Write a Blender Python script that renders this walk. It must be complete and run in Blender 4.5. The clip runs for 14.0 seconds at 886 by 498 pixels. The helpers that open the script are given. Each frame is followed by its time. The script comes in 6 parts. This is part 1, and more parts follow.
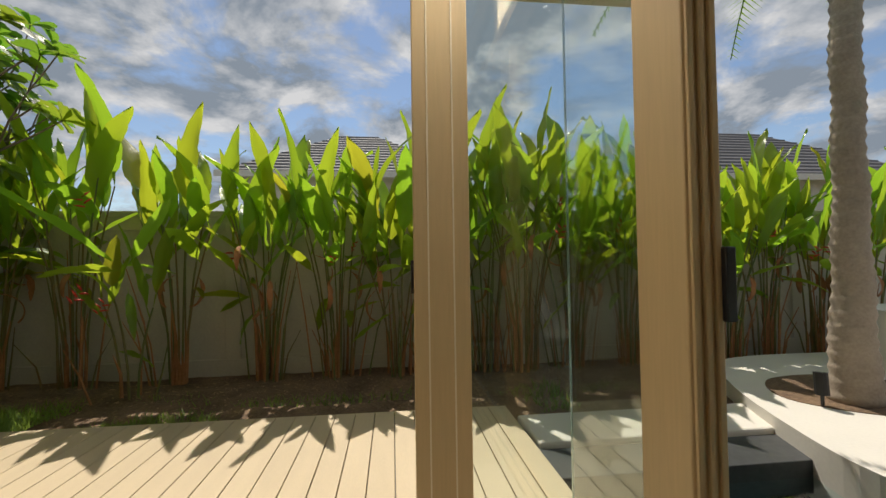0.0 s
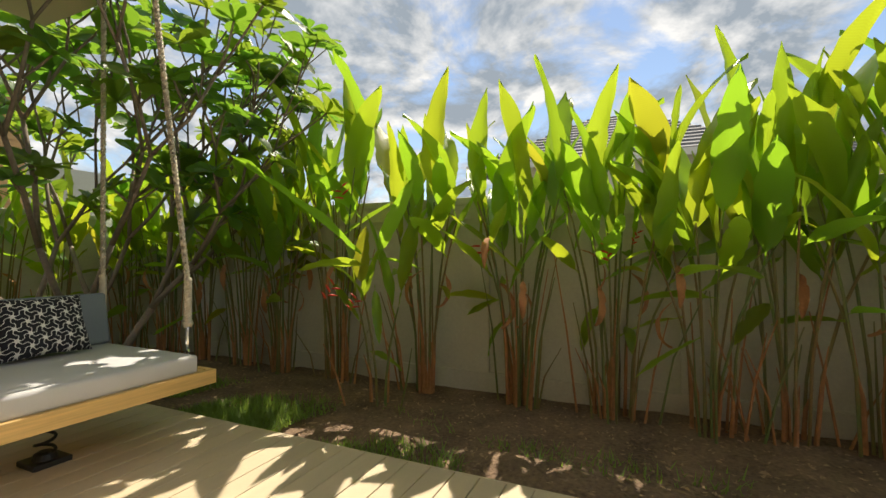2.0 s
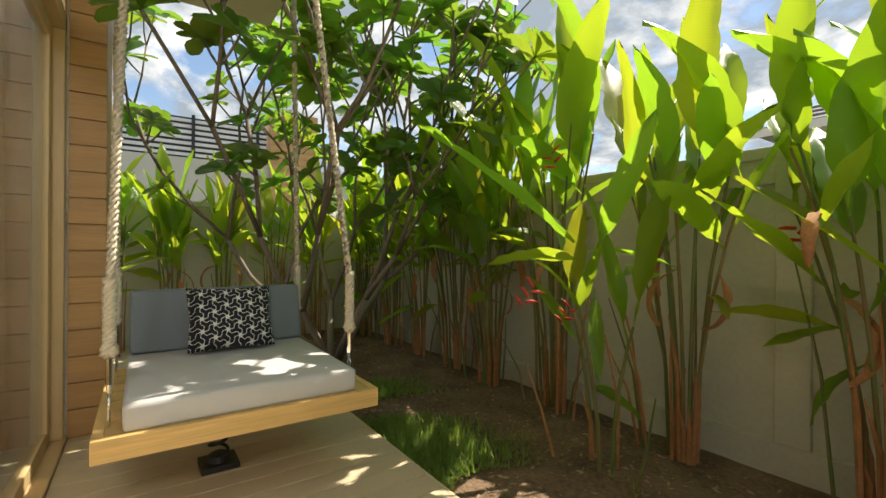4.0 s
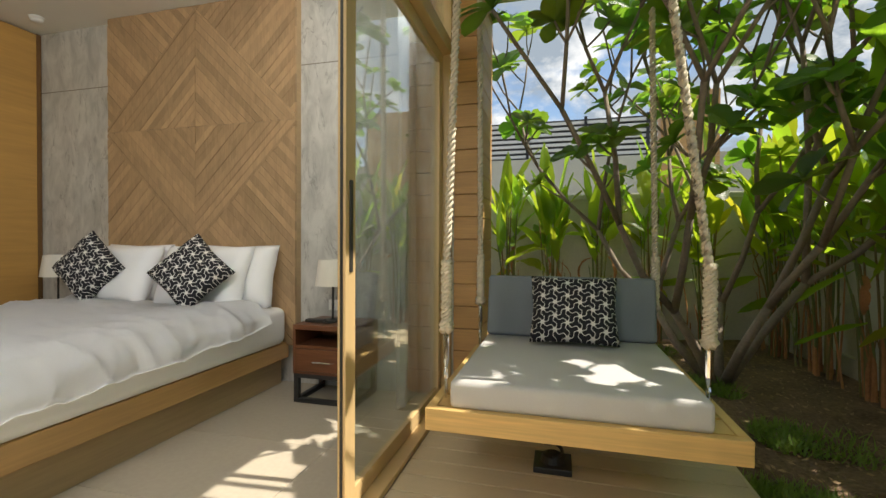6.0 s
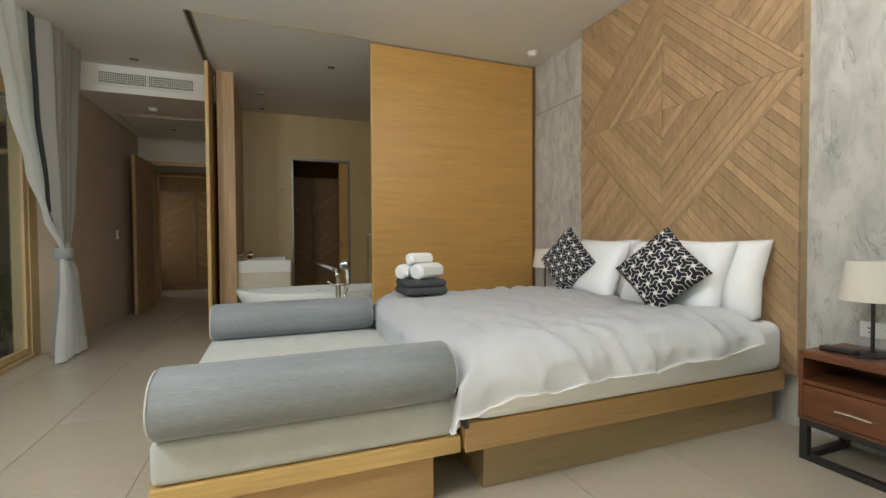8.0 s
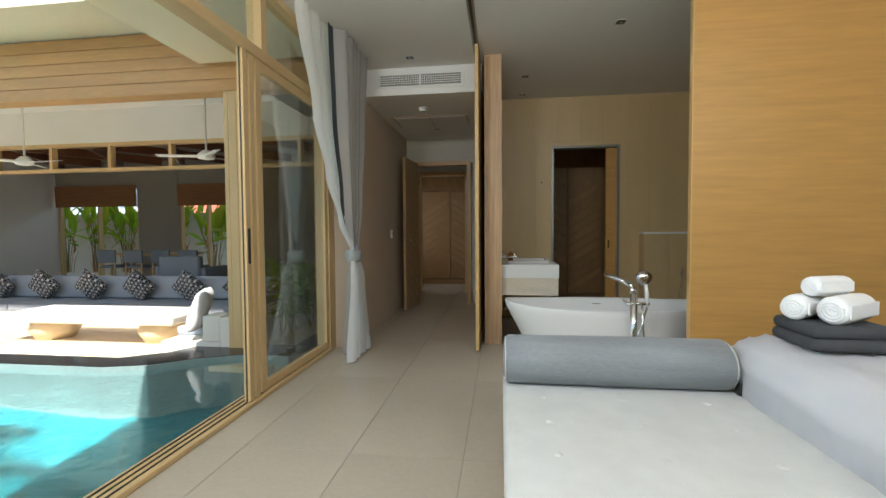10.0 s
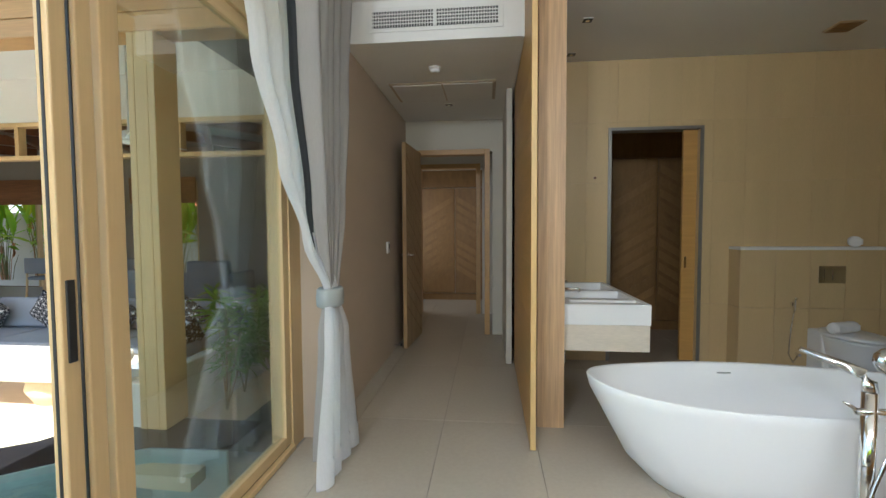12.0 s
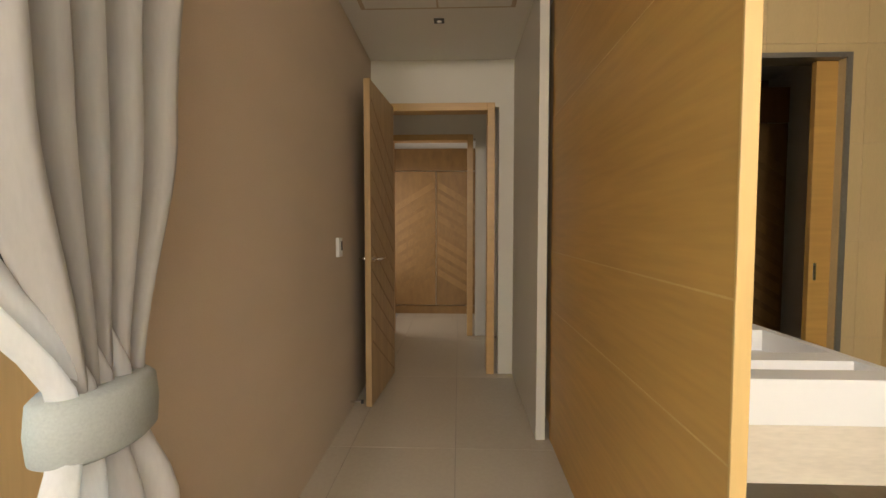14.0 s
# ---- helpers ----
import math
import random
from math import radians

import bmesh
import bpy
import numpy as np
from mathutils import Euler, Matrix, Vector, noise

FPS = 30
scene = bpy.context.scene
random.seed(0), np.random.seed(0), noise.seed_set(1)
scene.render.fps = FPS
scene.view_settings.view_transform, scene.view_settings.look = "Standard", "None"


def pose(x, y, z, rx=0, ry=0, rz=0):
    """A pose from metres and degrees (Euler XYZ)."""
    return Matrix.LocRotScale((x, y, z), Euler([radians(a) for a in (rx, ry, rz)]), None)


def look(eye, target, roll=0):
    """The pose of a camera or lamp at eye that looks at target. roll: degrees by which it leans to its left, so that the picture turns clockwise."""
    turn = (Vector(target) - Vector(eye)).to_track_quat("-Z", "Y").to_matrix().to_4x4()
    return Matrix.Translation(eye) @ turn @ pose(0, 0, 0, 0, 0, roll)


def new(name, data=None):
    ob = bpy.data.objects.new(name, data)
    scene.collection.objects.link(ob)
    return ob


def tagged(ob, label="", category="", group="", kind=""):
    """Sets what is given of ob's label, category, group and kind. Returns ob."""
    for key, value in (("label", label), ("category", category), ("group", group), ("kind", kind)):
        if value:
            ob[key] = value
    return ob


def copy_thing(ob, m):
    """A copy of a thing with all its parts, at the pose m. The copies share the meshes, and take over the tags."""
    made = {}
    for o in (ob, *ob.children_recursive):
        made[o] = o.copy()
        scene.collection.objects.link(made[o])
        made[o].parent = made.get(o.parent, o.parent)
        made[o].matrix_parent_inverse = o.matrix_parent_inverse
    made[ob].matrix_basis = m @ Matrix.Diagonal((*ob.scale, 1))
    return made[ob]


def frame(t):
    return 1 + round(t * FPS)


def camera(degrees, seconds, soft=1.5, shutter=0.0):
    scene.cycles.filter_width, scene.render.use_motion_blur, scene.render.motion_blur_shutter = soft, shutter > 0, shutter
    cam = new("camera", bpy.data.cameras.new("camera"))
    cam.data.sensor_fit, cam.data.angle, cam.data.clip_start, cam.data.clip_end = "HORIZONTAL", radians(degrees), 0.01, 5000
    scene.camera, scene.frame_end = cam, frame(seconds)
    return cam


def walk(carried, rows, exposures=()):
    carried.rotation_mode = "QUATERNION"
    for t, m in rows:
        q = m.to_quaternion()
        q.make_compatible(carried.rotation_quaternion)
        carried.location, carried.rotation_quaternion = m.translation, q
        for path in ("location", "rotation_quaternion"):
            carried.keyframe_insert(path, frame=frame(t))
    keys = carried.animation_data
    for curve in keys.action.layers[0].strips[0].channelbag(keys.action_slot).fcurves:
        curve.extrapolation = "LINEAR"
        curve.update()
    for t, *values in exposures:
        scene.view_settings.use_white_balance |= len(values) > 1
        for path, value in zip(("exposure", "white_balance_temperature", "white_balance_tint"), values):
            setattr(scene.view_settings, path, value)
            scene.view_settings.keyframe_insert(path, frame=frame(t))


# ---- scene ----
cam = camera(90.4, 14.0)
PATH = [
    (0, (0.88, 0.555, 1.147), (1.11, 2.541, 1.2), -0.8),
    (0.5, (0.778, 0.787, 1.158), (0.683, 2.784, 1.21), -0.4),
    (1, (0.659, 1.067, 1.198), (0.29, 3.032, 1.228), -0.2),
    (1.5, (0.566, 1.391, 1.207), (-0.026, 3.301, 1.233), 0.1),
    (2, (0.506, 1.744, 1.164), (-0.316, 3.567, 1.2), 0.1),
    (2.2, (0.455, 1.865, 1.159), (-0.443, 3.651, 1.189), 0.2),
    (4.3, (-0.048, 2.857, 1.147), (-1.814, 3.795, 1.138), 0.4),
    (4.5, (-0.092, 2.915, 1.147), (-1.928, 3.708, 1.131), 0.4),
    (5, (-0.167, 3.056, 1.121), (-2.128, 3.445, 1.102), 0.3),
    (5.5, (-0.239, 3.112, 1.118), (-2.239, 3.065, 1.092), 0.3),
    (6, (-0.339, 3.119, 1.097), (-2.273, 2.611, 1.069), 0.3),
    (6.5, (-0.44, 3.091, 1.1), (-2.2, 2.141, 1.058), 0.1),
    (6.7, (-0.505, 3.118, 1.075), (-2.153, 1.984, 1.061), -0.2),
    (7, (-0.538, 3.032, 1.105), (-2.013, 1.682, 1.058), -0.1),
    (7.3, (-0.548, 2.971, 1.112), (-1.821, 1.429, 1.062), -0.2),
    (7.5, (-0.563, 2.907, 1.105), (-1.683, 1.251, 1.054), -0.2),
    (8, (-0.572, 2.735, 1.092), (-1.298, 0.872, 1.042), -0.3),
    (8.2, (-0.508, 2.676, 1.096), (-1.085, 0.762, 1.059), -0.3),
    (8.5, (-0.511, 2.557, 1.11), (-0.835, 0.584, 1.051), -0.5),
    (9, (-0.39, 2.366, 1.15), (-0.376, 0.368, 1.077), -0.7),
    (9.2, (-0.344, 2.271, 1.152), (-0.222, 0.276, 1.078), -0.8),
    (11.3, (0.151, 0.671, 1.343), (0.455, -1.304, 1.258), -0.3),
    (11.5, (0.213, 0.518, 1.363), (0.489, -1.461, 1.273), -0.4),
    (12, (0.314, 0.089, 1.364), (0.522, -1.898, 1.267), -0.3),
    (12.5, (0.397, -0.341, 1.341), (0.54, -2.333, 1.23), -0.3),
    (13, (0.474, -0.768, 1.338), (0.574, -2.762, 1.219), -0.4),
    (13.5, (0.548, -1.228, 1.322), (0.633, -3.223, 1.209), -0.1),
    (14, (0.610, -1.677, 1.287), (0.683, -3.674, 1.187), 0.0),
]
EXPOSURES = [(0.0, -0.15, 6600, 11), (1.2, 0.1, 6800, 11), (2.0, 0.42, 6900, 10), (4.5, 0.68, 6900, 9), (5.3, 0.68, 6900, 9), (6.2, 0.6, 6700, 9), (7.5, 0.85, 6400, 8), (9.0, 1.1, 6300, 8), (11.5, 1.65, 5600, 8), (12.5, 1.95, 5850, 9), (13.5, 2.3, 6100, 10), (14.0, 2.45, 7300, 16)]
walk(cam, [(t, look(eye, target, roll)) for t, eye, target, roll in PATH], EXPOSURES)

# ---- world, sun, exposure ----
world = bpy.data.worlds.new("sky")
scene.world = world
world.use_nodes = True
wn, wl = world.node_tree.nodes, world.node_tree.links
wn.clear()
SUN = Vector((-0.05, 0.55, 0.83)).normalized()
sky = wn.new("ShaderNodeTexSky")
sky.sky_type, sky.sun_disc = "NISHITA", False
sky.sun_elevation = math.asin(SUN.z)
sky.sun_rotation = math.atan2(SUN.x, SUN.y)
sky.air_density, sky.dust_density = 1.0, 0.2
tc = wn.new("ShaderNodeTexCoord")


def wmath(kind, a, b=0.0, clamp=False):
    q = wn.new("ShaderNodeMath")
    q.operation, q.use_clamp = kind, clamp
    for i, v in enumerate((a, b)):
        if isinstance(v, (int, float)):
            q.inputs[i].default_value = v
        else:
            wl.new(v, q.inputs[i])
    return q.outputs[0]


# cumulus on a flat layer overhead: heaps that close up towards the horizon, bright on the sun's side
sep = wn.new("ShaderNodeSeparateXYZ")
wl.new(tc.outputs["Generated"], sep.inputs["Vector"])
den = wmath("ADD", wmath("MAXIMUM", sep.outputs["Z"], 0.0), 0.32)
cu, cv2 = wmath("DIVIDE", sep.outputs["X"], den), wmath("DIVIDE", sep.outputs["Y"], den)


def heaps(du, dv, scale, detail):
    cb = wn.new("ShaderNodeCombineXYZ")
    wl.new(wmath("ADD", cu, du), cb.inputs["X"])
    wl.new(wmath("ADD", cv2, dv), cb.inputs["Y"])
    t = wn.new("ShaderNodeTexNoise")
    t.inputs["Scale"].default_value, t.inputs["Detail"].default_value, t.inputs["Roughness"].default_value = scale, detail, 0.6
    t.inputs["Distortion"].default_value = 0.25
    wl.new(cb.outputs["Vector"], t.inputs["Vector"])
    return t.outputs["Fac"]


body, toward = heaps(0.3, 0.1, 2.6, 14.0), heaps(0.3, 0.18, 2.6, 6.0)
cover = wmath("MULTIPLY", wmath("SUBTRACT", body, 0.41), 9.0, True)
lit = wmath("ADD", wmath("MULTIPLY", wmath("SUBTRACT", body, toward), 4.2), wmath("MULTIPLY", wmath("SUBTRACT", 0.60, body), 2.6), True)
cc = wn.new("ShaderNodeValToRGB")
cc.color_ramp.elements[0].color, cc.color_ramp.elements[1].color = (2.3, 2.75, 3.3, 1), (6.4, 6.5, 6.6, 1)
cc.color_ramp.elements[0].position, cc.color_ramp.elements[1].position = 0.05, 0.72
mx = wn.new("ShaderNodeMix")
mx.data_type = "RGBA"
bg = wn.new("ShaderNodeBackground")
bg.inputs["Strength"].default_value = 0.115
wo = wn.new("ShaderNodeOutputWorld")
wl.new(lit, cc.inputs["Fac"])
wl.new(cover, mx.inputs["Factor"])
wl.new(sky.outputs["Color"], mx.inputs["A"])
wl.new(cc.outputs["Color"], mx.inputs["B"])
wl.new(mx.outputs["Result"], bg.inputs["Color"])
wl.new(bg.outputs["Background"], wo.inputs["Surface"])
sun = new("sun", bpy.data.lights.new("sun", "SUN"))
sun.data.energy, sun.data.angle, sun.data.color = 4.6, radians(0.53), (1.0, 0.93, 0.82)
sun.matrix_world = look(SUN * 30, (0, 0, 0))
# the sky's light through the upper garden window
win = new("window_sky_light", bpy.data.lights.new("window_sky_light", "AREA"))
win.data.shape, win.data.size, win.data.size_y, win.data.energy, win.data.color = "RECTANGLE", 4.7, 0.42, 26.0, (1.0, 0.985, 0.96)
win.matrix_world = look((-0.85, 2.27, 2.72), (-0.75, -2.2, 0.9))

# the sky's light through the upper pool window
win2 = new("pool_window_light", bpy.data.lights.new("pool_window_light", "AREA"))
win2.data.shape, win2.data.size, win2.data.size_y, win2.data.energy, win2.data.color = "RECTANGLE", 0.72, 0.42, 26.0, (0.97, 0.99, 1.0)
win2.matrix_world = look((1.50, 1.89, 2.72), (-1.6, -0.8, 0.0))
# lamp added in an unseen side opening, standing in for daylight in the corridor
side = new("corridor_window_light", bpy.data.lights.new("corridor_window_light", "AREA"))
side.data.shape, side.data.size, side.data.size_y, side.data.energy, side.data.color = "RECTANGLE", 0.9, 2.1, 2.6, (1.0, 0.98, 0.94)
side.matrix_world = look((1.80, -7.47, 1.1), (0.0, -7.47, 0.9))


# ---- helpers of this scene ----
def mesh_of(name, bm, mat, smooth=False):
    me = bpy.data.meshes.new(name)
    bmesh.ops.recalc_face_normals(bm, faces=bm.faces)
    bm.to_mesh(me)
    bm.free()
    if smooth:
        for p in me.polygons:
            p.use_smooth = True
    for m in (mat if isinstance(mat, (list, tuple)) else [mat]):
        me.materials.append(m)
    return me


def part(name, bm, mat, parent=None, label="", smooth=False):
    """One mesh object out of a bmesh (or a mesh), under a thing or a part."""
    ob = new(name, bm if isinstance(bm, bpy.types.Mesh) else mesh_of(name, bm, mat, smooth))
    if parent is not None:
        ob.parent = parent
    if label:
        tagged(ob, label)
    return ob


def thing(name, loc, label, category, group="", kind="", rz=0):
    e = new(name)
    e.empty_display_size = 0.1
    e.matrix_basis = pose(*loc, 0, 0, rz)
    return tagged(e, label, category, group, kind)


def box(x0, x1, y0, y1, z0, z1, bevel=0.0, seg=2, bm=None):
    own = bm is None
    b = bmesh.new()
    v = [b.verts.new((x, y, z)) for z in (z0, z1) for y in (y0, y1) for x in (x0, x1)]
    for f in ((0, 2, 3, 1), (4, 5, 7, 6), (0, 1, 5, 4), (2, 6, 7, 3), (0, 4, 6, 2), (1, 3, 7, 5)):
        b.faces.new([v[i] for i in f])
    if bevel:
        bmesh.ops.bevel(b, geom=b.edges[:], offset=bevel, segments=seg, profile=0.5, affect="EDGES")
    if own:
        return b
    me = bpy.data.meshes.new("tmp")
    b.to_mesh(me)
    b.free()
    bm.from_mesh(me)
    bpy.data.meshes.remove(me)
    return bm


def cyl(x, y, z0, z1, r0, r1=None, seg=20, bm=None, bevel=0.0):
    b = bmesh.new() if bm is None else bm
    r1 = r0 if r1 is None else r1
    lo = [b.verts.new((x + r0 * math.cos(2 * math.pi * i / seg), y + r0 * math.sin(2 * math.pi * i / seg), z0)) for i in range(seg)]
    hi = [b.verts.new((x + r1 * math.cos(2 * math.pi * i / seg), y + r1 * math.sin(2 * math.pi * i / seg), z1)) for i in range(seg)]
    for i in range(seg):
        b.faces.new((lo[i], lo[(i + 1) % seg], hi[(i + 1) % seg], hi[i]))
    b.faces.new(lo[::-1])
    b.faces.new(hi)
    return b


def lathe(profile, seg=28, bm=None, cx=0.0, cy=0.0, sx=1.0, sy=1.0):
    """A shape turned round z from (radius, height) pairs; sx, sy squash it."""
    b = bmesh.new() if bm is None else bm
    rings = [[b.verts.new((cx + r * sx * math.cos(2 * math.pi * i / seg), cy + r * sy * math.sin(2 * math.pi * i / seg), z)) for i in range(seg)] for r, z in profile]
    for a, c in zip(rings, rings[1:]):
        for i in range(seg):
            b.faces.new((a[i], a[(i + 1) % seg], c[(i + 1) % seg], c[i]))
    if profile[0][0] > 0.004:
        b.faces.new(rings[0][::-1])
    if profile[-1][0] > 0.004:
        b.faces.new(rings[-1])
    return b


def tube(points, radii, seg=8, bm=None):
    """A round bar along points; radii: one, or one a point."""
    b = bmesh.new() if bm is None else bm
    pts = [Vector(p) for p in points]
    rad = radii if isinstance(radii, (list, tuple)) else [radii] * len(pts)
    rings = []
    for i, p in enumerate(pts):
        d = (pts[min(i + 1, len(pts) - 1)] - pts[max(i - 1, 0)]).normalized()
        u = d.cross(Vector((0, 0, 1)) if abs(d.z) < 0.9 else Vector((1, 0, 0))).normalized()
        w = d.cross(u)
        rings.append([b.verts.new(p + rad[i] * (math.cos(2 * math.pi * k / seg) * u + math.sin(2 * math.pi * k / seg) * w)) for k in range(seg)])
    for a, c in zip(rings, rings[1:]):
        for k in range(seg):
            b.faces.new((a[k], a[(k + 1) % seg], c[(k + 1) % seg], c[k]))
    b.faces.new(rings[0][::-1])
    b.faces.new(rings[-1])
    return b


def prism(poly, z0, z1, bm=None):
    """A flat outline of (x, y) pulled up from z0 to z1."""
    b = bmesh.new() if bm is None else bm
    lo, hi = [b.verts.new((x, y, z0)) for x, y in poly], [b.verts.new((x, y, z1)) for x, y in poly]
    n = len(poly)
    for i in range(n):
        b.faces.new((lo[i], lo[(i + 1) % n], hi[(i + 1) % n], hi[i]))
    b.faces.new(lo[::-1])
    b.faces.new(hi)
    return b


def spline(ctrl, steps=8):
    """A closed smooth outline through control points."""
    out, n = [], len(ctrl)
    for i in range(n):
        p0, p1, p2, p3 = (Vector(ctrl[(i + k) % n]) for k in (-1, 0, 1, 2))
        for s in range(steps):
            t = s / steps
            out.append(tuple(0.5 * (2 * p1 + (p2 - p0) * t + (2 * p0 - 5 * p1 + 4 * p2 - p3) * t * t + (3 * p1 - p0 - 3 * p2 + p3) * t ** 3)))
    return out


# ---- materials ----
def nodes_of(name):
    m = bpy.data.materials.new(name)
    m.use_nodes = True
    n, l = m.node_tree.nodes, m.node_tree.links
    return m, n, l, n["Principled BSDF"]


def surface(name, c, rough=0.6, metal=0.0, vary=0.12, fine=60.0, coarse=1.5, bump=0.1, stretch=(1, 1, 1), rot=(0, 0, 0), each=0.0, spec=0.5, dist=0.003, c2=None, sheen=0.0):
    """A paint, stone, cloth or wood: two scales of noise in colour and relief, at real size; stretch makes grain; each varies piece by piece."""
    m, n, l, p = nodes_of(name)
    t, mp = n.new("ShaderNodeTexCoord"), n.new("ShaderNodeMapping")
    mp.inputs["Scale"].default_value, mp.inputs["Rotation"].default_value = stretch, [radians(a) for a in rot]
    l.new(t.outputs["Object"], mp.inputs["Vector"])
    a, b = n.new("ShaderNodeTexNoise"), n.new("ShaderNodeTexNoise")
    a.inputs["Scale"].default_value, a.inputs["Detail"].default_value = fine, 4.0
    b.inputs["Scale"].default_value, b.inputs["Detail"].default_value = coarse, 3.0
    vec = mp.outputs["Vector"]
    if each:
        oi, ad = n.new("ShaderNodeObjectInfo"), n.new("ShaderNodeVectorMath")
        sc = n.new("ShaderNodeVectorMath")
        sc.operation = "SCALE"
        sc.inputs[0].default_value, ad.operation = (7.3, 5.1, 9.7), "ADD"
        l.new(oi.outputs["Random"], sc.inputs["Scale"])
        l.new(vec, ad.inputs[0])
        l.new(sc.outputs["Vector"], ad.inputs[1])
        vec = ad.outputs["Vector"]
    l.new(vec, a.inputs["Vector"])
    l.new(vec, b.inputs["Vector"])
    mixf = n.new("ShaderNodeMath")
    mixf.operation = "MULTIPLY_ADD"
    mixf.inputs[1].default_value, mixf.inputs[2].default_value = 0.5, 0.0
    l.new(a.outputs["Fac"], mixf.inputs[0])
    sumf = n.new("ShaderNodeMath")
    sumf.operation = "MULTIPLY_ADD"
    sumf.inputs[1].default_value = 0.5
    l.new(b.outputs["Fac"], sumf.inputs[0])
    l.new(mixf.outputs[0], sumf.inputs[2])
    fac = sumf.outputs[0]
    if each:
        ea = n.new("ShaderNodeMath")
        ea.operation = "MULTIPLY_ADD"
        ea.inputs[1].default_value = each
        l.new(oi.outputs["Random"], ea.inputs[0])
        l.new(fac, ea.inputs[2])
        sb = n.new("ShaderNodeMath")
        sb.operation = "SUBTRACT"
        sb.inputs[1].default_value = each / 2
        l.new(ea.outputs[0], sb.inputs[0])
        fac = sb.outputs[0]
    ramp = n.new("ShaderNodeValToRGB")
    ramp.color_ramp.elements[0].position, ramp.color_ramp.elements[1].position = 0.3, 0.7
    lo = c2 if c2 else [max(0.0, k * (1 - vary)) for k in c]
    hi = c if c2 else [min(0.9, k * (1 + vary)) for k in c]
    ramp.color_ramp.elements[0].color, ramp.color_ramp.elements[1].color = (*lo, 1), (*hi, 1)
    l.new(fac, ramp.inputs["Fac"])
    l.new(ramp.outputs["Color"], p.inputs["Base Color"])
    p.inputs["Roughness"].default_value, p.inputs["Metallic"].default_value = rough, metal
    p.inputs["Specular IOR Level"].default_value = spec
    if sheen:
        p.inputs["Sheen Weight"].default_value = sheen
    if bump:
        bu = n.new("ShaderNodeBump")
        bu.inputs["Strength"].default_value, bu.inputs["Distance"].default_value = bump, dist
        l.new(a.outputs["Fac"], bu.inputs["Height"])
        l.new(bu.outputs["Normal"], p.inputs["Normal"])
    return m


def glass(name, tint=(0.93, 0.97, 0.95)):
    m, n, l, p = nodes_of(name)
    n.remove(p)
    tr, gl, fr, mi = n.new("ShaderNodeBsdfTransparent"), n.new("ShaderNodeBsdfGlossy"), n.new("ShaderNodeLayerWeight"), n.new("ShaderNodeMixShader")
    tr.inputs["Color"].default_value = (*tint, 1)
    gl.inputs["Roughness"].default_value = 0.01
    pw, ad = n.new("ShaderNodeMath"), n.new("ShaderNodeMath")
    pw.operation, ad.operation = "POWER", "MULTIPLY_ADD"
    pw.inputs[1].default_value, ad.inputs[1].default_value, ad.inputs[2].default_value = 2.4, 0.85, 0.07
    l.new(fr.outputs["Facing"], pw.inputs[0])
    l.new(pw.outputs[0], ad.inputs[0])
    l.new(ad.outputs[0], mi.inputs["Fac"])
    l.new(tr.outputs["BSDF"], mi.inputs[1])
    l.new(gl.outputs["BSDF"], mi.inputs[2])
    l.new(mi.outputs["Shader"], n["Material Output"].inputs["Surface"])
    return m


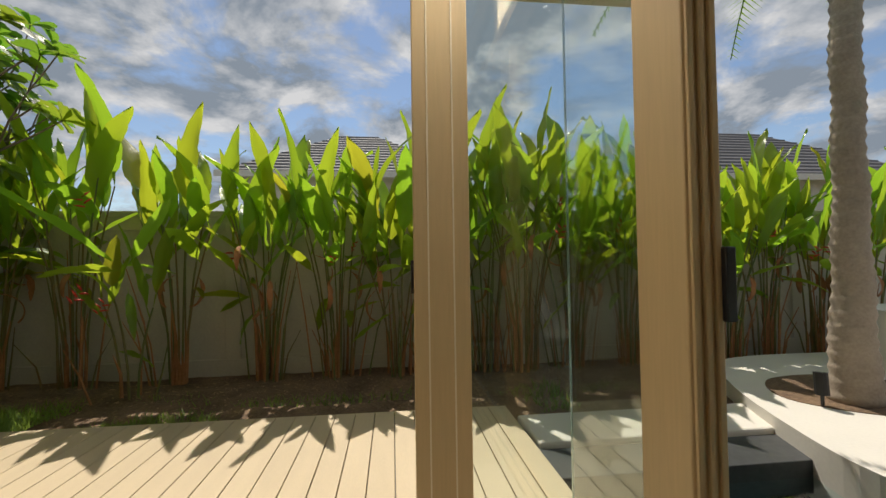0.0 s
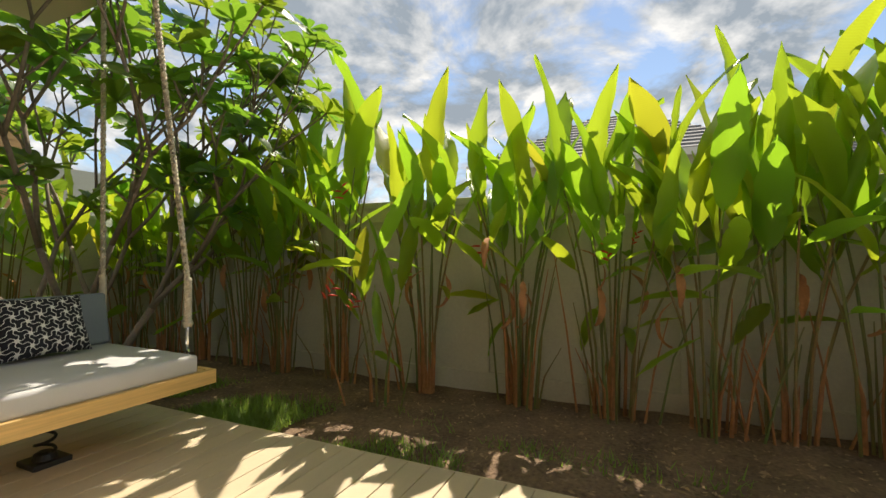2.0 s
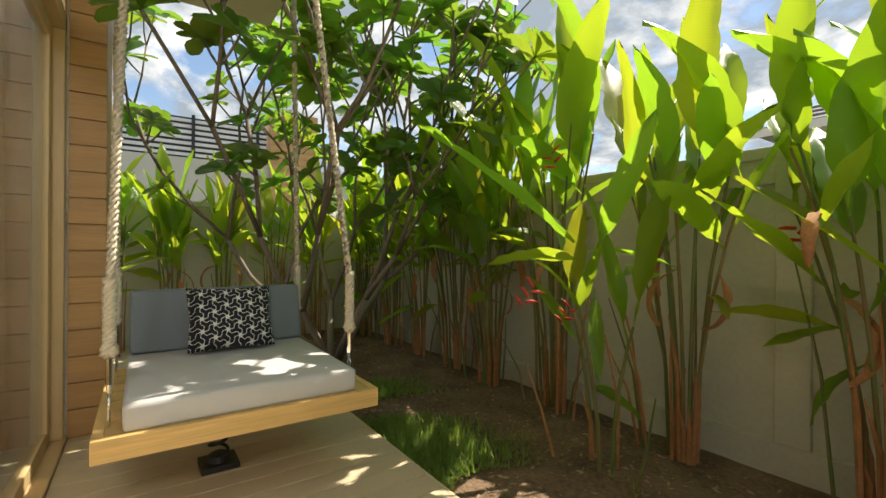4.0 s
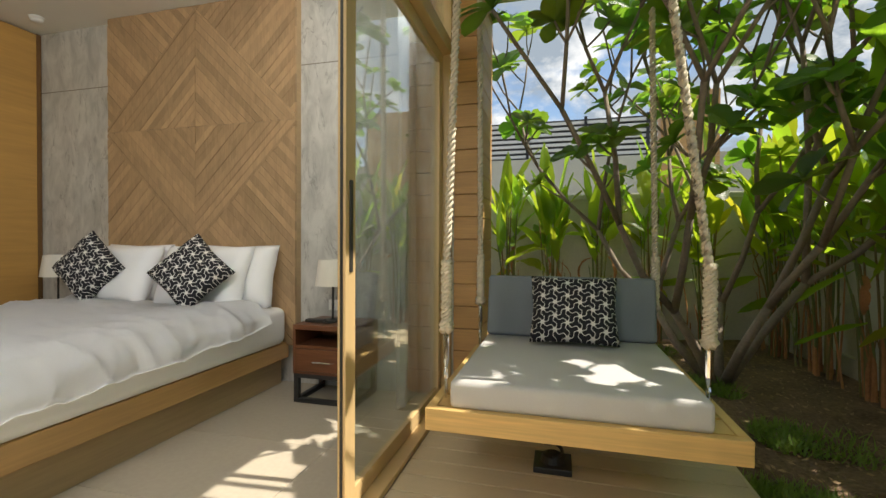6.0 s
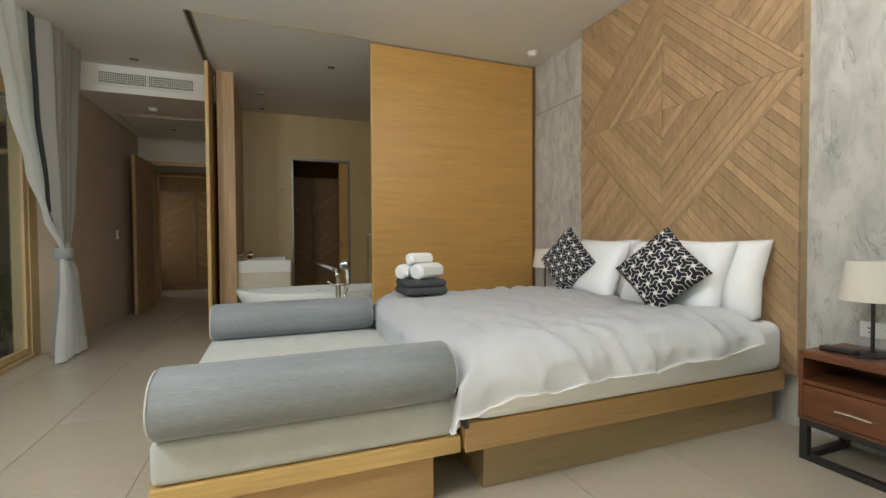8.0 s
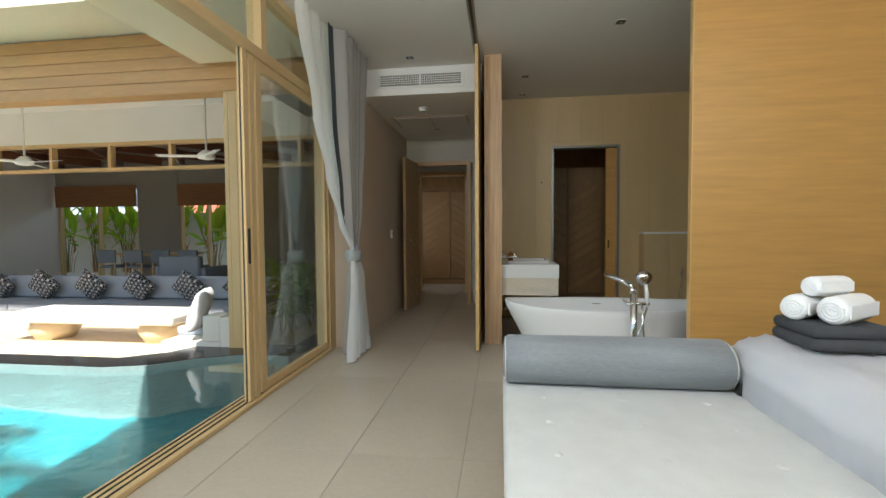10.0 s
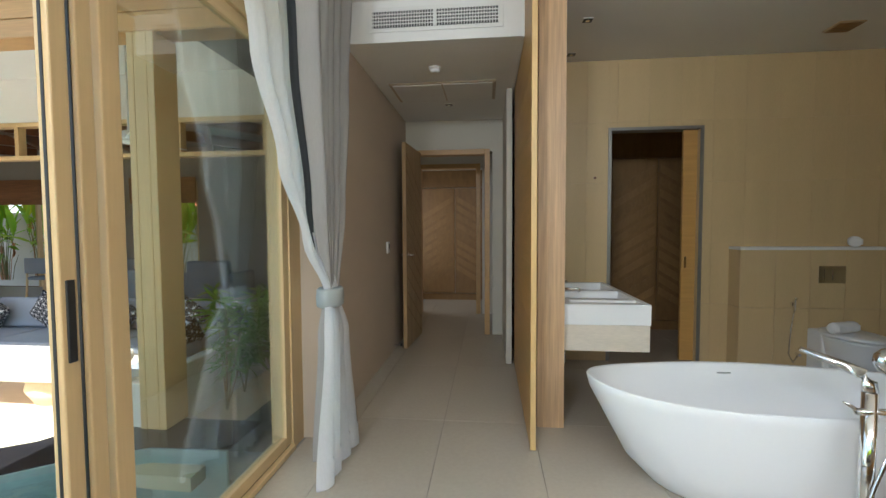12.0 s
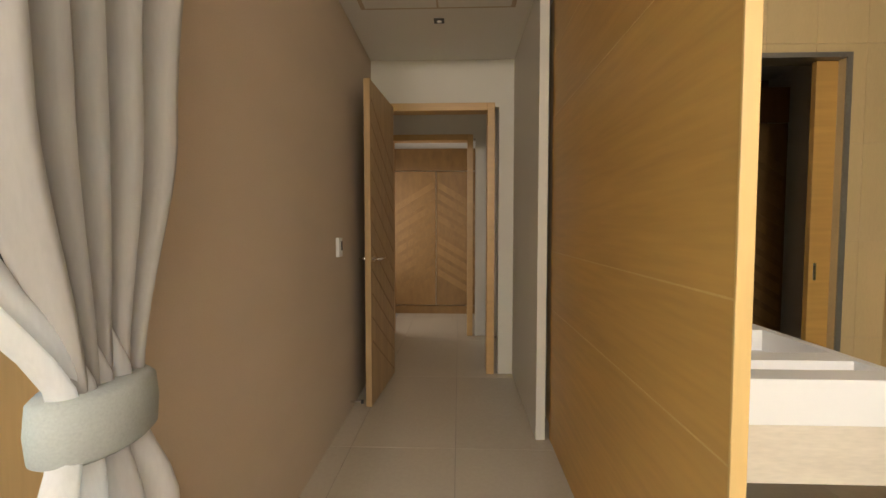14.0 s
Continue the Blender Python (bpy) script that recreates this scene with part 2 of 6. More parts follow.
def leafy(name, c, through_c, rough=0.38, mix=0.45, vein=26.0):
    """A leaf: gloss and diffuse on top, light coming through, pale side veins, tone varied leaf by leaf."""
    m, n, l, p = nodes_of(name)
    oi = n.new("ShaderNodeObjectInfo")
    t, wv, no = n.new("ShaderNodeTexCoord"), n.new("ShaderNodeTexWave"), n.new("ShaderNodeTexNoise")
    wv.inputs["Scale"].default_value, wv.inputs["Distortion"].default_value = vein, 1.0
    wv.bands_direction = "Y"
    no.inputs["Scale"].default_value = 4.0
    l.new(t.outputs["Object"], wv.inputs["Vector"])
    l.new(t.outputs["Object"], no.inputs["Vector"])
    hs = n.new("ShaderNodeHueSaturation")
    hs.inputs["Color"].default_value = (*c, 1)
    va = n.new("ShaderNodeMapRange")
    va.inputs["To Min"].default_value, va.inputs["To Max"].default_value = 0.6, 1.45
    l.new(oi.outputs["Random"], va.inputs["Value"])
    l.new(va.outputs["Result"], hs.inputs["Value"])
    dk = n.new("ShaderNodeMix")
    dk.data_type = "RGBA"
    dk.inputs["B"].default_value = (c[0] * 1.5, c[1] * 1.35, c[2] * 1.2, 1)
    mr = n.new("ShaderNodeMath")
    mr.operation = "MULTIPLY"
    l.new(wv.outputs["Fac"], mr.inputs[0])
    l.new(no.outputs["Fac"], mr.inputs[1])
    l.new(mr.outputs[0], dk.inputs["Factor"])
    l.new(hs.outputs["Color"], dk.inputs["A"])
    l.new(dk.outputs["Result"], p.inputs["Base Color"])
    p.inputs["Roughness"].default_value = rough
    tl, mi = n.new("ShaderNodeBsdfTranslucent"), n.new("ShaderNodeMixShader")
    th = n.new("ShaderNodeHueSaturation")
    th.inputs["Color"].default_value = (*through_c, 1)
    hu = n.new("ShaderNodeMapRange")
    hu.inputs["To Min"].default_value, hu.inputs["To Max"].default_value = 0.47, 0.53
    l.new(oi.outputs["Random"], hu.inputs["Value"])
    l.new(hu.outputs["Result"], th.inputs["Hue"])
    l.new(th.outputs["Color"], tl.inputs["Color"])
    mi.inputs["Fac"].default_value = mix
    l.new(p.outputs["BSDF"], mi.inputs[1])
    l.new(tl.outputs["BSDF"], mi.inputs[2])
    l.new(mi.outputs["Shader"], n["Material Output"].inputs["Surface"])
    bu = n.new("ShaderNodeBump")
    bu.inputs["Strength"].default_value, bu.inputs["Distance"].default_value = 0.25, 0.004
    l.new(wv.outputs["Fac"], bu.inputs["Height"])
    l.new(bu.outputs["Normal"], p.inputs["Normal"])
    return m


def veined(name):
    """Pale grey marble: cloudy mottling, broken dark veins running steeply, fine pits."""
    m, n, l, p = nodes_of(name)
    t, mp = n.new("ShaderNodeTexCoord"), n.new("ShaderNodeMapping")
    mp.inputs["Scale"].default_value = (1.0, 1.6, 0.7)
    l.new(t.outputs["Object"], mp.inputs["Vector"])

    def cloud(scale, detail, distort=0.0):
        q = n.new("ShaderNodeTexNoise")
        q.inputs["Scale"].default_value, q.inputs["Detail"].default_value, q.inputs["Distortion"].default_value = scale, detail, distort
        q.inputs["Roughness"].default_value = 0.62
        l.new(mp.outputs["Vector"], q.inputs["Vector"])
        return q.outputs["Fac"]

    def op(kind, a, b, clamp=False):
        q = n.new("ShaderNodeMath")
        q.operation, q.use_clamp = kind, clamp
        for i, v in enumerate((a, b)):
            if isinstance(v, (int, float)):
                q.inputs[i].default_value = v
            else:
                l.new(v, q.inputs[i])
        return q.outputs[0]

    base = n.new("ShaderNodeValToRGB")
    base.color_ramp.elements[0].position, base.color_ramp.elements[1].position = 0.34, 0.62
    base.color_ramp.elements[0].color, base.color_ramp.elements[1].color = (0.41, 0.405, 0.385, 1), (0.60, 0.59, 0.555, 1)
    l.new(cloud(5.5, 9.0, 0.6), base.inputs["Fac"])
    line = op("SUBTRACT", 1.0, op("MULTIPLY", op("ABSOLUTE", op("SUBTRACT", cloud(3.2, 8.0, 1.4), 0.5), 0.0), 42.0), True)
    broken = op("MULTIPLY", line, op("MULTIPLY", op("SUBTRACT", cloud(7.0, 3.0), 0.46), 6.0, True))
    mix = n.new("ShaderNodeMix")
    mix.data_type = "RGBA"
    mix.inputs["B"].default_value = (0.21, 0.205, 0.19, 1)
    l.new(op("MULTIPLY", broken, 0.75), mix.inputs["Factor"])
    l.new(base.outputs["Color"], mix.inputs["A"])
    l.new(mix.outputs["Result"], p.inputs["Base Color"])
    p.inputs["Roughness"].default_value = 0.32
    return m


M_CEIL = surface("ceiling_paint", (0.80, 0.79, 0.76), 0.9, vary=0.02, fine=90, bump=0.04)
M_WHITE = surface("white_paint", (0.78, 0.77, 0.74), 0.75, vary=0.03, fine=120, bump=0.05)
M_HALLW = surface("warm_white_paint", (0.64, 0.60, 0.52), 0.75, vary=0.03, fine=120, bump=0.05)
M_TAUPE = surface("taupe_wallpaper", (0.54, 0.44, 0.335), 0.8, vary=0.05, fine=160, coarse=2.0, bump=0.12, stretch=(1, 1, 2.2))
M_TILE = surface("floor_porcelain", (0.475, 0.42, 0.338), 0.26, vary=0.06, fine=45, coarse=0.9, bump=0.012, each=0.10)
M_BGROUT = surface("bath_grout", (0.56, 0.43, 0.25), 0.9, vary=0.08, bump=0.05)
M_GROUT = surface("grout", (0.25, 0.23, 0.20), 0.9, vary=0.1, bump=0.1)
M_BTILE = surface("bath_tile", (0.58, 0.43, 0.225), 0.45, vary=0.07, fine=80, coarse=2.0, bump=0.03, stretch=(3, 3, 0.35), each=0.06)
M_MARBLE = veined("grey_marble")
M_GOLD = surface("golden_veneer", (0.52, 0.295, 0.085), 0.42, vary=0.13, fine=4.5, coarse=1.4, bump=0.03, stretch=(0.7, 0.7, 9.0))
M_GOLDY = surface("golden_edge", (0.60, 0.40, 0.16), 0.45, vary=0.1, fine=10.0, coarse=1.5, bump=0.03, stretch=(6, 6, 0.6))
M_OAKV = surface("striped_oak_veneer", (0.50, 0.33, 0.18), 0.5, vary=0.28, fine=14.0, coarse=4.0, bump=0.04, stretch=(7.0, 7.0, 0.25))
M_OAK_A = surface("oak_plank_rising", (0.41, 0.272, 0.15), 0.5, vary=0.22, fine=18.0, coarse=3.0, bump=0.06, stretch=(1, 6.0, 0.35), rot=(45, 0, 0), each=0.36)
M_OAK_B = surface("oak_plank_falling", (0.41, 0.272, 0.15), 0.5, vary=0.22, fine=18.0, coarse=3.0, bump=0.06, stretch=(1, 6.0, 0.35), rot=(-45, 0, 0), each=0.36)
M_FRAME = surface("wood_grain_frame", (0.62, 0.44, 0.22), 0.45, vary=0.07, fine=20.0, coarse=2.0, bump=0.03, stretch=(5, 5, 0.3))
M_FRAMEH = surface("wood_grain_rail", (0.62, 0.44, 0.22), 0.45, vary=0.07, fine=20.0, coarse=2.0, bump=0.03, stretch=(0.3, 0.3, 5))
M_CLAD = surface("cladding_board", (0.58, 0.335, 0.135), 0.5, vary=0.14, fine=16.0, coarse=2.0, bump=0.05, stretch=(0.4, 0.4, 6), each=0.14)
M_DECK = surface("composite_deck", (0.60, 0.485, 0.32), 0.62, vary=0.08, fine=70.0, coarse=2.0, bump=0.10, stretch=(5, 0.5, 1), each=0.10)
M_DARKW = surface("dark_chevron_veneer", (0.25, 0.135, 0.045), 0.5, vary=0.22, fine=16.0, coarse=3.0, bump=0.05, stretch=(1, 1, 0.4), each=0.15)
M_BLACK = surface("black_metal", (0.025, 0.024, 0.023), 0.45, vary=0.15, bump=0.03)
M_CHROME = surface("chrome", (0.80, 0.80, 0.80), 0.09, 1.0, vary=0.02, bump=0.0)
M_GLASS = glass("clear_glass")
M_SLATE = surface("dark_slate", (0.055, 0.058, 0.06), 0.45, vary=0.3, fine=25, coarse=4, bump=0.12, each=0.15)
M_PLAST = surface("white_render", (0.74, 0.70, 0.63), 0.8, vary=0.05, fine=50, coarse=2, bump=0.12)
M_GWALL = surface("garden_wall_paint", (0.58, 0.56, 0.47), 0.85, vary=0.10, fine=40, coarse=1.2, bump=0.12)
M_SOIL = surface("bark_soil", (0.30, 0.195, 0.115), 0.95, vary=0.0, c2=(0.085, 0.052, 0.032), fine=38, coarse=3.0, bump=1.0, dist=0.02)
M_POOL = surface("pool_mosaic", (0.022, 0.175, 0.21), 0.4, vary=0.12, fine=14, coarse=1.0, bump=0.05, each=0.1)
M_POOLE = surface("pool_edge_tile", (0.25, 0.33, 0.32), 0.3, vary=0.15, fine=20, coarse=2.0, bump=0.04, each=0.25)
M_ROOF = surface("grey_roof_tile", (0.17, 0.165, 0.165), 0.7, vary=0.2, fine=30, coarse=0.8, bump=0.1)
M_CREAM = surface("cream_soffit", (0.82, 0.72, 0.52), 0.75, vary=0.03, fine=60, bump=0.04)

# ---- the setting: floor, walls, ceilings ----
XH, YG, XP = -3.37, 2.33, 1.575      # headboard wall, garden glazing, pool glazing
CEIL, LOW = 3.01, 2.71


def setting(name, bm, mat, label, category, smooth=False):
    return tagged(part(name, bm, mat, None, "", smooth), label, category, "", "structure")


floor = setting("floor", box(XH - 0.2, 1.66, -8.4, 2.40, -0.20, -0.004), M_GROUT, "large beige porcelain floor tiles with thin dark joints", "floor")
setting("ceiling", box(XH - 0.2, 1.66, -4.75, 2.42, CEIL, CEIL + 0.12), M_CEIL, "plain white painted bedroom ceiling", "ceiling")
setting("ceiling_hall", box(0.02, 1.40, -5.50, -3.12, LOW, CEIL - 0.002), M_CEIL, "lowered white hallway ceiling with a flat front", "ceiling")
setting("ceiling_corridor", box(-2.6, 2.6, -8.4, -5.62, LOW + 0.05, LOW + 0.15), M_CEIL, "white ceiling of the corridor", "ceiling")
setting("wall_headboard", box(XH - 0.2, XH, -4.70, 2.40, -0.2, CEIL), M_MARBLE, "grey veined marble slab wall behind the bed", "wall")
setting("wall_joint", box(XH - 0.001, XH + 0.0015, -1.60, -0.62, 2.462, 2.470), M_GROUT, "thin dark joint between marble slabs", "trim")
setting("wall_joint_2", box(XH - 0.001, XH + 0.0015, 1.13, 2.27, 2.462, 2.470), M_GROUT, "thin dark joint between marble slabs", "trim")
setting("wall_hall", box(1.37, 1.60, -5.62, -2.62, -0.2, CEIL), M_TAUPE, "taupe textured hallway wall", "wall")
setting("wall_pier", box(1.52, 1.66, -2.62, -2.47, -0.2, CEIL), M_FRAME, "wood-grain jamb post behind the tied curtain", "wall")
# the end of the hall, with its doorway
setting("wall_hall_end", box(0.02, 0.27, -5.62, -5.50, 0, LOW), M_HALLW, "white wall beside the hallway door", "wall")
setting("wall_hall_end_2", box(1.26, 1.37, -5.62, -5.50, 0, LOW), M_HALLW, "white wall on the hinge side of the hallway door", "wall")
setting("wall_hall_over", box(0.27, 1.26, -5.62, -5.50, 2.31, LOW), M_HALLW, "white wall over the hallway door", "wall")
setting("wall_pocket", box(0.09, 0.144, -5.50, -4.30, 0, LOW), M_HALLW, "white pocket wall into which the panel slides", "wall")
setting("wall_partition", box(-0.19, -0.012, -4.485, -2.905, 0, CEIL), M_OAKV, "wall end clad in striped oak veneer", "wall")
# bathroom back wall with a doorway
setting("wall_bath_back", box(-0.87, 0.02, -4.62, -4.50, 0, CEIL), M_BGROUT, "bathroom wall beside the sliding door", "wall")
setting("wall_bath_back_2", box(XH, -1.735, -4.62, -4.50, 0, CEIL), M_BGROUT, "bathroom wall behind the toilet", "wall")
setting("wall_bath_over", box(-1.735, -0.87, -4.62, -4.50, 2.34, CEIL), M_BGROUT, "bathroom wall over the sliding door", "wall")
setting("wall_bath_side", box(XH - 0.002, XH + 0.012, -4.50, -1.62, 0, CEIL), M_BTILE, "beige tiled side wall of the bathroom", "wall")
# closet behind the bathroom door and corridor behind the hall door
setting("wall_closet_back", box(-3.3, 0.0, -6.40, -6.30, -0.2, CEIL), M_DARKW, "dark closet wall", "wall")
setting("wall_closet_side", box(-2.60, -2.50, -6.30, -4.62, 0, CEIL), M_WHITE, "closet side wall", "wall")
setting("wall_closet_side_2", box(-0.06, 0.02, -8.4, -4.62, 0, CEIL), M_WHITE, "closet side wall", "wall")
setting("ceiling_closet", box(-2.6, -0.06, -6.3, -4.62, 2.9, 3.0), M_CEIL, "closet ceiling", "ceiling")
# side wall split round an added opening that holds the corridor lamp
setting("wall_corridor_side", box(1.75, 1.85, -7.0, -5.62, -0.2, CEIL), M_WHITE, "white corridor wall", "wall")
setting("wall_corridor_side_2", box(1.75, 1.85, -8.4, -7.95, -0.2, CEIL), M_WHITE, "white corridor wall past the unseen lamp opening", "wall")
setting("wall_corridor_sill", box(1.75, 1.85, -7.95, -7.0, -0.2, 0.02), M_WHITE, "low sill of the unseen lamp opening", "wall")
setting("wall_corridor_over", box(1.75, 1.85, -7.95, -7.0, 2.2, CEIL), M_WHITE, "white wall over the unseen lamp opening", "wall")
setting("wall_inner", box(0.02, 0.42, -6.97, -6.85, 0, LOW + 0.05), M_HALLW, "white wall beside the inner doorway", "wall")
setting("wall_inner_over", box(0.42, 1.75, -6.97, -6.85, 2.31, LOW + 0.05), M_HALLW, "white wall over the inner doorway", "wall")
setting("wall_inner_2", box(1.42, 1.75, -6.97, -6.85, 0, 2.31), M_HALLW, "white wall beside the inner doorway", "wall")
setting("wall_corridor_end", box(0.02, 1.75, -8.4, -8.2, -0.2, LOW + 0.05), M_WHITE, "white wall behind the wardrobe", "wall")
# outer shell beyond the headboard wall: boards facing the garden
setting("wall_outer", box(-3.95, XH - 0.03, 2.402, 2.565, -0.2, 3.05), M_CLAD, "outer wall clad in warm wooden boards", "wall")
setting("eave_soffit", box(-3.95, 3.1, 2.40, 3.66, 3.05, 3.16), M_CREAM, "cream painted eave soffit over the deck", "ceiling")
setting("eave_soffit_pool", box(1.66, 3.1, -2.78, 2.398, 3.05, 3.16), M_CREAM, "cream painted eave soffit over the pool edge", "ceiling")
setting("roof", box(-3.95, 3.1, -8.4, 3.66, 3.17, 3.36), M_ROOF, "grey roof over the bedroom", "roof")

# ---- more materials ----
M_LINEN = surface("white_cotton", (0.88, 0.89, 0.93), 0.85, vary=0.03, fine=220, coarse=5, bump=0.12, dist=0.002, sheen=0.2)
M_GREY = surface("grey_wool", (0.225, 0.24, 0.255), 0.9, vary=0.24, fine=150, coarse=8, bump=0.3, dist=0.002, stretch=(0.22, 2.0, 2.0), sheen=0.2)
M_LGREY = surface("pale_grey_linen", (0.56, 0.57, 0.545), 0.9, vary=0.10, fine=200, coarse=8, bump=0.25, dist=0.002, sheen=0.2)
M_BLUEG = surface("slate_grey_canvas", (0.20, 0.225, 0.255), 0.85, vary=0.1, fine=200, coarse=3, bump=0.12, dist=0.002)
M_MATT = surface("pale_canvas", (0.55, 0.54, 0.535), 0.85, vary=0.06, fine=200, coarse=3, bump=0.12, dist=0.002)
M_SWOOD = surface("swing_pine", (0.66, 0.43, 0.16), 0.45, vary=0.2, fine=12, coarse=3, bump=0.04, stretch=(0.4, 0.4, 9))
M_PLAT = surface("bed_oak", (0.56, 0.345, 0.145), 0.42, vary=0.12, fine=12, coarse=2, bump=0.04, stretch=(0.5, 8, 8))
M_BASE = surface("bed_plinth", (0.42, 0.30, 0.165), 0.5, vary=0.12, fine=12, coarse=2, bump=0.04, stretch=(0.5, 8, 8))
M_RED = surface("reddish_walnut", (0.16, 0.062, 0.028), 0.32, vary=0.25, fine=12, coarse=3, bump=0.04, stretch=(8, 0.6, 8))
M_TOWEL = surface("white_terry", (0.84, 0.84, 0.83), 0.95, vary=0.03, fine=300, coarse=20, bump=0.2, dist=0.004)
M_DTOWEL = surface("charcoal_terry", (0.06, 0.062, 0.066), 0.95, vary=0.15, fine=300, coarse=20, bump=0.6, dist=0.004)
M_TUB = surface("matt_white_resin", (0.80, 0.80, 0.785), 0.35, vary=0.01, bump=0.0)
M_SHADE = surface("cream_shade", (0.74, 0.71, 0.63), 0.9, vary=0.03, fine=200, bump=0.05)
M_ROPE = surface("cotton_rope", (0.66, 0.58, 0.45), 0.95, vary=0.2, fine=150, coarse=40, bump=0.6, dist=0.004)
M_STEM = surface("heliconia_stem", (0.12, 0.19, 0.05), 0.55, vary=0.0, c2=(0.24, 0.15, 0.055), fine=20, coarse=2.4, bump=0.1, each=0.3)
M_DRY = surface("dry_sheath", (0.42, 0.20, 0.085), 0.9, vary=0.3, fine=30, coarse=4, bump=0.3)
M_BARK = surface("plumeria_bark", (0.245, 0.195, 0.15), 0.85, vary=0.25, fine=40, coarse=5, bump=0.5, dist=0.006)
M_PALM = surface("palm_bark", (0.40, 0.33, 0.26), 0.9, vary=0.2, fine=50, coarse=5, bump=0.5, dist=0.006)
M_FLOWER = surface("red_bract", (0.62, 0.05, 0.03), 0.5, vary=0.2, bump=0.0)
M_WFLOW = surface("white_petal", (0.80, 0.79, 0.72), 0.6, vary=0.05, bump=0.0)
M_LEAF = leafy("heliconia_leaf", (0.10, 0.20, 0.03), (0.48, 0.66, 0.035), rough=0.3, mix=0.56)
M_LEAFY = leafy("yellowing_leaf", (0.15, 0.20, 0.02), (0.60, 0.66, 0.04), mix=0.55)
M_PLEAF = leafy("plumeria_leaf", (0.06, 0.13, 0.025), (0.32, 0.52, 0.04), rough=0.36, mix=0.5, vein=60)
M_GRASS = leafy("grass_blade", (0.12, 0.20, 0.04), (0.40, 0.52, 0.07), rough=0.6, mix=0.35)


def cloth_thin(name, c, clear, through_share):
    m, n, l, p = nodes_of(name)
    n.remove(p)
    d, t, tr = n.new("ShaderNodeBsdfDiffuse"), n.new("ShaderNodeBsdfTranslucent"), n.new("ShaderNodeBsdfTransparent")
    no, tcx, mpx = n.new("ShaderNodeTexNoise"), n.new("ShaderNodeTexCoord"), n.new("ShaderNodeMapping")
    no.inputs["Scale"].default_value = 160
    mpx.inputs["Scale"].default_value = (1, 1, 0.15)
    ra = n.new("ShaderNodeValToRGB")
    ra.color_ramp.elements[0].color, ra.color_ramp.elements[1].color = (*[k * 0.88 for k in c], 1), (*c, 1)
    l.new(tcx.outputs["Object"], mpx.inputs["Vector"])
    l.new(mpx.outputs["Vector"], no.inputs["Vector"])
    l.new(no.outputs["Fac"], ra.inputs["Fac"])
    l.new(ra.outputs["Color"], d.inputs["Color"])
    l.new(ra.outputs["Color"], t.inputs["Color"])
    a, b = n.new("ShaderNodeMixShader"), n.new("ShaderNodeMixShader")
    a.inputs["Fac"].default_value, b.inputs["Fac"].default_value = through_share, clear
    l.new(d.outputs["BSDF"], a.inputs[1])
    l.new(t.outputs["BSDF"], a.inputs[2])
    l.new(a.outputs["Shader"], b.inputs[1])
    l.new(tr.outputs["BSDF"], b.inputs[2])
    l.new(b.outputs["Shader"], n["Material Output"].inputs["Surface"])
    return m


M_SHEER = cloth_thin("white_sheer", (0.94, 0.945, 0.96), 0.06, 0.55)
M_CURT = cloth_thin("greige_linen_curtain", (0.46, 0.445, 0.425), 0.0, 0.22)
M_LINING = cloth_thin("dark_lining", (0.10, 0.11, 0.12), 0.0, 0.1)


def maze(name):
    """Black cloth with a white interlocking line pattern."""
    m, n, l, p = nodes_of(name)
    t, mp, sx = n.new("ShaderNodeTexCoord"), n.new("ShaderNodeMapping"), n.new("ShaderNodeSeparateXYZ")
    mp.inputs["Scale"].default_value = (98, 98, 98)
    l.new(t.outputs["Object"], mp.inputs["Vector"])
    l.new(mp.outputs["Vector"], sx.inputs["Vector"])

    def op(kind, a, b=None):
        q = n.new("ShaderNodeMath")
        q.operation = kind
        for i, v in enumerate((a, b)):
            if v is None:
                continue
            if isinstance(v, (int, float)):
                q.inputs[i].default_value = v
            else:
                l.new(v, q.inputs[i])
        return q.outputs[0]

    x, y = sx.outputs["X"], sx.outputs["Y"]
    p2 = op("ADD", op("MULTIPLY", x, 0.5), op("MULTIPLY", y, 0.866))
    p3 = op("SUBTRACT", op("MULTIPLY", y, 0.866), op("MULTIPLY", x, 0.5))
    f = op("ADD", op("MULTIPLY", op("SINE", x), op("COSINE", p2)), op("ADD", op("MULTIPLY", op("SINE", p2), op("COSINE", p3)), op("MULTIPLY", op("SINE", op("MULTIPLY", p3, -1.0)), op("COSINE", x))))
    line = op("LESS_THAN", op("ABSOLUTE", f), 0.30)
    mix = n.new("ShaderNodeMix")
    mix.data_type = "RGBA"
    mix.inputs["A"].default_value, mix.inputs["B"].default_value = (0.012, 0.012, 0.018, 1), (0.74, 0.72, 0.69, 1)
    l.new(line, mix.inputs["Factor"])
    l.new(mix.outputs["Result"], p.inputs["Base Color"])
    p.inputs["Roughness"].default_value = 0.85
    return m


M_MAZE = maze("black_white_maze_cloth")


def water_mat():
    m, n, l, p = nodes_of("pool_water")
    p.inputs["Base Color"].default_value = (0.72, 0.95, 0.95, 1)
    p.inputs["Transmission Weight"].default_value, p.inputs["IOR"].default_value, p.inputs["Roughness"].default_value = 1.0, 1.33, 0.0
    no, bu, t = n.new("ShaderNodeTexNoise"), n.new("ShaderNodeBump"), n.new("ShaderNodeTexCoord")
    no.inputs["Scale"].default_value, no.inputs["Detail"].default_value = 3.0, 2.0
    l.new(t.outputs["Object"], no.inputs["Vector"])
    bu.inputs["Strength"].default_value, bu.inputs["Distance"].default_value = 0.25, 0.03
    l.new(no.outputs["Fac"], bu.inputs["Height"])
    l.new(bu.outputs["Normal"], p.inputs["Normal"])
    return m


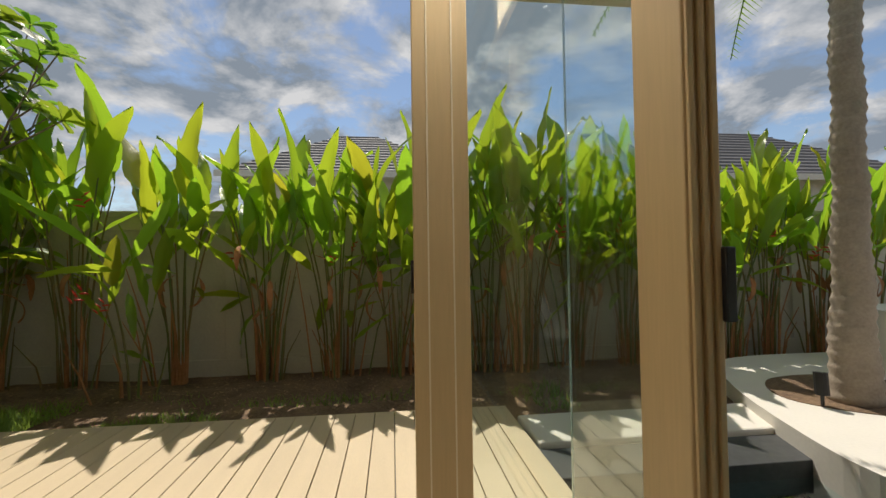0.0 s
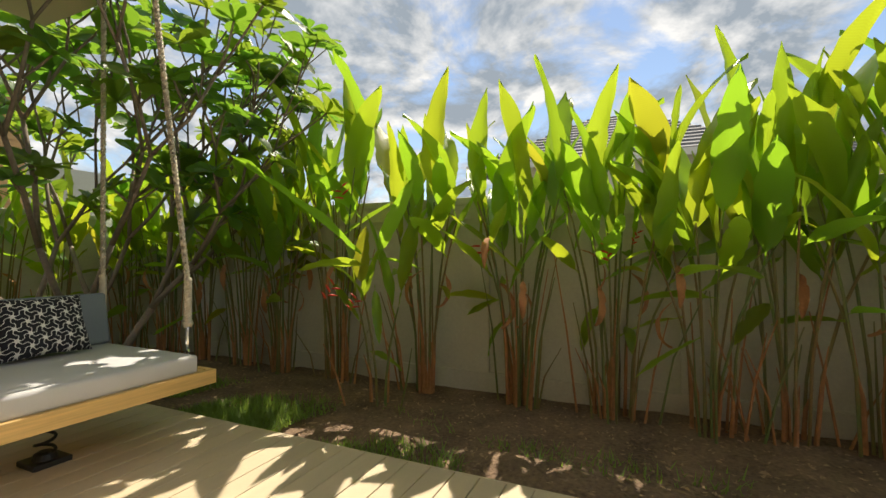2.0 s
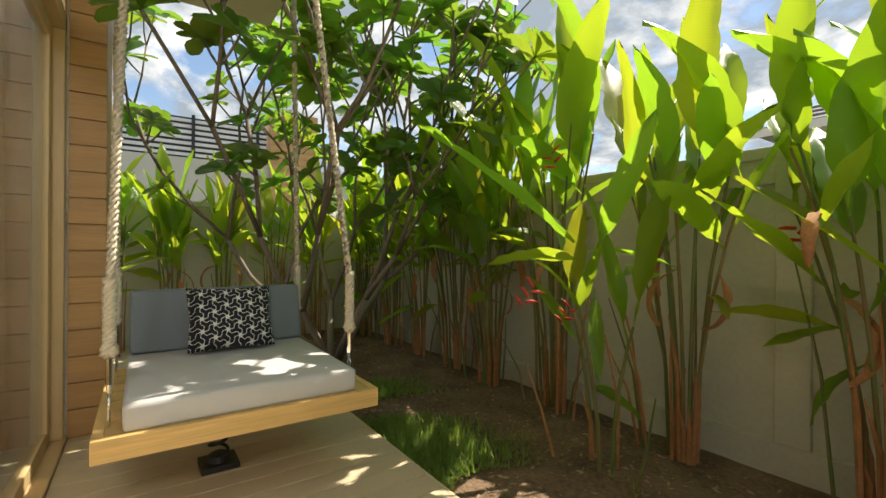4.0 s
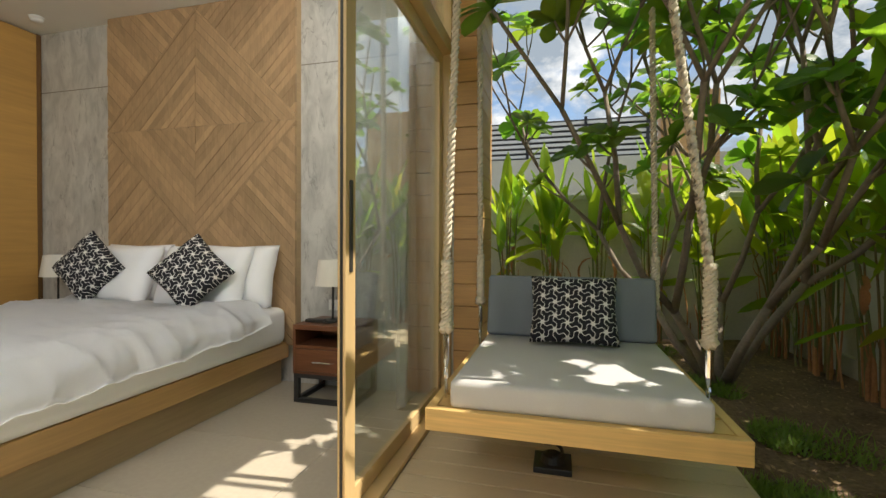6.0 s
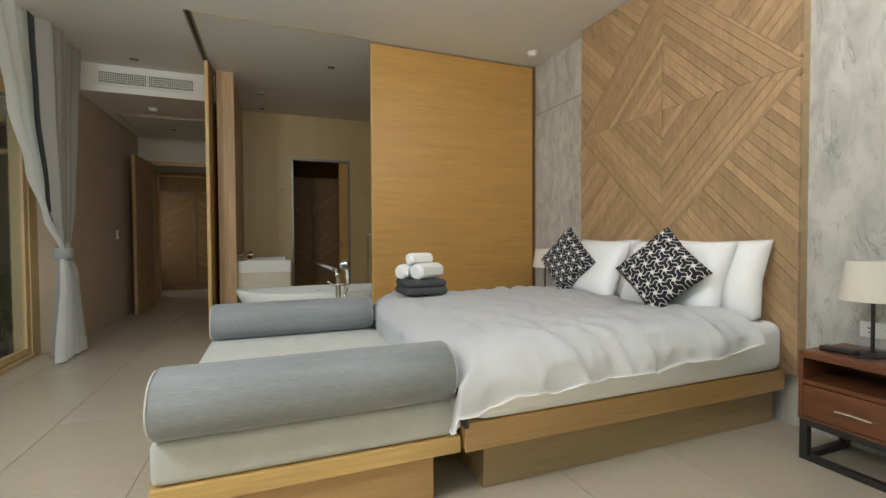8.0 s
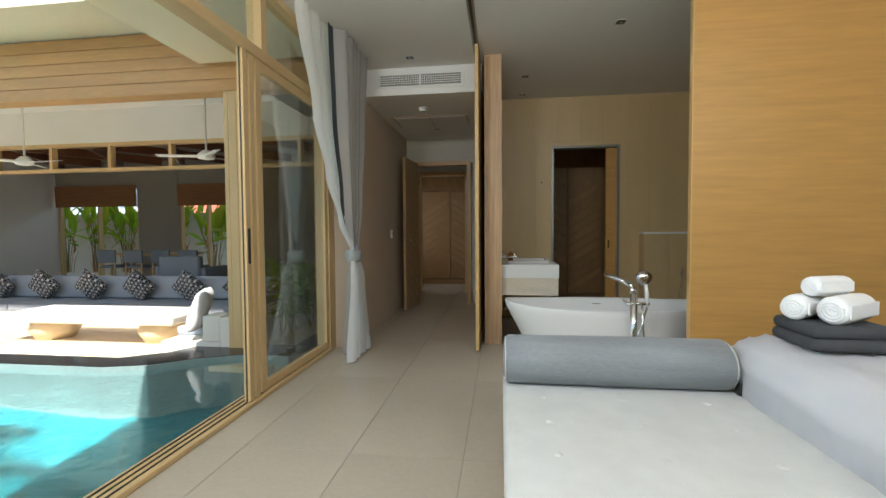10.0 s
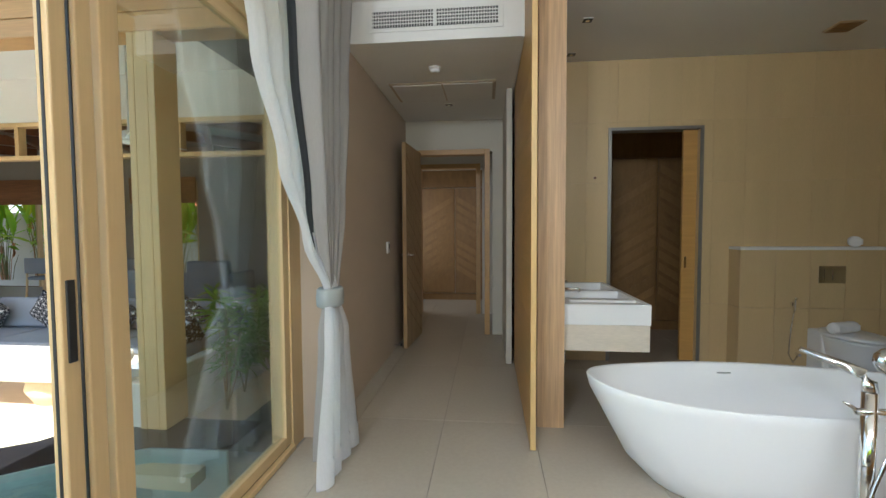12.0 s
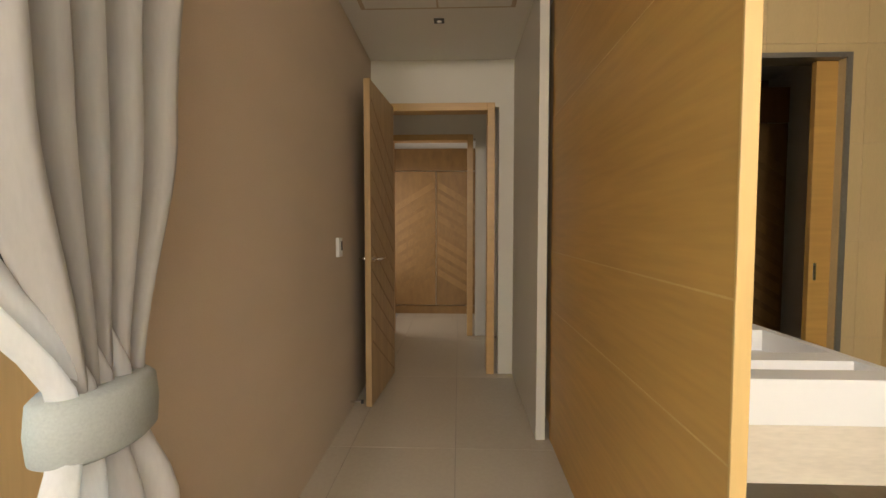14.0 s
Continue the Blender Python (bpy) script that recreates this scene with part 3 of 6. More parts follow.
M_WATER = water_mat()


# ---- glazing ----
def pane(bm, parent, name="glass_pane"):
    g = part(name, bm, M_GLASS, parent)
    g.visible_shadow = False
    return g


w = thing("window_1", (0, 0, 0), "tall wood-framed sliding glass doors open to the garden deck", "window", "", "structure")
part("sill", box(XH, 1.64, 2.27, 2.40, -0.003, 0.028, 0.006), M_FRAMEH, w)
part("transom", box(XH, 1.64, 2.28, 2.39, 2.40, 2.50, 0.006), M_FRAMEH, w)
part("head", box(XH, 1.64, 2.28, 2.39, 2.94, 3.008, 0.004), M_FRAMEH, w)
part("jamb", box(-3.368, -3.31, 2.28, 2.39, 0.03, 2.94, 0.005), M_FRAME, w)
for xx in (-1.90, 0.98):
    part("mullion", box(xx, xx + 0.07, 2.285, 2.385, 2.50, 2.94, 0.004), M_FRAME, w)
pane(box(-3.31, 1.60, 2.33, 2.338, 2.50, 2.94), w)
for k, (a, b, yy) in enumerate(((-3.30, -1.87, 2.315),)):
    leaf = part("door_leaf", box(b - 0.085, b, yy - 0.018, yy + 0.018, 0.03, 2.40, 0.004), M_FRAME, w, "wood-toned sliding door leaf")
    part("stile", box(a, a + 0.075, yy - 0.018, yy + 0.018, 0.03, 2.40, 0.004), M_FRAME, leaf)
    part("rail", box(a + 0.075, b - 0.085, yy - 0.016, yy + 0.016, 0.03, 0.11, 0.004), M_FRAMEH, leaf)
    part("rail", box(a + 0.075, b - 0.085, yy - 0.016, yy + 0.016, 2.32, 2.40, 0.004), M_FRAMEH, leaf)
    if k == 0:
        pane(box(a + 0.075, b - 0.085, yy - 0.004, yy + 0.004, 0.11, 2.32), leaf)
        part("handle", box(b - 0.050, b - 0.028, yy + 0.016, yy + 0.026, 0.98, 1.34, 0.004), M_BLACK, leaf, "black recessed pull")
        part("seal", box(b - 0.004, b + 0.0025, yy - 0.006, yy + 0.006, 0.03, 2.40), M_BLACK, leaf)
# stacked leaves by the corner
for k in range(3):
    yy = 2.285 + 0.045 * k
    st = part("stacked_leaf", box(0.963 + 0.004 * k, 1.185 - 0.004 * k, yy - 0.019, yy + 0.019, 0.03, 2.40, 0.004), M_FRAME, w, "folded door leaf seen edge on")
    for xx in (1.018, 1.118):
        part("groove_strip", box(xx, xx + 0.006, yy - 0.0215, yy - 0.017, 0.03, 2.40), M_CREAM, st)
part("pull", box(0.952, 0.966, 2.275, 2.305, 1.02, 1.15, 0.003), M_BLACK, w, "black door pull")
pane(box(1.185, 1.615, 2.326, 2.336, 0.03, 2.40), w, "corner_pane")
pane(box(1.606, 1.616, 1.70, 2.324, 0.03, 2.40), w, "corner_pane")
part("glass_edge", box(1.613, 1.618, 2.326, 2.338, 0.03, 2.40), surface("green_glass_edge", (0.55, 0.70, 0.66), 0.2, vary=0.05, bump=0), w, "pale polished glass edge")

w2 = thing("window_2", (0, 0, 0), "wood-framed folding glass doors folded open towards the pool", "window", "", "structure")
part("sill", box(1.502, 1.65, -2.47, 2.27, -0.003, 0.03, 0.005), M_FRAMEH, w2)
for xx in (1.535, 1.575, 1.615):
    part("track", box(xx, xx + 0.008, -2.46, 2.26, 0.03, 0.036), M_BLACK, w2)
part("transom", box(1.51, 1.64, -2.47, 2.28, 2.42, 2.50, 0.005), M_FRAMEH, w2)
part("head", box(1.51, 1.64, -2.47, 2.28, 2.95, 3.008, 0.004), M_FRAMEH, w2)
for yy in (-1.36, 0.20, 1.50):
    part("mullion", box(1.52, 1.63, yy, yy + 0.08, 2.50, 2.95, 0.004), M_FRAME, w2)
pane(box(1.572, 1.58, -2.46, 2.27, 2.50, 2.95), w2)
for k, (y0, y1, x0, x1) in enumerate(((-1.075, -1.02, 1.512, 1.556), (-1.165, -1.11, 1.520, 1.564))):
    st = part("folded_leaf", box(x0, x1, y0, y1, 0.036, 2.42, 0.005), M_FRAME, w2, "door leaf folded edge on")
    part("gasket", box(x0 + 0.018, x0 + 0.027, y1, y1 + 0.003, 0.04, 2.42), M_BLACK, st)
part("pull", box(1.506, 1.513, -1.062, -1.035, 0.98, 1.22, 0.003), M_BLACK, w2, "black door pull")
fx = part("fixed_leaf", box(1.528, 1.572, -1.275, -1.20, 0.036, 2.42, 0.005), M_FRAME, w2, "fixed glazed leaf")
part("stile", box(1.53, 1.60, -2.47, -2.40, 0.036, 2.42, 0.005), M_FRAME, fx)
part("rail", box(1.53, 1.57, -2.40, -1.275, 0.036, 0.10, 0.004), M_FRAMEH, fx)
part("rail", box(1.53, 1.57, -2.40, -1.275, 2.35, 2.42, 0.004), M_FRAMEH, fx)
pane(box(1.546, 1.554, -2.40, -1.275, 0.10, 2.35), fx)
cs = part("corner_leaf", box(1.55, 1.64, 1.49, 1.70, 0.036, 2.42, 0.006), M_FRAME, w2, "glazed corner leaf edge")
for k in range(3):
    part("rib", box(1.556 + 0.028 * k, 1.572 + 0.028 * k, 1.478, 1.49, 0.036, 2.42, 0.003), M_FRAME, cs)
part("pull", box(1.622, 1.648, 1.46, 1.478, 1.0, 1.17, 0.004), M_BLACK, cs, "black door pull")

# ---- sliding veneer panels ----
sp = thing("sliding_panel", (0.042, 0, 0), "tall golden veneer panel hung from a ceiling track", "door")
part("leaf", box(-0.008, 0.022, -4.30, -2.565, 0.012, 2.985), M_GOLD, sp)
part("edge", box(-0.010, 0.024, -2.565, -2.556, 0.012, 2.985, 0.002), M_GOLDY, sp, "pale lipped edge")
for zz in (0.80, 1.14, 1.92, 2.30):
    part("groove", box(0.0215, 0.0228, -4.30, -2.566, zz, zz + 0.005), M_GOLDY, sp)
tk = thing("ceiling_track", (0.06, -1.5, CEIL), "grey aluminium sliding track sunk in the ceiling", "track")
part("channel", box(-0.03, 0.03, -2.8, 0.0, -0.006, 0.004), surface("aluminium", (0.35, 0.35, 0.35), 0.4, 0.8, bump=0), tk)
part("slot", box(-0.012, 0.012, -2.8, 0.0, -0.009, -0.0055), M_BLACK, tk)
setting("ceiling_joint", box(-1.50, 0.03, -1.53, -1.522, CEIL - 0.003, CEIL + 0.002), M_GOLDY, "thin pale joint across the bedroom ceiling", "trim")
sp2 = thing("sliding_panel", (-2.43, -1.575, 0), "wide golden veneer panel closing the bathroom side", "door")
part("leaf", box(-0.90, 0.925, -0.022, 0.022, 0.012, 2.995), M_GOLD, sp2)
part("lipping", box(0.925, 0.932, -0.023, 0.023, 0.012, 2.995), M_GOLDY, sp2)
# brown strip coloured for the dark gap between panel and marble wall
part("jamb", box(-0.935, -0.90, -0.03, 0.03, 0.0, 3.0), surface("dark_gap_strip", (0.16, 0.08, 0.025), 0.5, bump=0.02), sp2, "dark brown strip standing for the dark gap beside the panel")

# ---- hall fittings ----
d = thing("door_1", (1.255, -5.47, 0), "oak chevron hallway door standing open", "door", rz=0)
ang = math.atan2(-4.727 + 5.47, 1.268 - 1.215)
ux, uy = math.cos(ang), math.sin(ang)


def along(x0, x1, t, z0, z1):
    """A slab along the open leaf's direction."""
    nx, ny = -uy, ux
    return prism([(x0 * ux - 0.04 + 0 * nx, x0 * uy), (x1 * ux - 0.04, x1 * uy), (x1 * ux - 0.04 + t * nx, x1 * uy + t * ny), (x0 * ux - 0.04 + t * nx, x0 * uy + t * ny)], z0, z1)


leaf = part("leaf", along(0.0, 0.745, 0.042, 0.01, 2.305), surface("hall_door_oak", (0.42, 0.275, 0.135), 0.5, vary=0.2, fine=14, coarse=3, bump=0.05, stretch=(5, 5, 0.4)), d)
for k in range(13):
    b = bmesh.new()
    z0 = 0.05 + 0.17 * k
    nx, ny = -uy, ux
    p = [(0.03, z0), (0.715, z0 + 0.42), (0.715, z0 + 0.432), (0.03, z0 + 0.012)]
    p = [(s, min(z, 2.28)) for s, z in p]
    if p[2][1] - p[1][1] < 0.003:
        continue
    vv = [b.verts.new((s * ux - 0.04 + o * nx, s * uy + o * ny, z)) for o in (0.0425, 0.0445) for s, z in p]
    for f in ((0, 1, 2, 3), (7, 6, 5, 4), (0, 4, 5, 1), (1, 5, 6, 2), (2, 6, 7, 3), (3, 7, 4, 0)):
        b.faces.new([vv[i] for i in f])
    part("chevron_groove", b, M_DARKW, leaf)
for sd in (1, -1):
    def at_leaf(along_leaf, off):
        o = (0.042 + off) if sd > 0 else -off
        return (along_leaf * ux - 0.04 - o * uy, along_leaf * uy + o * ux, 1.06)

    h = part("lever_handle", tube([at_leaf(0.69, 0.0), at_leaf(0.69, 0.045), at_leaf(0.685, 0.052), at_leaf(0.57, 0.052)], [0.009, 0.009, 0.009, 0.007], 10), M_CHROME, d, "chrome lever handle", True)
    part("rose", tube([at_leaf(0.69, 0.0), at_leaf(0.69, 0.008)], 0.025, 18), M_CHROME, h)
f1 = thing("door_frame", (0.79, -5.50, 0), "plain oak frame round the hallway doorway", "door frame")
part("post", box(-0.485, -0.42, -0.13, 0.014, 0, 2.345, 0.003), M_PLAT, f1)
part("post", box(0.42, 0.485, -0.13, 0.014, 0, 2.345, 0.003), M_PLAT, f1)
part("lintel", box(-0.42, 0.42, -0.13, 0.014, 2.28, 2.345, 0.003), M_PLAT, f1)
f2 = thing("door_frame", (0.95, -6.85, 0), "plain oak frame round the inner doorway", "door frame")
part("post", box(-0.50, -0.435, -0.13, 0.014, 0, 2.36, 0.003), M_PLAT, f2)
part("post", box(0.435, 0.50, -0.13, 0.014, 0, 2.36, 0.003), M_PLAT, f2)
part("lintel", box(-0.435, 0.435, -0.13, 0.014, 2.29, 2.36, 0.003), M_PLAT, f2)


def chevron_doors(loc, x0, x1, h, n, label):
    wd = thing("wardrobe", loc, label, "wardrobe")
    wdt = (x1 - x0) / n
    part("plinth", box(x0, x1, -0.02, 0.0, 0, 0.12), M_DARKW, wd)
    for k in range(n):
        a = x0 + k * wdt
        lf = part("door", box(a + 0.004, a + wdt - 0.004, -0.02, 0.018, 0.13, h, 0.003), M_DARKW, wd)
        for q in range(int(h / 0.16)):
            b = bmesh.new()
            z0 = 0.16 + 0.16 * q
            rise = 0.55 * wdt * (1 if k % 2 == 0 else -1)
            p = [(a + 0.03, z0 + max(0, -rise)), (a + wdt - 0.03, z0 + max(0, rise)), (a + wdt - 0.03, z0 + max(0, rise) + 0.10), (a + 0.03, z0 + max(0, -rise) + 0.10)]
            if max(z for _, z in p) > h - 0.02:
                b.free()
                continue
            vv = [b.verts.new((x, yy, z)) for yy in (0.018, 0.023) for x, z in p]
            for f in ((0, 1, 2, 3), (7, 6, 5, 4), (0, 4, 5, 1), (1, 5, 6, 2), (2, 6, 7, 3), (3, 7, 4, 0)):
                b.faces.new([vv[i] for i in f])
            part("plank", b, M_OAKDARK, lf)
    part("top_panel", box(x0, x1, -0.02, 0.018, h + 0.01, h + 0.33), M_DARKW, wd)
    return wd


M_OAKDARK = surface("brown_oak_plank", (0.29, 0.16, 0.055), 0.5, vary=0.18, fine=14, coarse=3, bump=0.05, stretch=(3, 3, 1), each=0.25)
chevron_doors((0.95, -8.17, 0), -0.75, 0.75, 2.1, 2, "oak chevron wardrobe doors at the corridor end")
chevron_doors((-1.3, -5.95, 0), -1.15, 1.15, 2.25, 4, "dark oak chevron wardrobe behind the bathroom door")

ac = thing("air_vent", (0.70, -3.12, 2.865), "white slotted air conditioning grille in the bulkhead", "vent")
part("frame", box(-0.49, 0.49, 0.0, 0.012, -0.085, 0.085, 0.003), M_WHITE, ac)
part("backing", box(-0.455, 0.455, 0.012, 0.0135, -0.058, 0.058), M_BLACK, ac, "dark slot")
for k in range(46):
    part("slat", box(-0.455 + 0.02 * k, -0.455 + 0.02 * k + 0.006, 0.0135, 0.019, -0.058, 0.058), M_WHITE, ac)
for zz in (-0.035, -0.012, 0.012, 0.035):
    part("bar", box(-0.455, 0.455, 0.0135, 0.020, zz - 0.003, zz + 0.003), M_WHITE, ac)
part("divider", box(-0.012, 0.012, 0.0135, 0.022, -0.058, 0.058), M_WHITE, ac)
hat = thing("ceiling_hatch", (0.75, -4.31, LOW), "white two-leaf access hatch in the hall ceiling", "hatch")
part("frame", box(-0.50, 0.50, -0.29, 0.29, -0.010, 0.002, 0.002), M_TAUPE, hat)
for s in (-1, 1):
    part("flap", box(-0.47 if s < 0 else 0.006, -0.006 if s < 0 else 0.47, -0.26, 0.26, -0.018, -0.0095, 0.003), M_WHITE, hat)
for (x, y, z) in ((0.767, -3.66, LOW), (-3.12, -1.22, CEIL)):
    sd = thing("smoke_detector", (x, y, z), "round white smoke detector on the ceiling", "smoke detector", "smoke detectors")
    part("base", lathe([(0.055, -0.012), (0.055, 0.0)], 24), M_WHITE, sd)
    part("cap", lathe([(0.012, -0.042), (0.042, -0.038), (0.048, -0.013)], 24), M_WHITE, sd, "", True)
for (x, y, z) in ((0.75, -4.78, LOW), (0.76, -2.85, CEIL), (-0.468, -3.6, CEIL), (-0.468, -4.3, CEIL), (-1.222, -2.35, CEIL), (-2.91, -3.7, CEIL)):
    dn = thing("downlight", (x, y, z), "small square recessed downlight, switched off", "downlight", "ceiling downlights")
    part("trim", box(-0.039, 0.039, -0.039, 0.039, -0.004, 0.002), M_WHITE, dn)
    part("recess", box(-0.036, 0.036, -0.036, 0.036, -0.0065, -0.0035), M_BLACK, dn, "dark recess")
    part("lamp", lathe([(0.018, -0.009), (0.018, -0.006)], 14), M_CHROME, dn)
sw = thing("key_switch", (1.37, -4.40, 1.16), "white key card switch on the taupe wall", "switch")
part("plate", box(-0.022, 0.0, -0.04, 0.04, -0.06, 0.06, 0.004), M_WHITE, sw)
part("slot", box(-0.025, -0.021, -0.028, -0.006, -0.02, 0.04), M_BLACK, sw)
ds = thing("door_stop", (1.33, -4.69, 0.06), "chrome door stop fixed low on the wall", "door stop")
part("rod", tube([(0.04, 0, 0), (-0.035, 0, 0)], 0.008), M_CHROME, ds)
part("bumper", tube([(-0.035, 0, 0), (-0.05, 0, 0)], 0.014), M_BLACK, ds)

# ---- curtain tied back ----
def drape(prof, folds, amp, seed):
    """A hanging cloth: prof gives height, centre and half width along y, and how far it stands out in x; folds run down it."""
    b = bmesh.new()
    nu, rows = folds * 10, []
    rr = random.Random(seed)
    ph = [rr.uniform(0, 6.28) for _ in range(4)]
    nz = 56
    for q in range(nz + 1):
        z = prof[0][0] + (prof[-1][0] - prof[0][0]) * q / nz
        for (z0, c0, h0, x0), (z1, c1, h1, x1) in zip(prof, prof[1:]):
            if z1 <= z <= z0:
                s = (z - z0) / (z1 - z0)
                s = s * s * (3 - 2 * s)
                mid, hh, xo = c0 + (c1 - c0) * s, h0 + (h1 - h0) * s, x0 + (x1 - x0) * s
        row = []
        for k in range(nu + 1):
            u = k / nu
            a = amp * (0.45 + 0.7 * hh / 0.25)
            w = 2 * math.pi * folds * u + ph[0] + 0.9 * math.sin(5 * u + ph[1]) + 0.25 * math.sin(2.2 * z + ph[3])
            off = a * (math.sin(w) + 0.28 * math.sin(2 * w + ph[2])) + 0.25 * a * math.sin(2 * math.pi * 1.3 * u + ph[2] + z)
            row.append(b.verts.new((xo + off, mid + hh * (2 * u - 1) + 0.3 * a * math.cos(w), z)))
        rows.append(row)
    for a, q in zip(rows, rows[1:]):
        for k in range(nu):
            b.faces.new((a[k], a[k + 1], q[k + 1], q[k]))
    return b


def curtain(name, loc, label, mat, prof, folds, amp, seed, rz=0):
    c = thing(name, loc, label, "curtain", rz=rz)
    part("drape", drape(prof, folds, amp, seed), mat, c, "", True)
    return c


cu = curtain("curtain", (1.25, -2.32, 0), "greige linen curtain gathered by a tieback", M_CURT, [(3.0, -0.13, 0.40, 0.0), (2.2, -0.10, 0.31, 0.0), (1.5, -0.11, 0.21, 0.0), (0.98, -0.11, 0.085, 0.0), (0.75, -0.13, 0.12, 0.03), (0.02, -0.15, 0.19, 0.05)], 5, 0.03, 3)
part("lining", drape([(3.0, 0.30, 0.07, 0.04), (2.2, 0.235, 0.066, 0.04), (1.5, 0.12, 0.045, 0.03), (1.04, -0.03, 0.015, 0.02)], 1, 0.006, 5), M_LINING, cu, "dark grey lining turned out along the curtain's edge", True)
part("tieback", lathe([(0.080, 0.905), (0.091, 0.915), (0.094, 0.96), (0.090, 1.005), (0.080, 1.015)], 36, None, 0, -0.10, 0.80, 1.25), surface("grey_green_linen", (0.36, 0.39, 0.38), 0.9, vary=0.12, fine=200, coarse=8, bump=0.25, dist=0.002), cu, "pale grey fabric tieback", True)
sh = curtain("sheer_curtain", (1.35, -2.32, 0), "white sheer curtain swept into a tieback", M_SHEER, [(3.0, 0.42, 0.36, 0.0), (2.2, 0.25, 0.24, 0.0), (1.7, 0.13, 0.17, -0.02), (1.3, 0.03, 0.10, -0.06), (0.98, -0.08, 0.07, -0.12), (0.75, -0.05, 0.15, -0.16), (0.02, 0.04, 0.27, -0.19)], 4, 0.022, 7)
part("hem", drape([(0.15, 0.031, 0.262, -0.194), (0.022, 0.042, 0.274, -0.198)], 4, 0.022, 7), M_SHEER, sh, "doubled white hem", True)
curtain("sheer_curtain", (-3.17, 2.13, 0), "white sheer curtain drawn beside the garden glass", M_SHEER, [(3.0, 0, 0.13, 0), (1.5, 0, 0.12, 0), (0.02, 0, 0.16, 0)], 6, 0.03, 9, rz=90)

# ---- bed ----
BY = 0.26
bed = thing("bed", (-2.3, BY, 0), "wide oak platform bed with white cotton bedding", "bed")
part("plinth", box(-1.03, 0.88, -0.775, 0.775, 0, 0.205, 0.004), M_BASE, bed)
part("platform", box(-1.03, 0.995, -0.84, 0.84, 0.205, 0.325, 0.005), M_PLAT, bed)
part("mattress", box(-0.98, 0.96, -0.865, 0.865, 0.325, 0.605, 0.06, 4), M_LINEN, bed, "white fitted mattress", True)


def duvet():
    b = bmesh.new()
    nx, ny = 96, 104
    x0, x1, h, zt = -0.62, 0.975, 0.88, 0.665
    drop_x, drop_y = 0.28, 0.18
    rows = []
    for i in range(nx + 1):
        s = (x1 - x0 + drop_x) * i / nx
        row = []
        for j in range(ny + 1):
            t = -(h + drop_y) + 2 * (h + drop_y) * j / ny
            x = x0 + min(s, x1 - x0)
            over_x = max(0.0, s - (x1 - x0))
            y = max(-h, min(h, t))
            over_y = max(0.0, abs(t) - h)
            sg = 1 if t > 0 else -1
            wr = noise.fractal(Vector((x * 2.2, t * 2.6, 1.7)), 1.0, 2.0, 4)
            wr2 = 1.4 * noise.noise(Vector((x * 6.0 + 2.0 * t, t * 2.0, 4.0))) + 0.9 * noise.noise(Vector((x * 13.0 - 6.0 * t, t * 5.0, 8.0)))
            side = min(1.0, max(0.0, (abs(t) - h + 0.55) / 0.55))
            ridge = 1 - abs(noise.noise(Vector((x * 3.4 + 1.2 * t, t * 1.6 - 0.8 * x, 6.0)))) * 2.2
            ridge2 = 1 - abs(noise.noise(Vector((x * 6.5 - 3.0 * t, t * 2.6 + x, 2.0)))) * 2.2
            z = zt + 0.016 * wr + 0.010 * wr2 + side * (0.022 * max(0, ridge) ** 2 + 0.013 * max(0, ridge2) ** 2)
            edge = min(1.0, max(0.0, (abs(t) - h + 0.16) / 0.16)) if over_y == 0 else 1.0
            edx = min(1.0, max(0.0, (s - (x1 - x0) + 0.16) / 0.16)) if over_x == 0 else 1.0
            z -= 0.035 * edge ** 2 + 0.035 * edx ** 2
            low = 0.045 * math.sin(3.1 * x + 1.0) + 0.03 * noise.noise(Vector((x * 4, 0, 0)))
            fall_y, fall_x = over_y * (0.94 + low + 0.22 * (x - 0.3)), over_x
            fold = (0.013 * math.sin(14 * x + 3 * wr) + 0.03 * max(0, ridge) ** 2 + 0.014 * max(0, ridge2) ** 2) * min(1, over_y / 0.12) + 0.012 * math.sin(12 * t + 3 * wr) * min(1, over_x / 0.15)
            z -= max(fall_x, fall_y) * (0.97 if min(over_x, over_y) == 0 else 1.05)
            if s > x1 - x0 - 0.50 and over_x < 0.05:
                z += 0.005 * math.sin(2 * math.pi * s / 0.042)
            xo = x + 0.055 * min(1.0, over_x / 0.08) + (fold if over_x > 0 else 0) + 0.22 * over_x * (1 if over_y > 0.02 else 0.1)
            yo = y + sg * (0.05 * min(1.0, over_y / 0.08) + (fold if over_y > 0 else 0) + 0.10 * over_y)
            row.append(b.verts.new((xo, yo, max(z, 0.352))))
        rows.append(row)
    for a, q in zip(rows, rows[1:]):
        for k in range(ny):
            b.faces.new((a[k], a[k + 1], q[k + 1], q[k]))
    hems = [[v.co.copy() for v in line] for line in ([q[0] for q in rows], [q[-1] for q in rows], rows[-1])]
    bmesh.ops.solidify(b, geom=b.faces[:], thickness=0.02)
    return b, hems


dv = thing("duvet", (-2.3, BY, 0), "rumpled white cotton duvet hanging over the bed edge", "duvet")
cover, hems = duvet()
part("cover", cover, M_LINEN, dv, "", True)
for line in hems:
    part("hem", tube(line[::2], 0.004, 6), M_LINEN, dv, "stitched white hem", True)


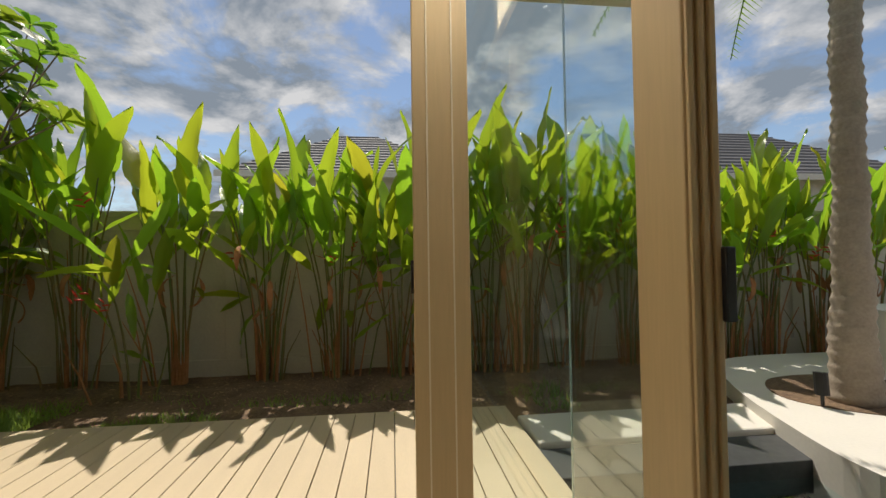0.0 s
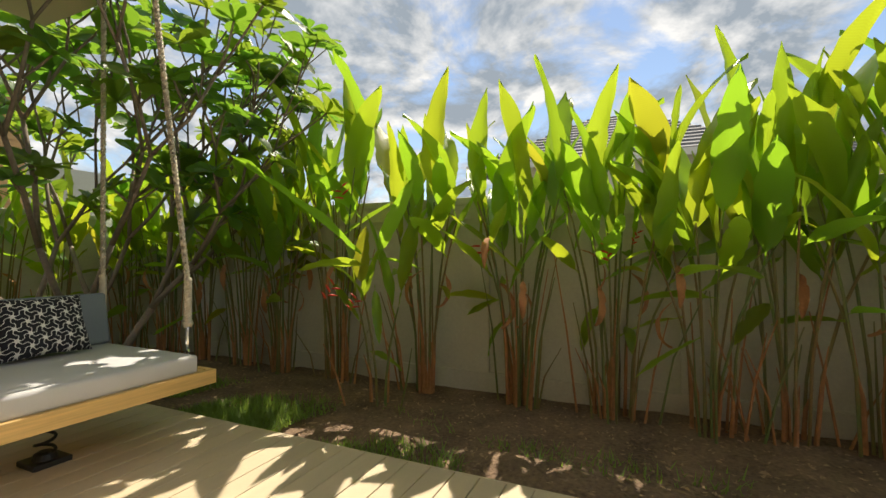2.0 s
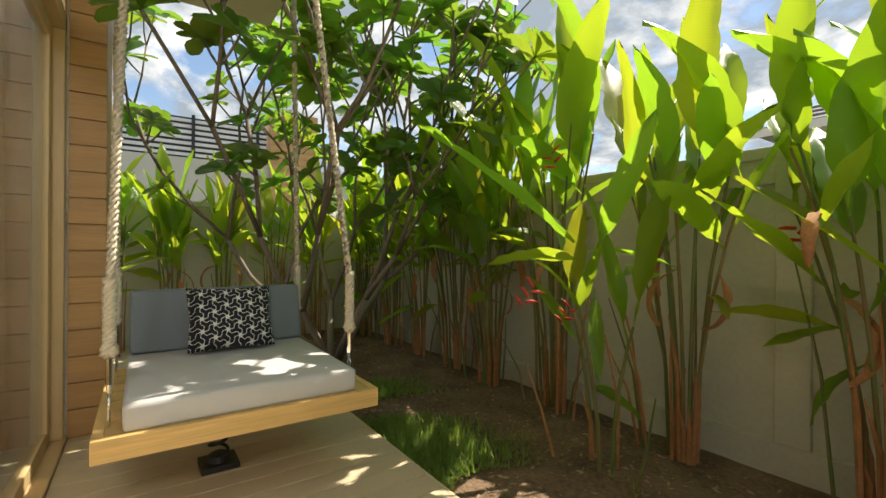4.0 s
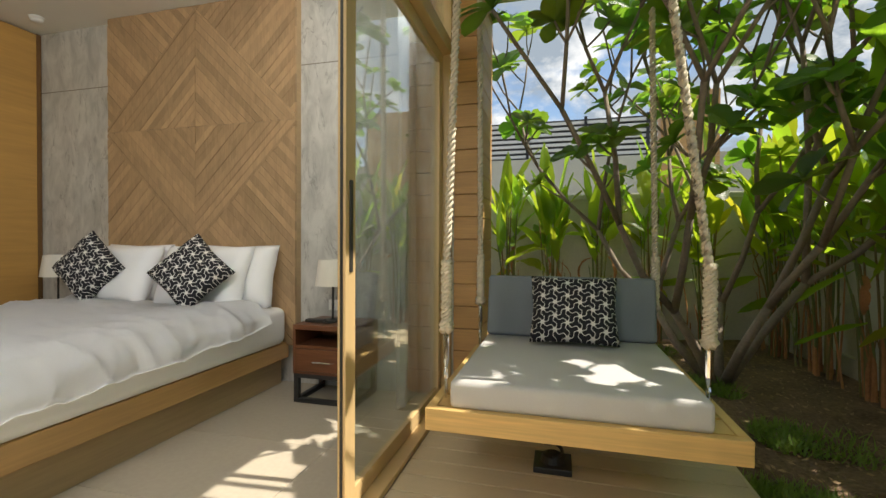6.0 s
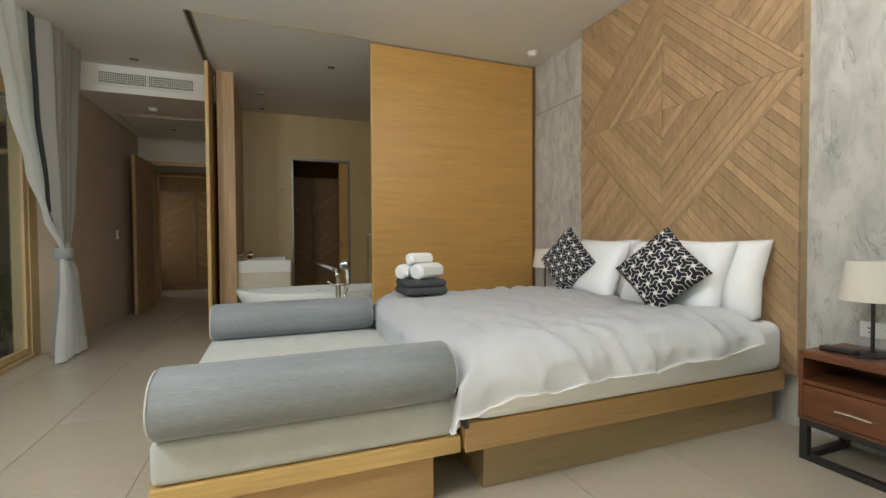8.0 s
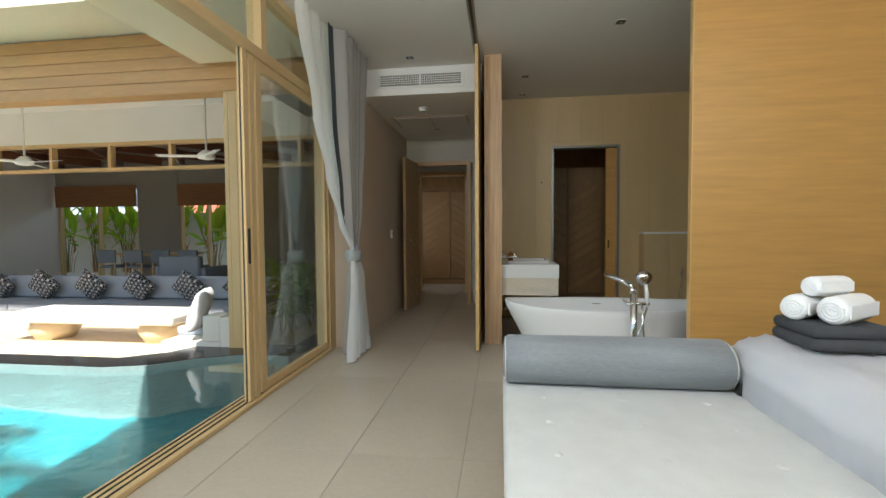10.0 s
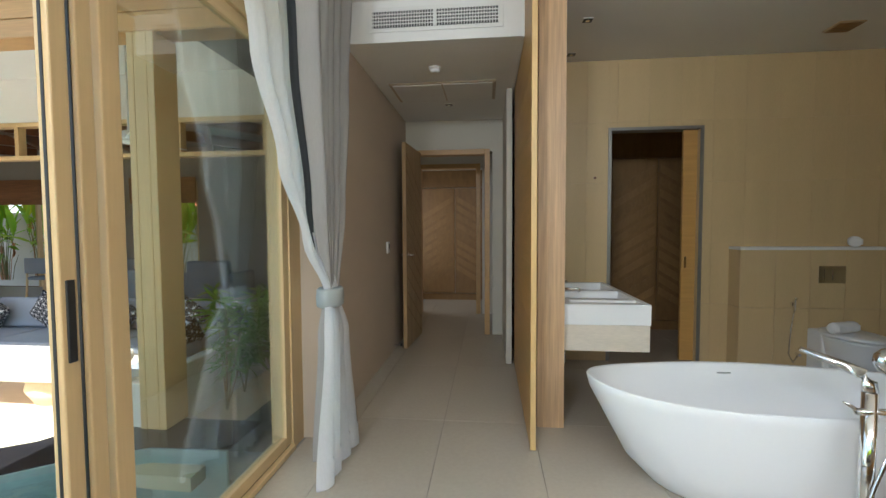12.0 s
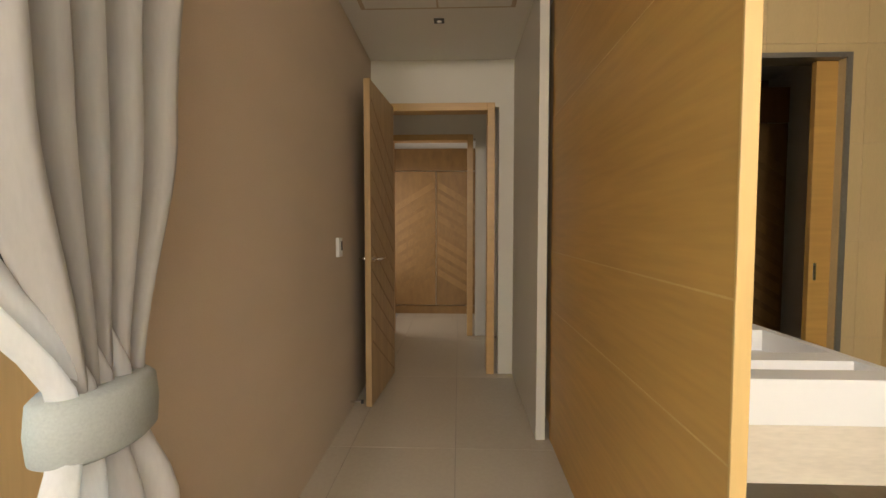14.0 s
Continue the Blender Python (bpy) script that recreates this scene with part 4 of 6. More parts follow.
def cushion_mesh(name, wd, ht, th, mat, puff=0.5, seed=0):
    """A stuffed cushion in its own plane (x across, y up, z thick) with pinched corners."""
    b = bmesh.new()
    n = 18
    sides = []
    for s in (1, -1):
        g = []
        for i in range(n + 1):
            r = []
            for j in range(n + 1):
                u, v = 2 * i / n - 1, 2 * j / n - 1
                pin = 1 - 0.07 * (1 - abs(u)) * abs(v) ** 2
                pin2 = 1 - 0.07 * (1 - abs(v)) * abs(u) ** 2
                bul = max(0.0, (1 - u ** 4) * (1 - v ** 4)) ** puff
                bul *= 1 + 0.12 * noise.noise(Vector((u * 2.5 + seed, v * 2.5, s)))
                r.append(b.verts.new((u * wd / 2 * pin2, v * ht / 2 * pin, s * th / 2 * bul)))
            g.append(r)
        sides.append(g)
        for i in range(n):
            for j in range(n):
                b.faces.new((g[i][j], g[i + 1][j], g[i + 1][j + 1], g[i][j + 1]))
    bmesh.ops.remove_doubles(b, verts=b.verts[:], dist=0.0008)
    return mesh_of(name, b, mat, True)


ME_PILLOW = cushion_mesh("pillow", 0.72, 0.48, 0.20, M_LINEN, 0.45, 1)
ME_MAZE = cushion_mesh("cushion", 0.41, 0.41, 0.16, M_MAZE, 0.5, 5)


def place(name, me, m, label, category, group=""):
    ob = new(name, me)
    ob.matrix_basis = m
    return tagged(ob, label, category, group)


# upright cushions: x across the bed (world y), leaning back
def upright(x, y, z, lean, turn=0, spin=0):
    return Matrix.Translation((x, y, z)) @ Matrix.Rotation(radians(turn), 4, "Z") @ Matrix.Rotation(radians(90), 4, "Z") @ Matrix.Rotation(radians(90 - lean), 4, "X") @ Matrix.Rotation(radians(spin), 4, "Z")


for (yy, xx, ln) in ((-0.22, -3.17, 14), (0.72, -3.17, 14), (-0.20, -3.02, 24), (0.60, -3.02, 22)):
    place("pillow", ME_PILLOW, upright(xx, yy, 0.84, ln, 4 if yy > 0 else -3), "plump white cotton pillow leaning on the headboard", "pillow", "pillows on the bed")
place("cushion", ME_MAZE, upright(-2.86, -0.30, 0.895, 9, 12, 45), "square black and white maze-patterned cushion standing on its corner", "cushion", "patterned cushions")
place("cushion", ME_MAZE, upright(-2.80, 0.70, 0.885, 20, 20, 45), "square black and white maze-patterned cushion standing on its corner", "cushion", "patterned cushions")

# towels on the bed
tw = thing("folded_towel", (-1.60, -0.36, 0.685), "folded charcoal terry towel on the bed", "towel")
part("cloth", box(-0.16, 0.16, -0.15, 0.15, 0, 0.055, 0.024, 4), M_DTOWEL, tw, "", True)
part("upper_fold", box(-0.155, 0.158, -0.148, 0.146, 0.052, 0.108, 0.026, 4), M_DTOWEL, tw, "", True)


def roll(name, loc, ln, r, rz):
    t = thing(name, loc, "rolled white terry towel in a small stack", "towel", "rolled towels", rz=rz)
    n = 14
    xs = [-ln / 2 + ln * k / n for k in range(n + 1)]
    rs = [r * (0.86 if k in (0, n) else 0.97 if k in (1, n - 1) else 1.0 + 0.02 * math.sin(k * 2.1)) for k in range(n + 1)]
    part("roll", tube([(x, 0, r) for x in xs], rs, 24), M_TOWEL, t, "", True)
    for e in (-1, 1):
        pts = [(e * (ln / 2 + 0.001), r * (0.12 + 0.66 * k / 40) * math.cos(0.48 * k), r + r * (0.12 + 0.66 * k / 40) * math.sin(0.48 * k)) for k in range(41)]
        part("end_fold", tube(pts, r * 0.07, 5), M_TOWEL, t, "", True)
    part("flap", box(-ln / 2 + 0.01, ln / 2 - 0.01, r * 0.90, r * 1.02, r * 0.5, r * 1.5, 0.005), M_TOWEL, t)
    return t


roll("rolled_towel", (-1.55, -0.44, 0.79), 0.27, 0.056, 38)
roll("rolled_towel", (-1.64, -0.33, 0.79), 0.27, 0.060, 34)
roll("rolled_towel", (-1.60, -0.39, 0.895), 0.20, 0.044, 20)

# ---- bench at the bed's foot ----
be = thing("foot_bench", (-0.72, 0.2125, 0), "low oak daybed bench with pale grey mattress", "bench")
part("plinth", box(-0.46, 0.40, -0.78, 0.845, 0, 0.205, 0.004), M_PLAT, be)
part("board", box(-0.57, 0.53, -0.8725, 0.8725, 0.205, 0.275, 0.004), M_SWOOD, be)
mt = part("mattress", box(-0.568, 0.53, -0.868, 0.868, 0.276, 0.43, 0.028, 3), M_LGREY, be, "pale grey tufted mattress", True)
for i in range(3):
    for j in range(5):
        part("tuft", lathe([(0.02, 0.0), (0.012, 0.004), (0.002, 0.006)], 10, None, -0.35 + 0.35 * i, -0.5 + 0.26 * j), M_LGREY, mt).location = (0, 0, 0.4293)
for yc in (1.035, -0.505):
    bo = thing("bolster", (-0.72, yc, 0.544), "dark grey wool bolster with pale piping on the bench", "bolster", "bolsters on the bench")
    b = bmesh.new()
    n = 28
    prof = [(-0.535, 0.02), (-0.53, 0.10), (-0.51, 0.134), (-0.2, 0.137), (0.2, 0.136), (0.505, 0.134), (0.525, 0.10), (0.53, 0.02)]
    rings = [[b.verts.new((x, r * math.cos(2 * math.pi * k / n) * 1.04, r * math.sin(2 * math.pi * k / n) * 0.87)) for k in range(n)] for x, r in prof]
    for a, q in zip(rings, rings[1:]):
        for k in range(n):
            b.faces.new((a[k], a[(k + 1) % n], q[(k + 1) % n], q[k]))
    b.faces.new(rings[0])
    b.faces.new(rings[-1][::-1])
    part("roll", b, M_GREY, bo, "", True)
    for x in (-0.522, 0.518):
        part("piping", tube([(x, 0.128 * math.cos(2 * math.pi * k / 28), 0.107 * math.sin(2 * math.pi * k / 28)) for k in range(29)], 0.003, 6), M_LGREY, bo, "pale piping")
    part("strap", box(-0.575, -0.555, 0.06, 0.125, -0.21, -0.13, 0.003), M_BLACK, bo, "black hook pad")
    part("strap", box(-0.56, -0.535, 0.07, 0.11, -0.17, -0.05, 0.003), M_BLACK, bo, "black strap")

# ---- headboard ----
hb = thing("headboard", (XH, BY, 0), "oak plank headboard in a nested diamond pattern", "headboard")
part("panel", box(0.0, 0.055, -0.92, 0.92, 0.30, CEIL - 0.002), M_BASE, hb)


def clip(poly, f):
    out = []
    for i, p in enumerate(poly):
        q = poly[(i + 1) % len(poly)]
        a, b = f(p), f(q)
        if a >= 0:
            out.append(p)
        if a * b < 0:
            s = a / (a - b)
            out.append((p[0] + (q[0] - p[0]) * s, p[1] + (q[1] - p[1]) * s))
    return out


def plank(poly, mat):
    if len(poly) < 3:
        return
    area = abs(sum(poly[i][0] * poly[(i + 1) % len(poly)][1] - poly[(i + 1) % len(poly)][0] * poly[i][1] for i in range(len(poly)))) / 2
    if area < 4e-4:
        return
    b = bmesh.new()
    th = 0.074 + random.uniform(0, 0.006)
    lo, hi = [b.verts.new((0.056, y, z)) for y, z in poly], [b.verts.new((th, y, z)) for y, z in poly]
    n = len(poly)
    for i in range(n):
        b.faces.new((lo[i], lo[(i + 1) % n], hi[(i + 1) % n], hi[i]))
    b.faces.new(lo[::-1])
    b.faces.new(hi)
    part("plank", b, mat, hb)


CZ, WP, RD, GAP = 2.03, 0.0505, 0.96, 0.0013
for sy in (1, -1):
    for sz in (1, -1):
        top = (CEIL - 0.004 - CZ) if sz > 0 else (CZ - 0.31)
        quad = [(0.001, 0.001), (0.919, 0.001), (0.919, top), (0.001, top)]
        k = 0
        while k * WP * 1.414 < RD:
            lo_d, hi_d = k * WP * 1.414, min((k + 1) * WP * 1.414, RD)
            pl = clip(quad, lambda p: p[0] + p[1] - lo_d - GAP)
            pl = clip(pl, lambda p: hi_d - GAP - p[0] - p[1]) if pl else pl
            plank([(sy * y, CZ + sz * z) for y, z in pl], M_OAK_A if sy * sz < 0 else M_OAK_B)
            k += 1
        for k in range(-26, 20):
            t0, t1 = k * WP * 1.414, (k + 1) * WP * 1.414
            pl = clip(quad, lambda p: p[0] + p[1] - RD - GAP)
            pl = clip(pl, lambda p: p[0] - p[1] - t0 - GAP) if pl else pl
            pl = clip(pl, lambda p: t1 - GAP - p[0] + p[1]) if pl else pl
            if pl:
                plank([(sy * y, CZ + sz * z) for y, z in pl], M_OAK_B if sy * sz < 0 else M_OAK_A)

# ---- nightstands and lamps ----
def nightstand(loc):
    n = thing("nightstand", loc, "reddish walnut nightstand with open shelf on black steel legs", "nightstand", "nightstands")
    cb = part("case", box(-0.37, 0.0, 0.0, 0.47, 0.50, 0.535, 0.004), M_RED, n, "walnut case")
    for y0 in (0.0, 0.45):
        part("side_panel", box(-0.37, -0.003, y0, y0 + 0.02, 0.20, 0.50), M_RED, cb)
    part("shelf", box(-0.37, -0.004, 0.02, 0.45, 0.375, 0.395), M_RED, cb)
    part("bottom", box(-0.37, -0.004, 0.02, 0.45, 0.20, 0.215), M_RED, cb)
    part("back", box(-0.37, -0.36, 0.02, 0.45, 0.215, 0.50), M_RED, cb)
    dr = part("drawer", box(-0.02, 0.003, 0.024, 0.446, 0.219, 0.371, 0.003), M_RED, n, "walnut drawer front")
    part("handle", tube([(0.003, 0.16, 0.29), (0.03, 0.17, 0.292), (0.034, 0.235, 0.296), (0.03, 0.30, 0.292), (0.003, 0.31, 0.29)], 0.006), M_CHROME, dr, "curved nickel handle")
    for y0 in (0.005, 0.43):
        for x0 in (-0.365, -0.04):
            part("leg", box(x0, x0 + 0.035, y0, y0 + 0.035, 0, 0.20, 0.002), M_BLACK, n)
        part("runner", box(-0.33, -0.04, y0, y0 + 0.035, 0, 0.03, 0.002), M_BLACK, n)
    part("crossbar", box(-0.04, -0.005, 0.04, 0.43, 0.0, 0.03, 0.002), M_BLACK, n)
    part("crossbar", box(-0.04, -0.005, 0.04, 0.43, 0.17, 0.20, 0.002), M_BLACK, n)
    return n


ns = nightstand((-2.98, 1.365, 0))
copy_thing(ns, pose(-2.98, -1.31, 0))


def lamp(loc):
    t = thing("table_lamp", loc, "slim black table lamp with a cream fabric shade", "lamp", "bedside lamps")
    part("base", lathe([(0.075, 0), (0.075, 0.008), (0.02, 0.014), (0.008, 0.02)], 28), M_BLACK, t)
    part("stem", tube([(0, 0, 0.01), (0, 0, 0.30)], 0.008, 10), M_BLACK, t)
    b = lathe([(0.125, 0.255), (0.10, 0.44), (0.097, 0.44), (0.122, 0.255)], 36)
    part("shade", b, M_SHADE, t)
    part("bulb", lathe([(0.002, 0.30), (0.02, 0.31), (0.028, 0.345), (0.015, 0.38), (0.002, 0.39)], 14), M_WHITE, t, "", True)
    return t


lm = lamp((-3.18, 1.56, 0.535))
copy_thing(lm, pose(-3.18, -1.08, 0.535))
so = thing("wall_socket", (XH, 1.50, 0.62), "white double wall socket on the marble", "socket")
part("plate", box(0, 0.01, -0.075, 0.075, -0.04, 0.04, 0.003), M_WHITE, so)
for k in (-0.035, 0.035):
    part("pin_hole", box(0.0098, 0.0112, k - 0.008, k + 0.008, 0.006, 0.012), M_BLACK, so)
    part("pin_hole", box(0.0098, 0.0112, k - 0.003, k + 0.003, -0.016, -0.008), M_BLACK, so)
ph = thing("telephone_handset", (-3.10, 1.42, 0.535), "black handset with its cord on the nightstand", "telephone")
part("body", box(-0.03, 0.03, -0.02, 0.12, 0.0, 0.022, 0.008), M_BLACK, ph)
part("cord", tube([(0.03, 0.1, 0.008), (0.06, 0.16, 0.006), (0.0, 0.20, 0.006), (-0.06, 0.16, 0.006), (-0.08, 0.10, 0.006)], 0.004, 6), M_BLACK, ph)

# ---- bathroom ----
tub = thing("bathtub", (-1.10, -2.33, 0), "freestanding oval white resin bathtub", "bathtub")
b = bmesh.new()
seg = 56


def ring(z, ax, ay):
    return [b.verts.new((ax * math.cos(2 * math.pi * i / seg), ay * math.sin(2 * math.pi * i / seg), z + (0.035 * math.cos(2 * math.pi * i / seg) ** 4 if z > 0.3 else 0.0))) for i in range(seg)]


prof = [(0.0, 0.52, 0.28), (0.02, 0.55, 0.305), (0.15, 0.68, 0.345), (0.32, 0.79, 0.38), (0.475, 0.872, 0.398), (0.528, 0.885, 0.405), (0.536, 0.88, 0.40), (0.526, 0.86, 0.382), (0.40, 0.79, 0.345), (0.22, 0.68, 0.29), (0.12, 0.56, 0.23), (0.10, 0.3, 0.12)]
rg = [ring(z, ax, ay) for z, ax, ay in prof]
for a, q in zip(rg, rg[1:]):
    for i in range(seg):
        b.faces.new((a[i], a[(i + 1) % seg], q[(i + 1) % seg], q[i]))
b.faces.new(rg[0][::-1])
b.faces.new(rg[-1])
part("shell", b, M_TUB, tub, "", True)
part("overflow", box(-0.04, 0.04, -0.372, -0.366, 0.47, 0.482), M_CHROME, tub, "slim chrome overflow slot")
tp = thing("bath_tap", (-1.195, -1.80, 0), "floor-standing chrome bath mixer with hand shower", "tap")
part("foot", lathe([(0.04, 0), (0.04, 0.015), (0.022, 0.02)], 20), M_CHROME, tp)
part("column", tube([(0, 0, 0.01), (0, 0, 0.70)], 0.026, 20), M_CHROME, tp, "", True)
part("spout", tube([(0, 0, 0.70), (0.002, -0.003, 0.735), (0.022, -0.015, 0.770), (0.07, -0.04, 0.795), (0.20, -0.10, 0.845)], [0.026, 0.026, 0.024, 0.019, 0.010], 16), M_CHROME, tp, "flat tapering chrome spout", True)
part("crossbar", tube([(0.06, 0.012, 0.625), (-0.11, 0.012, 0.625)], 0.014, 14), M_CHROME, tp, "", True)
part("lever", tube([(0.055, 0.012, 0.625), (0.075, 0.015, 0.645), (0.11, 0.02, 0.665)], [0.012, 0.008, 0.004], 10), M_CHROME, tp, "", True)
hs = part("hand_shower", tube([(-0.095, 0.012, 0.61), (-0.093, 0.010, 0.70), (-0.085, 0.005, 0.775)], [0.014, 0.016, 0.012], 12), M_TUB, tp, "white hand shower handle", True)
part("head", lathe([(0.012, 0.765), (0.045, 0.785), (0.062, 0.82), (0.058, 0.85), (0.035, 0.872), (0.004, 0.88)], 24, None, -0.072, 0.0, 1.0, 0.7), M_CHROME, hs, "round chrome shower head", True)
part("hose", tube([(-0.06, 0.012, 0.62), (-0.062, 0.02, 0.45), (-0.085, 0.03, 0.22), (-0.11, 0.04, 0.03), (-0.05, 0.06, 0.012), (0.02, 0.06, 0.02), (0.04, 0.04, 0.16), (0.0, 0.035, 0.32), (-0.05, 0.03, 0.45), (-0.095, 0.012, 0.60)], 0.007, 8), M_CHROME, tp, "chrome flexible hose", True)

va = thing("vanity", (-0.19, -3.02, 0), "white wall-hung vanity with sunken basins over a travertine drawer", "vanity")
part("counter_front", box(-0.60, 0.0, -0.04, 0.0, 0.685, 0.828, 0.003), M_TUB, va)
part("counter_edge", box(-0.60, -0.56, -1.28, -0.04, 0.685, 0.828, 0.003), M_TUB, va)
part("counter_back", box(-0.08, 0.0, -1.28, -0.04, 0.685, 0.828, 0.003), M_TUB, va)
for y0 in (-0.30, -0.76, -1.28):
    part("counter_bar", box(-0.56, -0.08, y0, y0 + (0.10 if y0 > -1.2 else 0.06), 0.70, 0.826), M_TUB, va)
part("counter_bar", box(-0.56, -0.08, -0.10, -0.04, 0.70, 0.826), M_TUB, va)
part("basin_floor", box(-0.56, -0.08, -1.22, -0.06, 0.686, 0.735), M_TUB, va, "shallow white basin floor")
part("drawer", box(-0.595, 0.0, -1.28, -0.005, 0.50, 0.684, 0.003), surface("travertine", (0.66, 0.59, 0.48), 0.5, vary=0.12, fine=20, coarse=3, bump=0.05, stretch=(1, 1, 5)), va, "travertine drawer")
for yy in (-0.25, -0.80):
    fa = part("faucet", tube([(0.0, yy, 0.90), (-0.16, yy, 0.90), (-0.17, yy, 0.88)], 0.011, 10), M_CHROME, va, "chrome wall faucet", True)
    part("lever", tube([(0.0, yy + 0.08, 0.90), (-0.05, yy + 0.08, 0.90)], 0.012, 10), M_CHROME, fa)
part("waste_pipe", tube([(-0.06, -0.25, 0.50), (-0.06, -0.25, 0.33), (-0.02, -0.25, 0.30)], 0.016, 10), M_CHROME, va, "chrome trap", True)
cup = thing("soap_bottle", (-0.30, -3.75, 0.826), "small amber glass soap bottle on the vanity", "bottle")
part("body", lathe([(0.03, 0), (0.032, 0.08), (0.012, 0.10), (0.012, 0.11)], 16), surface("amber", (0.28, 0.09, 0.02), 0.2, bump=0), cup, "", True)
part("pump", tube([(0, 0, 0.11), (0, 0, 0.14), (-0.03, 0, 0.14)], 0.005, 8), M_CHROME, cup)
lw = setting("wall_cistern", box(XH + 0.014, -2.04, -4.498, -4.302, 0, 1.14), M_BGROUT, "half-height tiled cistern wall", "wall")
setting("cistern_shelf", box(XH + 0.014, -2.025, -4.498, -4.288, 1.14, 1.165, 0.003), M_TUB, "white stone shelf on the cistern wall", "shelf")
fp = thing("flush_plate", (-2.82, -4.290, 0.915), "polished chrome dual flush plate", "flush plate")
part("plate", box(-0.115, 0.115, 0, 0.012, -0.08, 0.08, 0.004), M_CHROME, fp)
part("button", box(-0.095, 0.0, 0.012, 0.016, -0.05, 0.05, 0.003), M_CHROME, fp)
part("button", box(0.006, 0.07, 0.012, 0.016, -0.05, 0.05, 0.003), M_CHROME, fp)
bs = thing("bidet_spray", (-2.49, -4.290, 0.60), "chrome bidet hand spray with hose on the tiled wall", "bidet spray")
part("holder", box(-0.02, 0.02, 0, 0.03, 0.02, 0.06, 0.004), M_CHROME, bs)
part("spray", tube([(0, 0.035, -0.02), (0, 0.035, 0.07), (0, 0.06, 0.10)], 0.012, 10), M_CHROME, bs, "", True)
part("hose", tube([(0, 0.035, -0.02), (0.03, 0.04, -0.2), (0.05, 0.05, -0.42), (0.0, 0.04, -0.50), (-0.05, 0.02, -0.44)], 0.006, 8), M_CHROME, bs, "", True)
part("valve", tube([(-0.05, 0, -0.43), (-0.05, 0.05, -0.43)], 0.014, 10), M_CHROME, bs)
to = thing("toilet", (-2.80, -4.288, 0), "white wall-faced toilet with closed lid", "toilet")
part("bowl", lathe([(0.12, 0.0), (0.13, 0.1), (0.17, 0.28), (0.19, 0.38), (0.19, 0.40)], 32, None, 0, 0.29, 1.0, 1.4), M_TUB, to, "", True)
part("lid", lathe([(0.19, 0.405), (0.198, 0.415), (0.196, 0.432), (0.17, 0.44), (0.002, 0.442)], 32, None, 0, 0.29, 1.0, 1.42), M_TUB, to, "", True)
part("back", box(-0.18, 0.18, 0.0, 0.20, 0.0, 0.42, 0.02), M_TUB, to)
roll("rolled_towel", (-2.70, -3.97, 0.442), 0.26, 0.05, 20)
roll("rolled_towel", (-3.08, -4.39, 1.165), 0.12, 0.05, 60)
hk = thing("robe_hook", (-0.737, -4.484, 1.85), "small chrome robe hook on the tiles", "hook")
part("peg", tube([(0, 0, 0), (0, 0.035, 0)], [0.009, 0.012], 10), M_RED, hk)
sd = thing("door_2", (-1.735, -4.56, 0), "golden veneer pocket door left partly open", "door")
part("leaf", box(-0.02, 0.13, -0.02, 0.02, 0.01, 2.33, 0.002), M_GOLD, sd)
part("pull", box(0.085, 0.105, 0.02, 0.024, 0.95, 1.06, 0.003), M_CHROME, sd, "chrome flush pull")
fr = thing("door_frame", (-1.30, -4.50, 0), "thin grey metal frame round the bathroom doorway", "door frame")
M_ALU = surface("grey_metal_trim", (0.27, 0.26, 0.235), 0.4, 0.6, bump=0)
part("post", box(0.40, 0.432, -0.12, 0.022, 0, 2.345), M_ALU, fr)
part("post", box(-0.470, -0.437, -0.01, 0.022, 0, 2.345), M_ALU, fr)
part("lintel", box(-0.437, 0.40, -0.12, 0.022, 2.315, 2.345), M_ALU, fr)
sg = thing("shower_screen", (-2.515, -3.3, 0), "greenish glass shower screen", "screen")
gp = part("glass_sheet", box(-0.83, 0.0, -0.005, 0.005, 0.02, 2.1), glass("green_glass", (0.82, 0.91, 0.86)), sg)
part("polished_edge", box(0.0, 0.004, -0.005, 0.005, 0.02, 2.1), surface("teal_glass_edge", (0.16, 0.36, 0.30), 0.15, vary=0.05, bump=0), sg, "teal polished glass edge")
part("channel", box(-0.83, 0.0, -0.012, 0.012, 0.0, 0.022), M_CHROME, sg, "chrome floor channel")
gp.visible_shadow = False

cv = thing("ceiling_vent", (-2.6, -3.95, CEIL), "small brown slatted vent in the bathroom ceiling", "vent")
part("frame", box(-0.10, 0.10, -0.10, 0.10, -0.012, 0.001, 0.003), M_BASE, cv)
for k in range(6):
    part("slat", box(-0.085, 0.085, -0.083 + 0.03 * k, -0.067 + 0.03 * k, -0.020, -0.011, 0.001), M_DARKW, cv)


# ---- ground, garden walls, deck ----
b = bmesh.new()
NG = 70
gv = {}
for i in range(NG + 1):
    for j in range(26):
        x, y = -6.6 + 14.0 * i / NG, 3.80 + 1.95 * j / 25
        z = -0.075 + 0.035 * noise.fractal(Vector((x * 1.3, y * 1.3, 0)), 1.0, 2.0, 4) + 0.02 * noise.noise(Vector((x * 7, y * 7, 3)))
        gv[i, j] = b.verts.new((x, y, z))
for i in range(NG):
    for j in range(25):
        b.faces.new((gv[i, j], gv[i + 1, j], gv[i + 1, j + 1], gv[i, j + 1]))
setting("garden_bed", b, M_SOIL, "brown bark-strewn garden soil with sparse grass", "soil", True)
setting("ground", prism([(-2000, 5.7), (2000, 5.7), (2000, 2000), (-2000, 2000)], -0.6, -0.4), surface("far_ground", (0.16, 0.17, 0.09), 0.95, vary=0.2, fine=2, coarse=0.1), "green and earthen land stretching to the horizon", "ground")
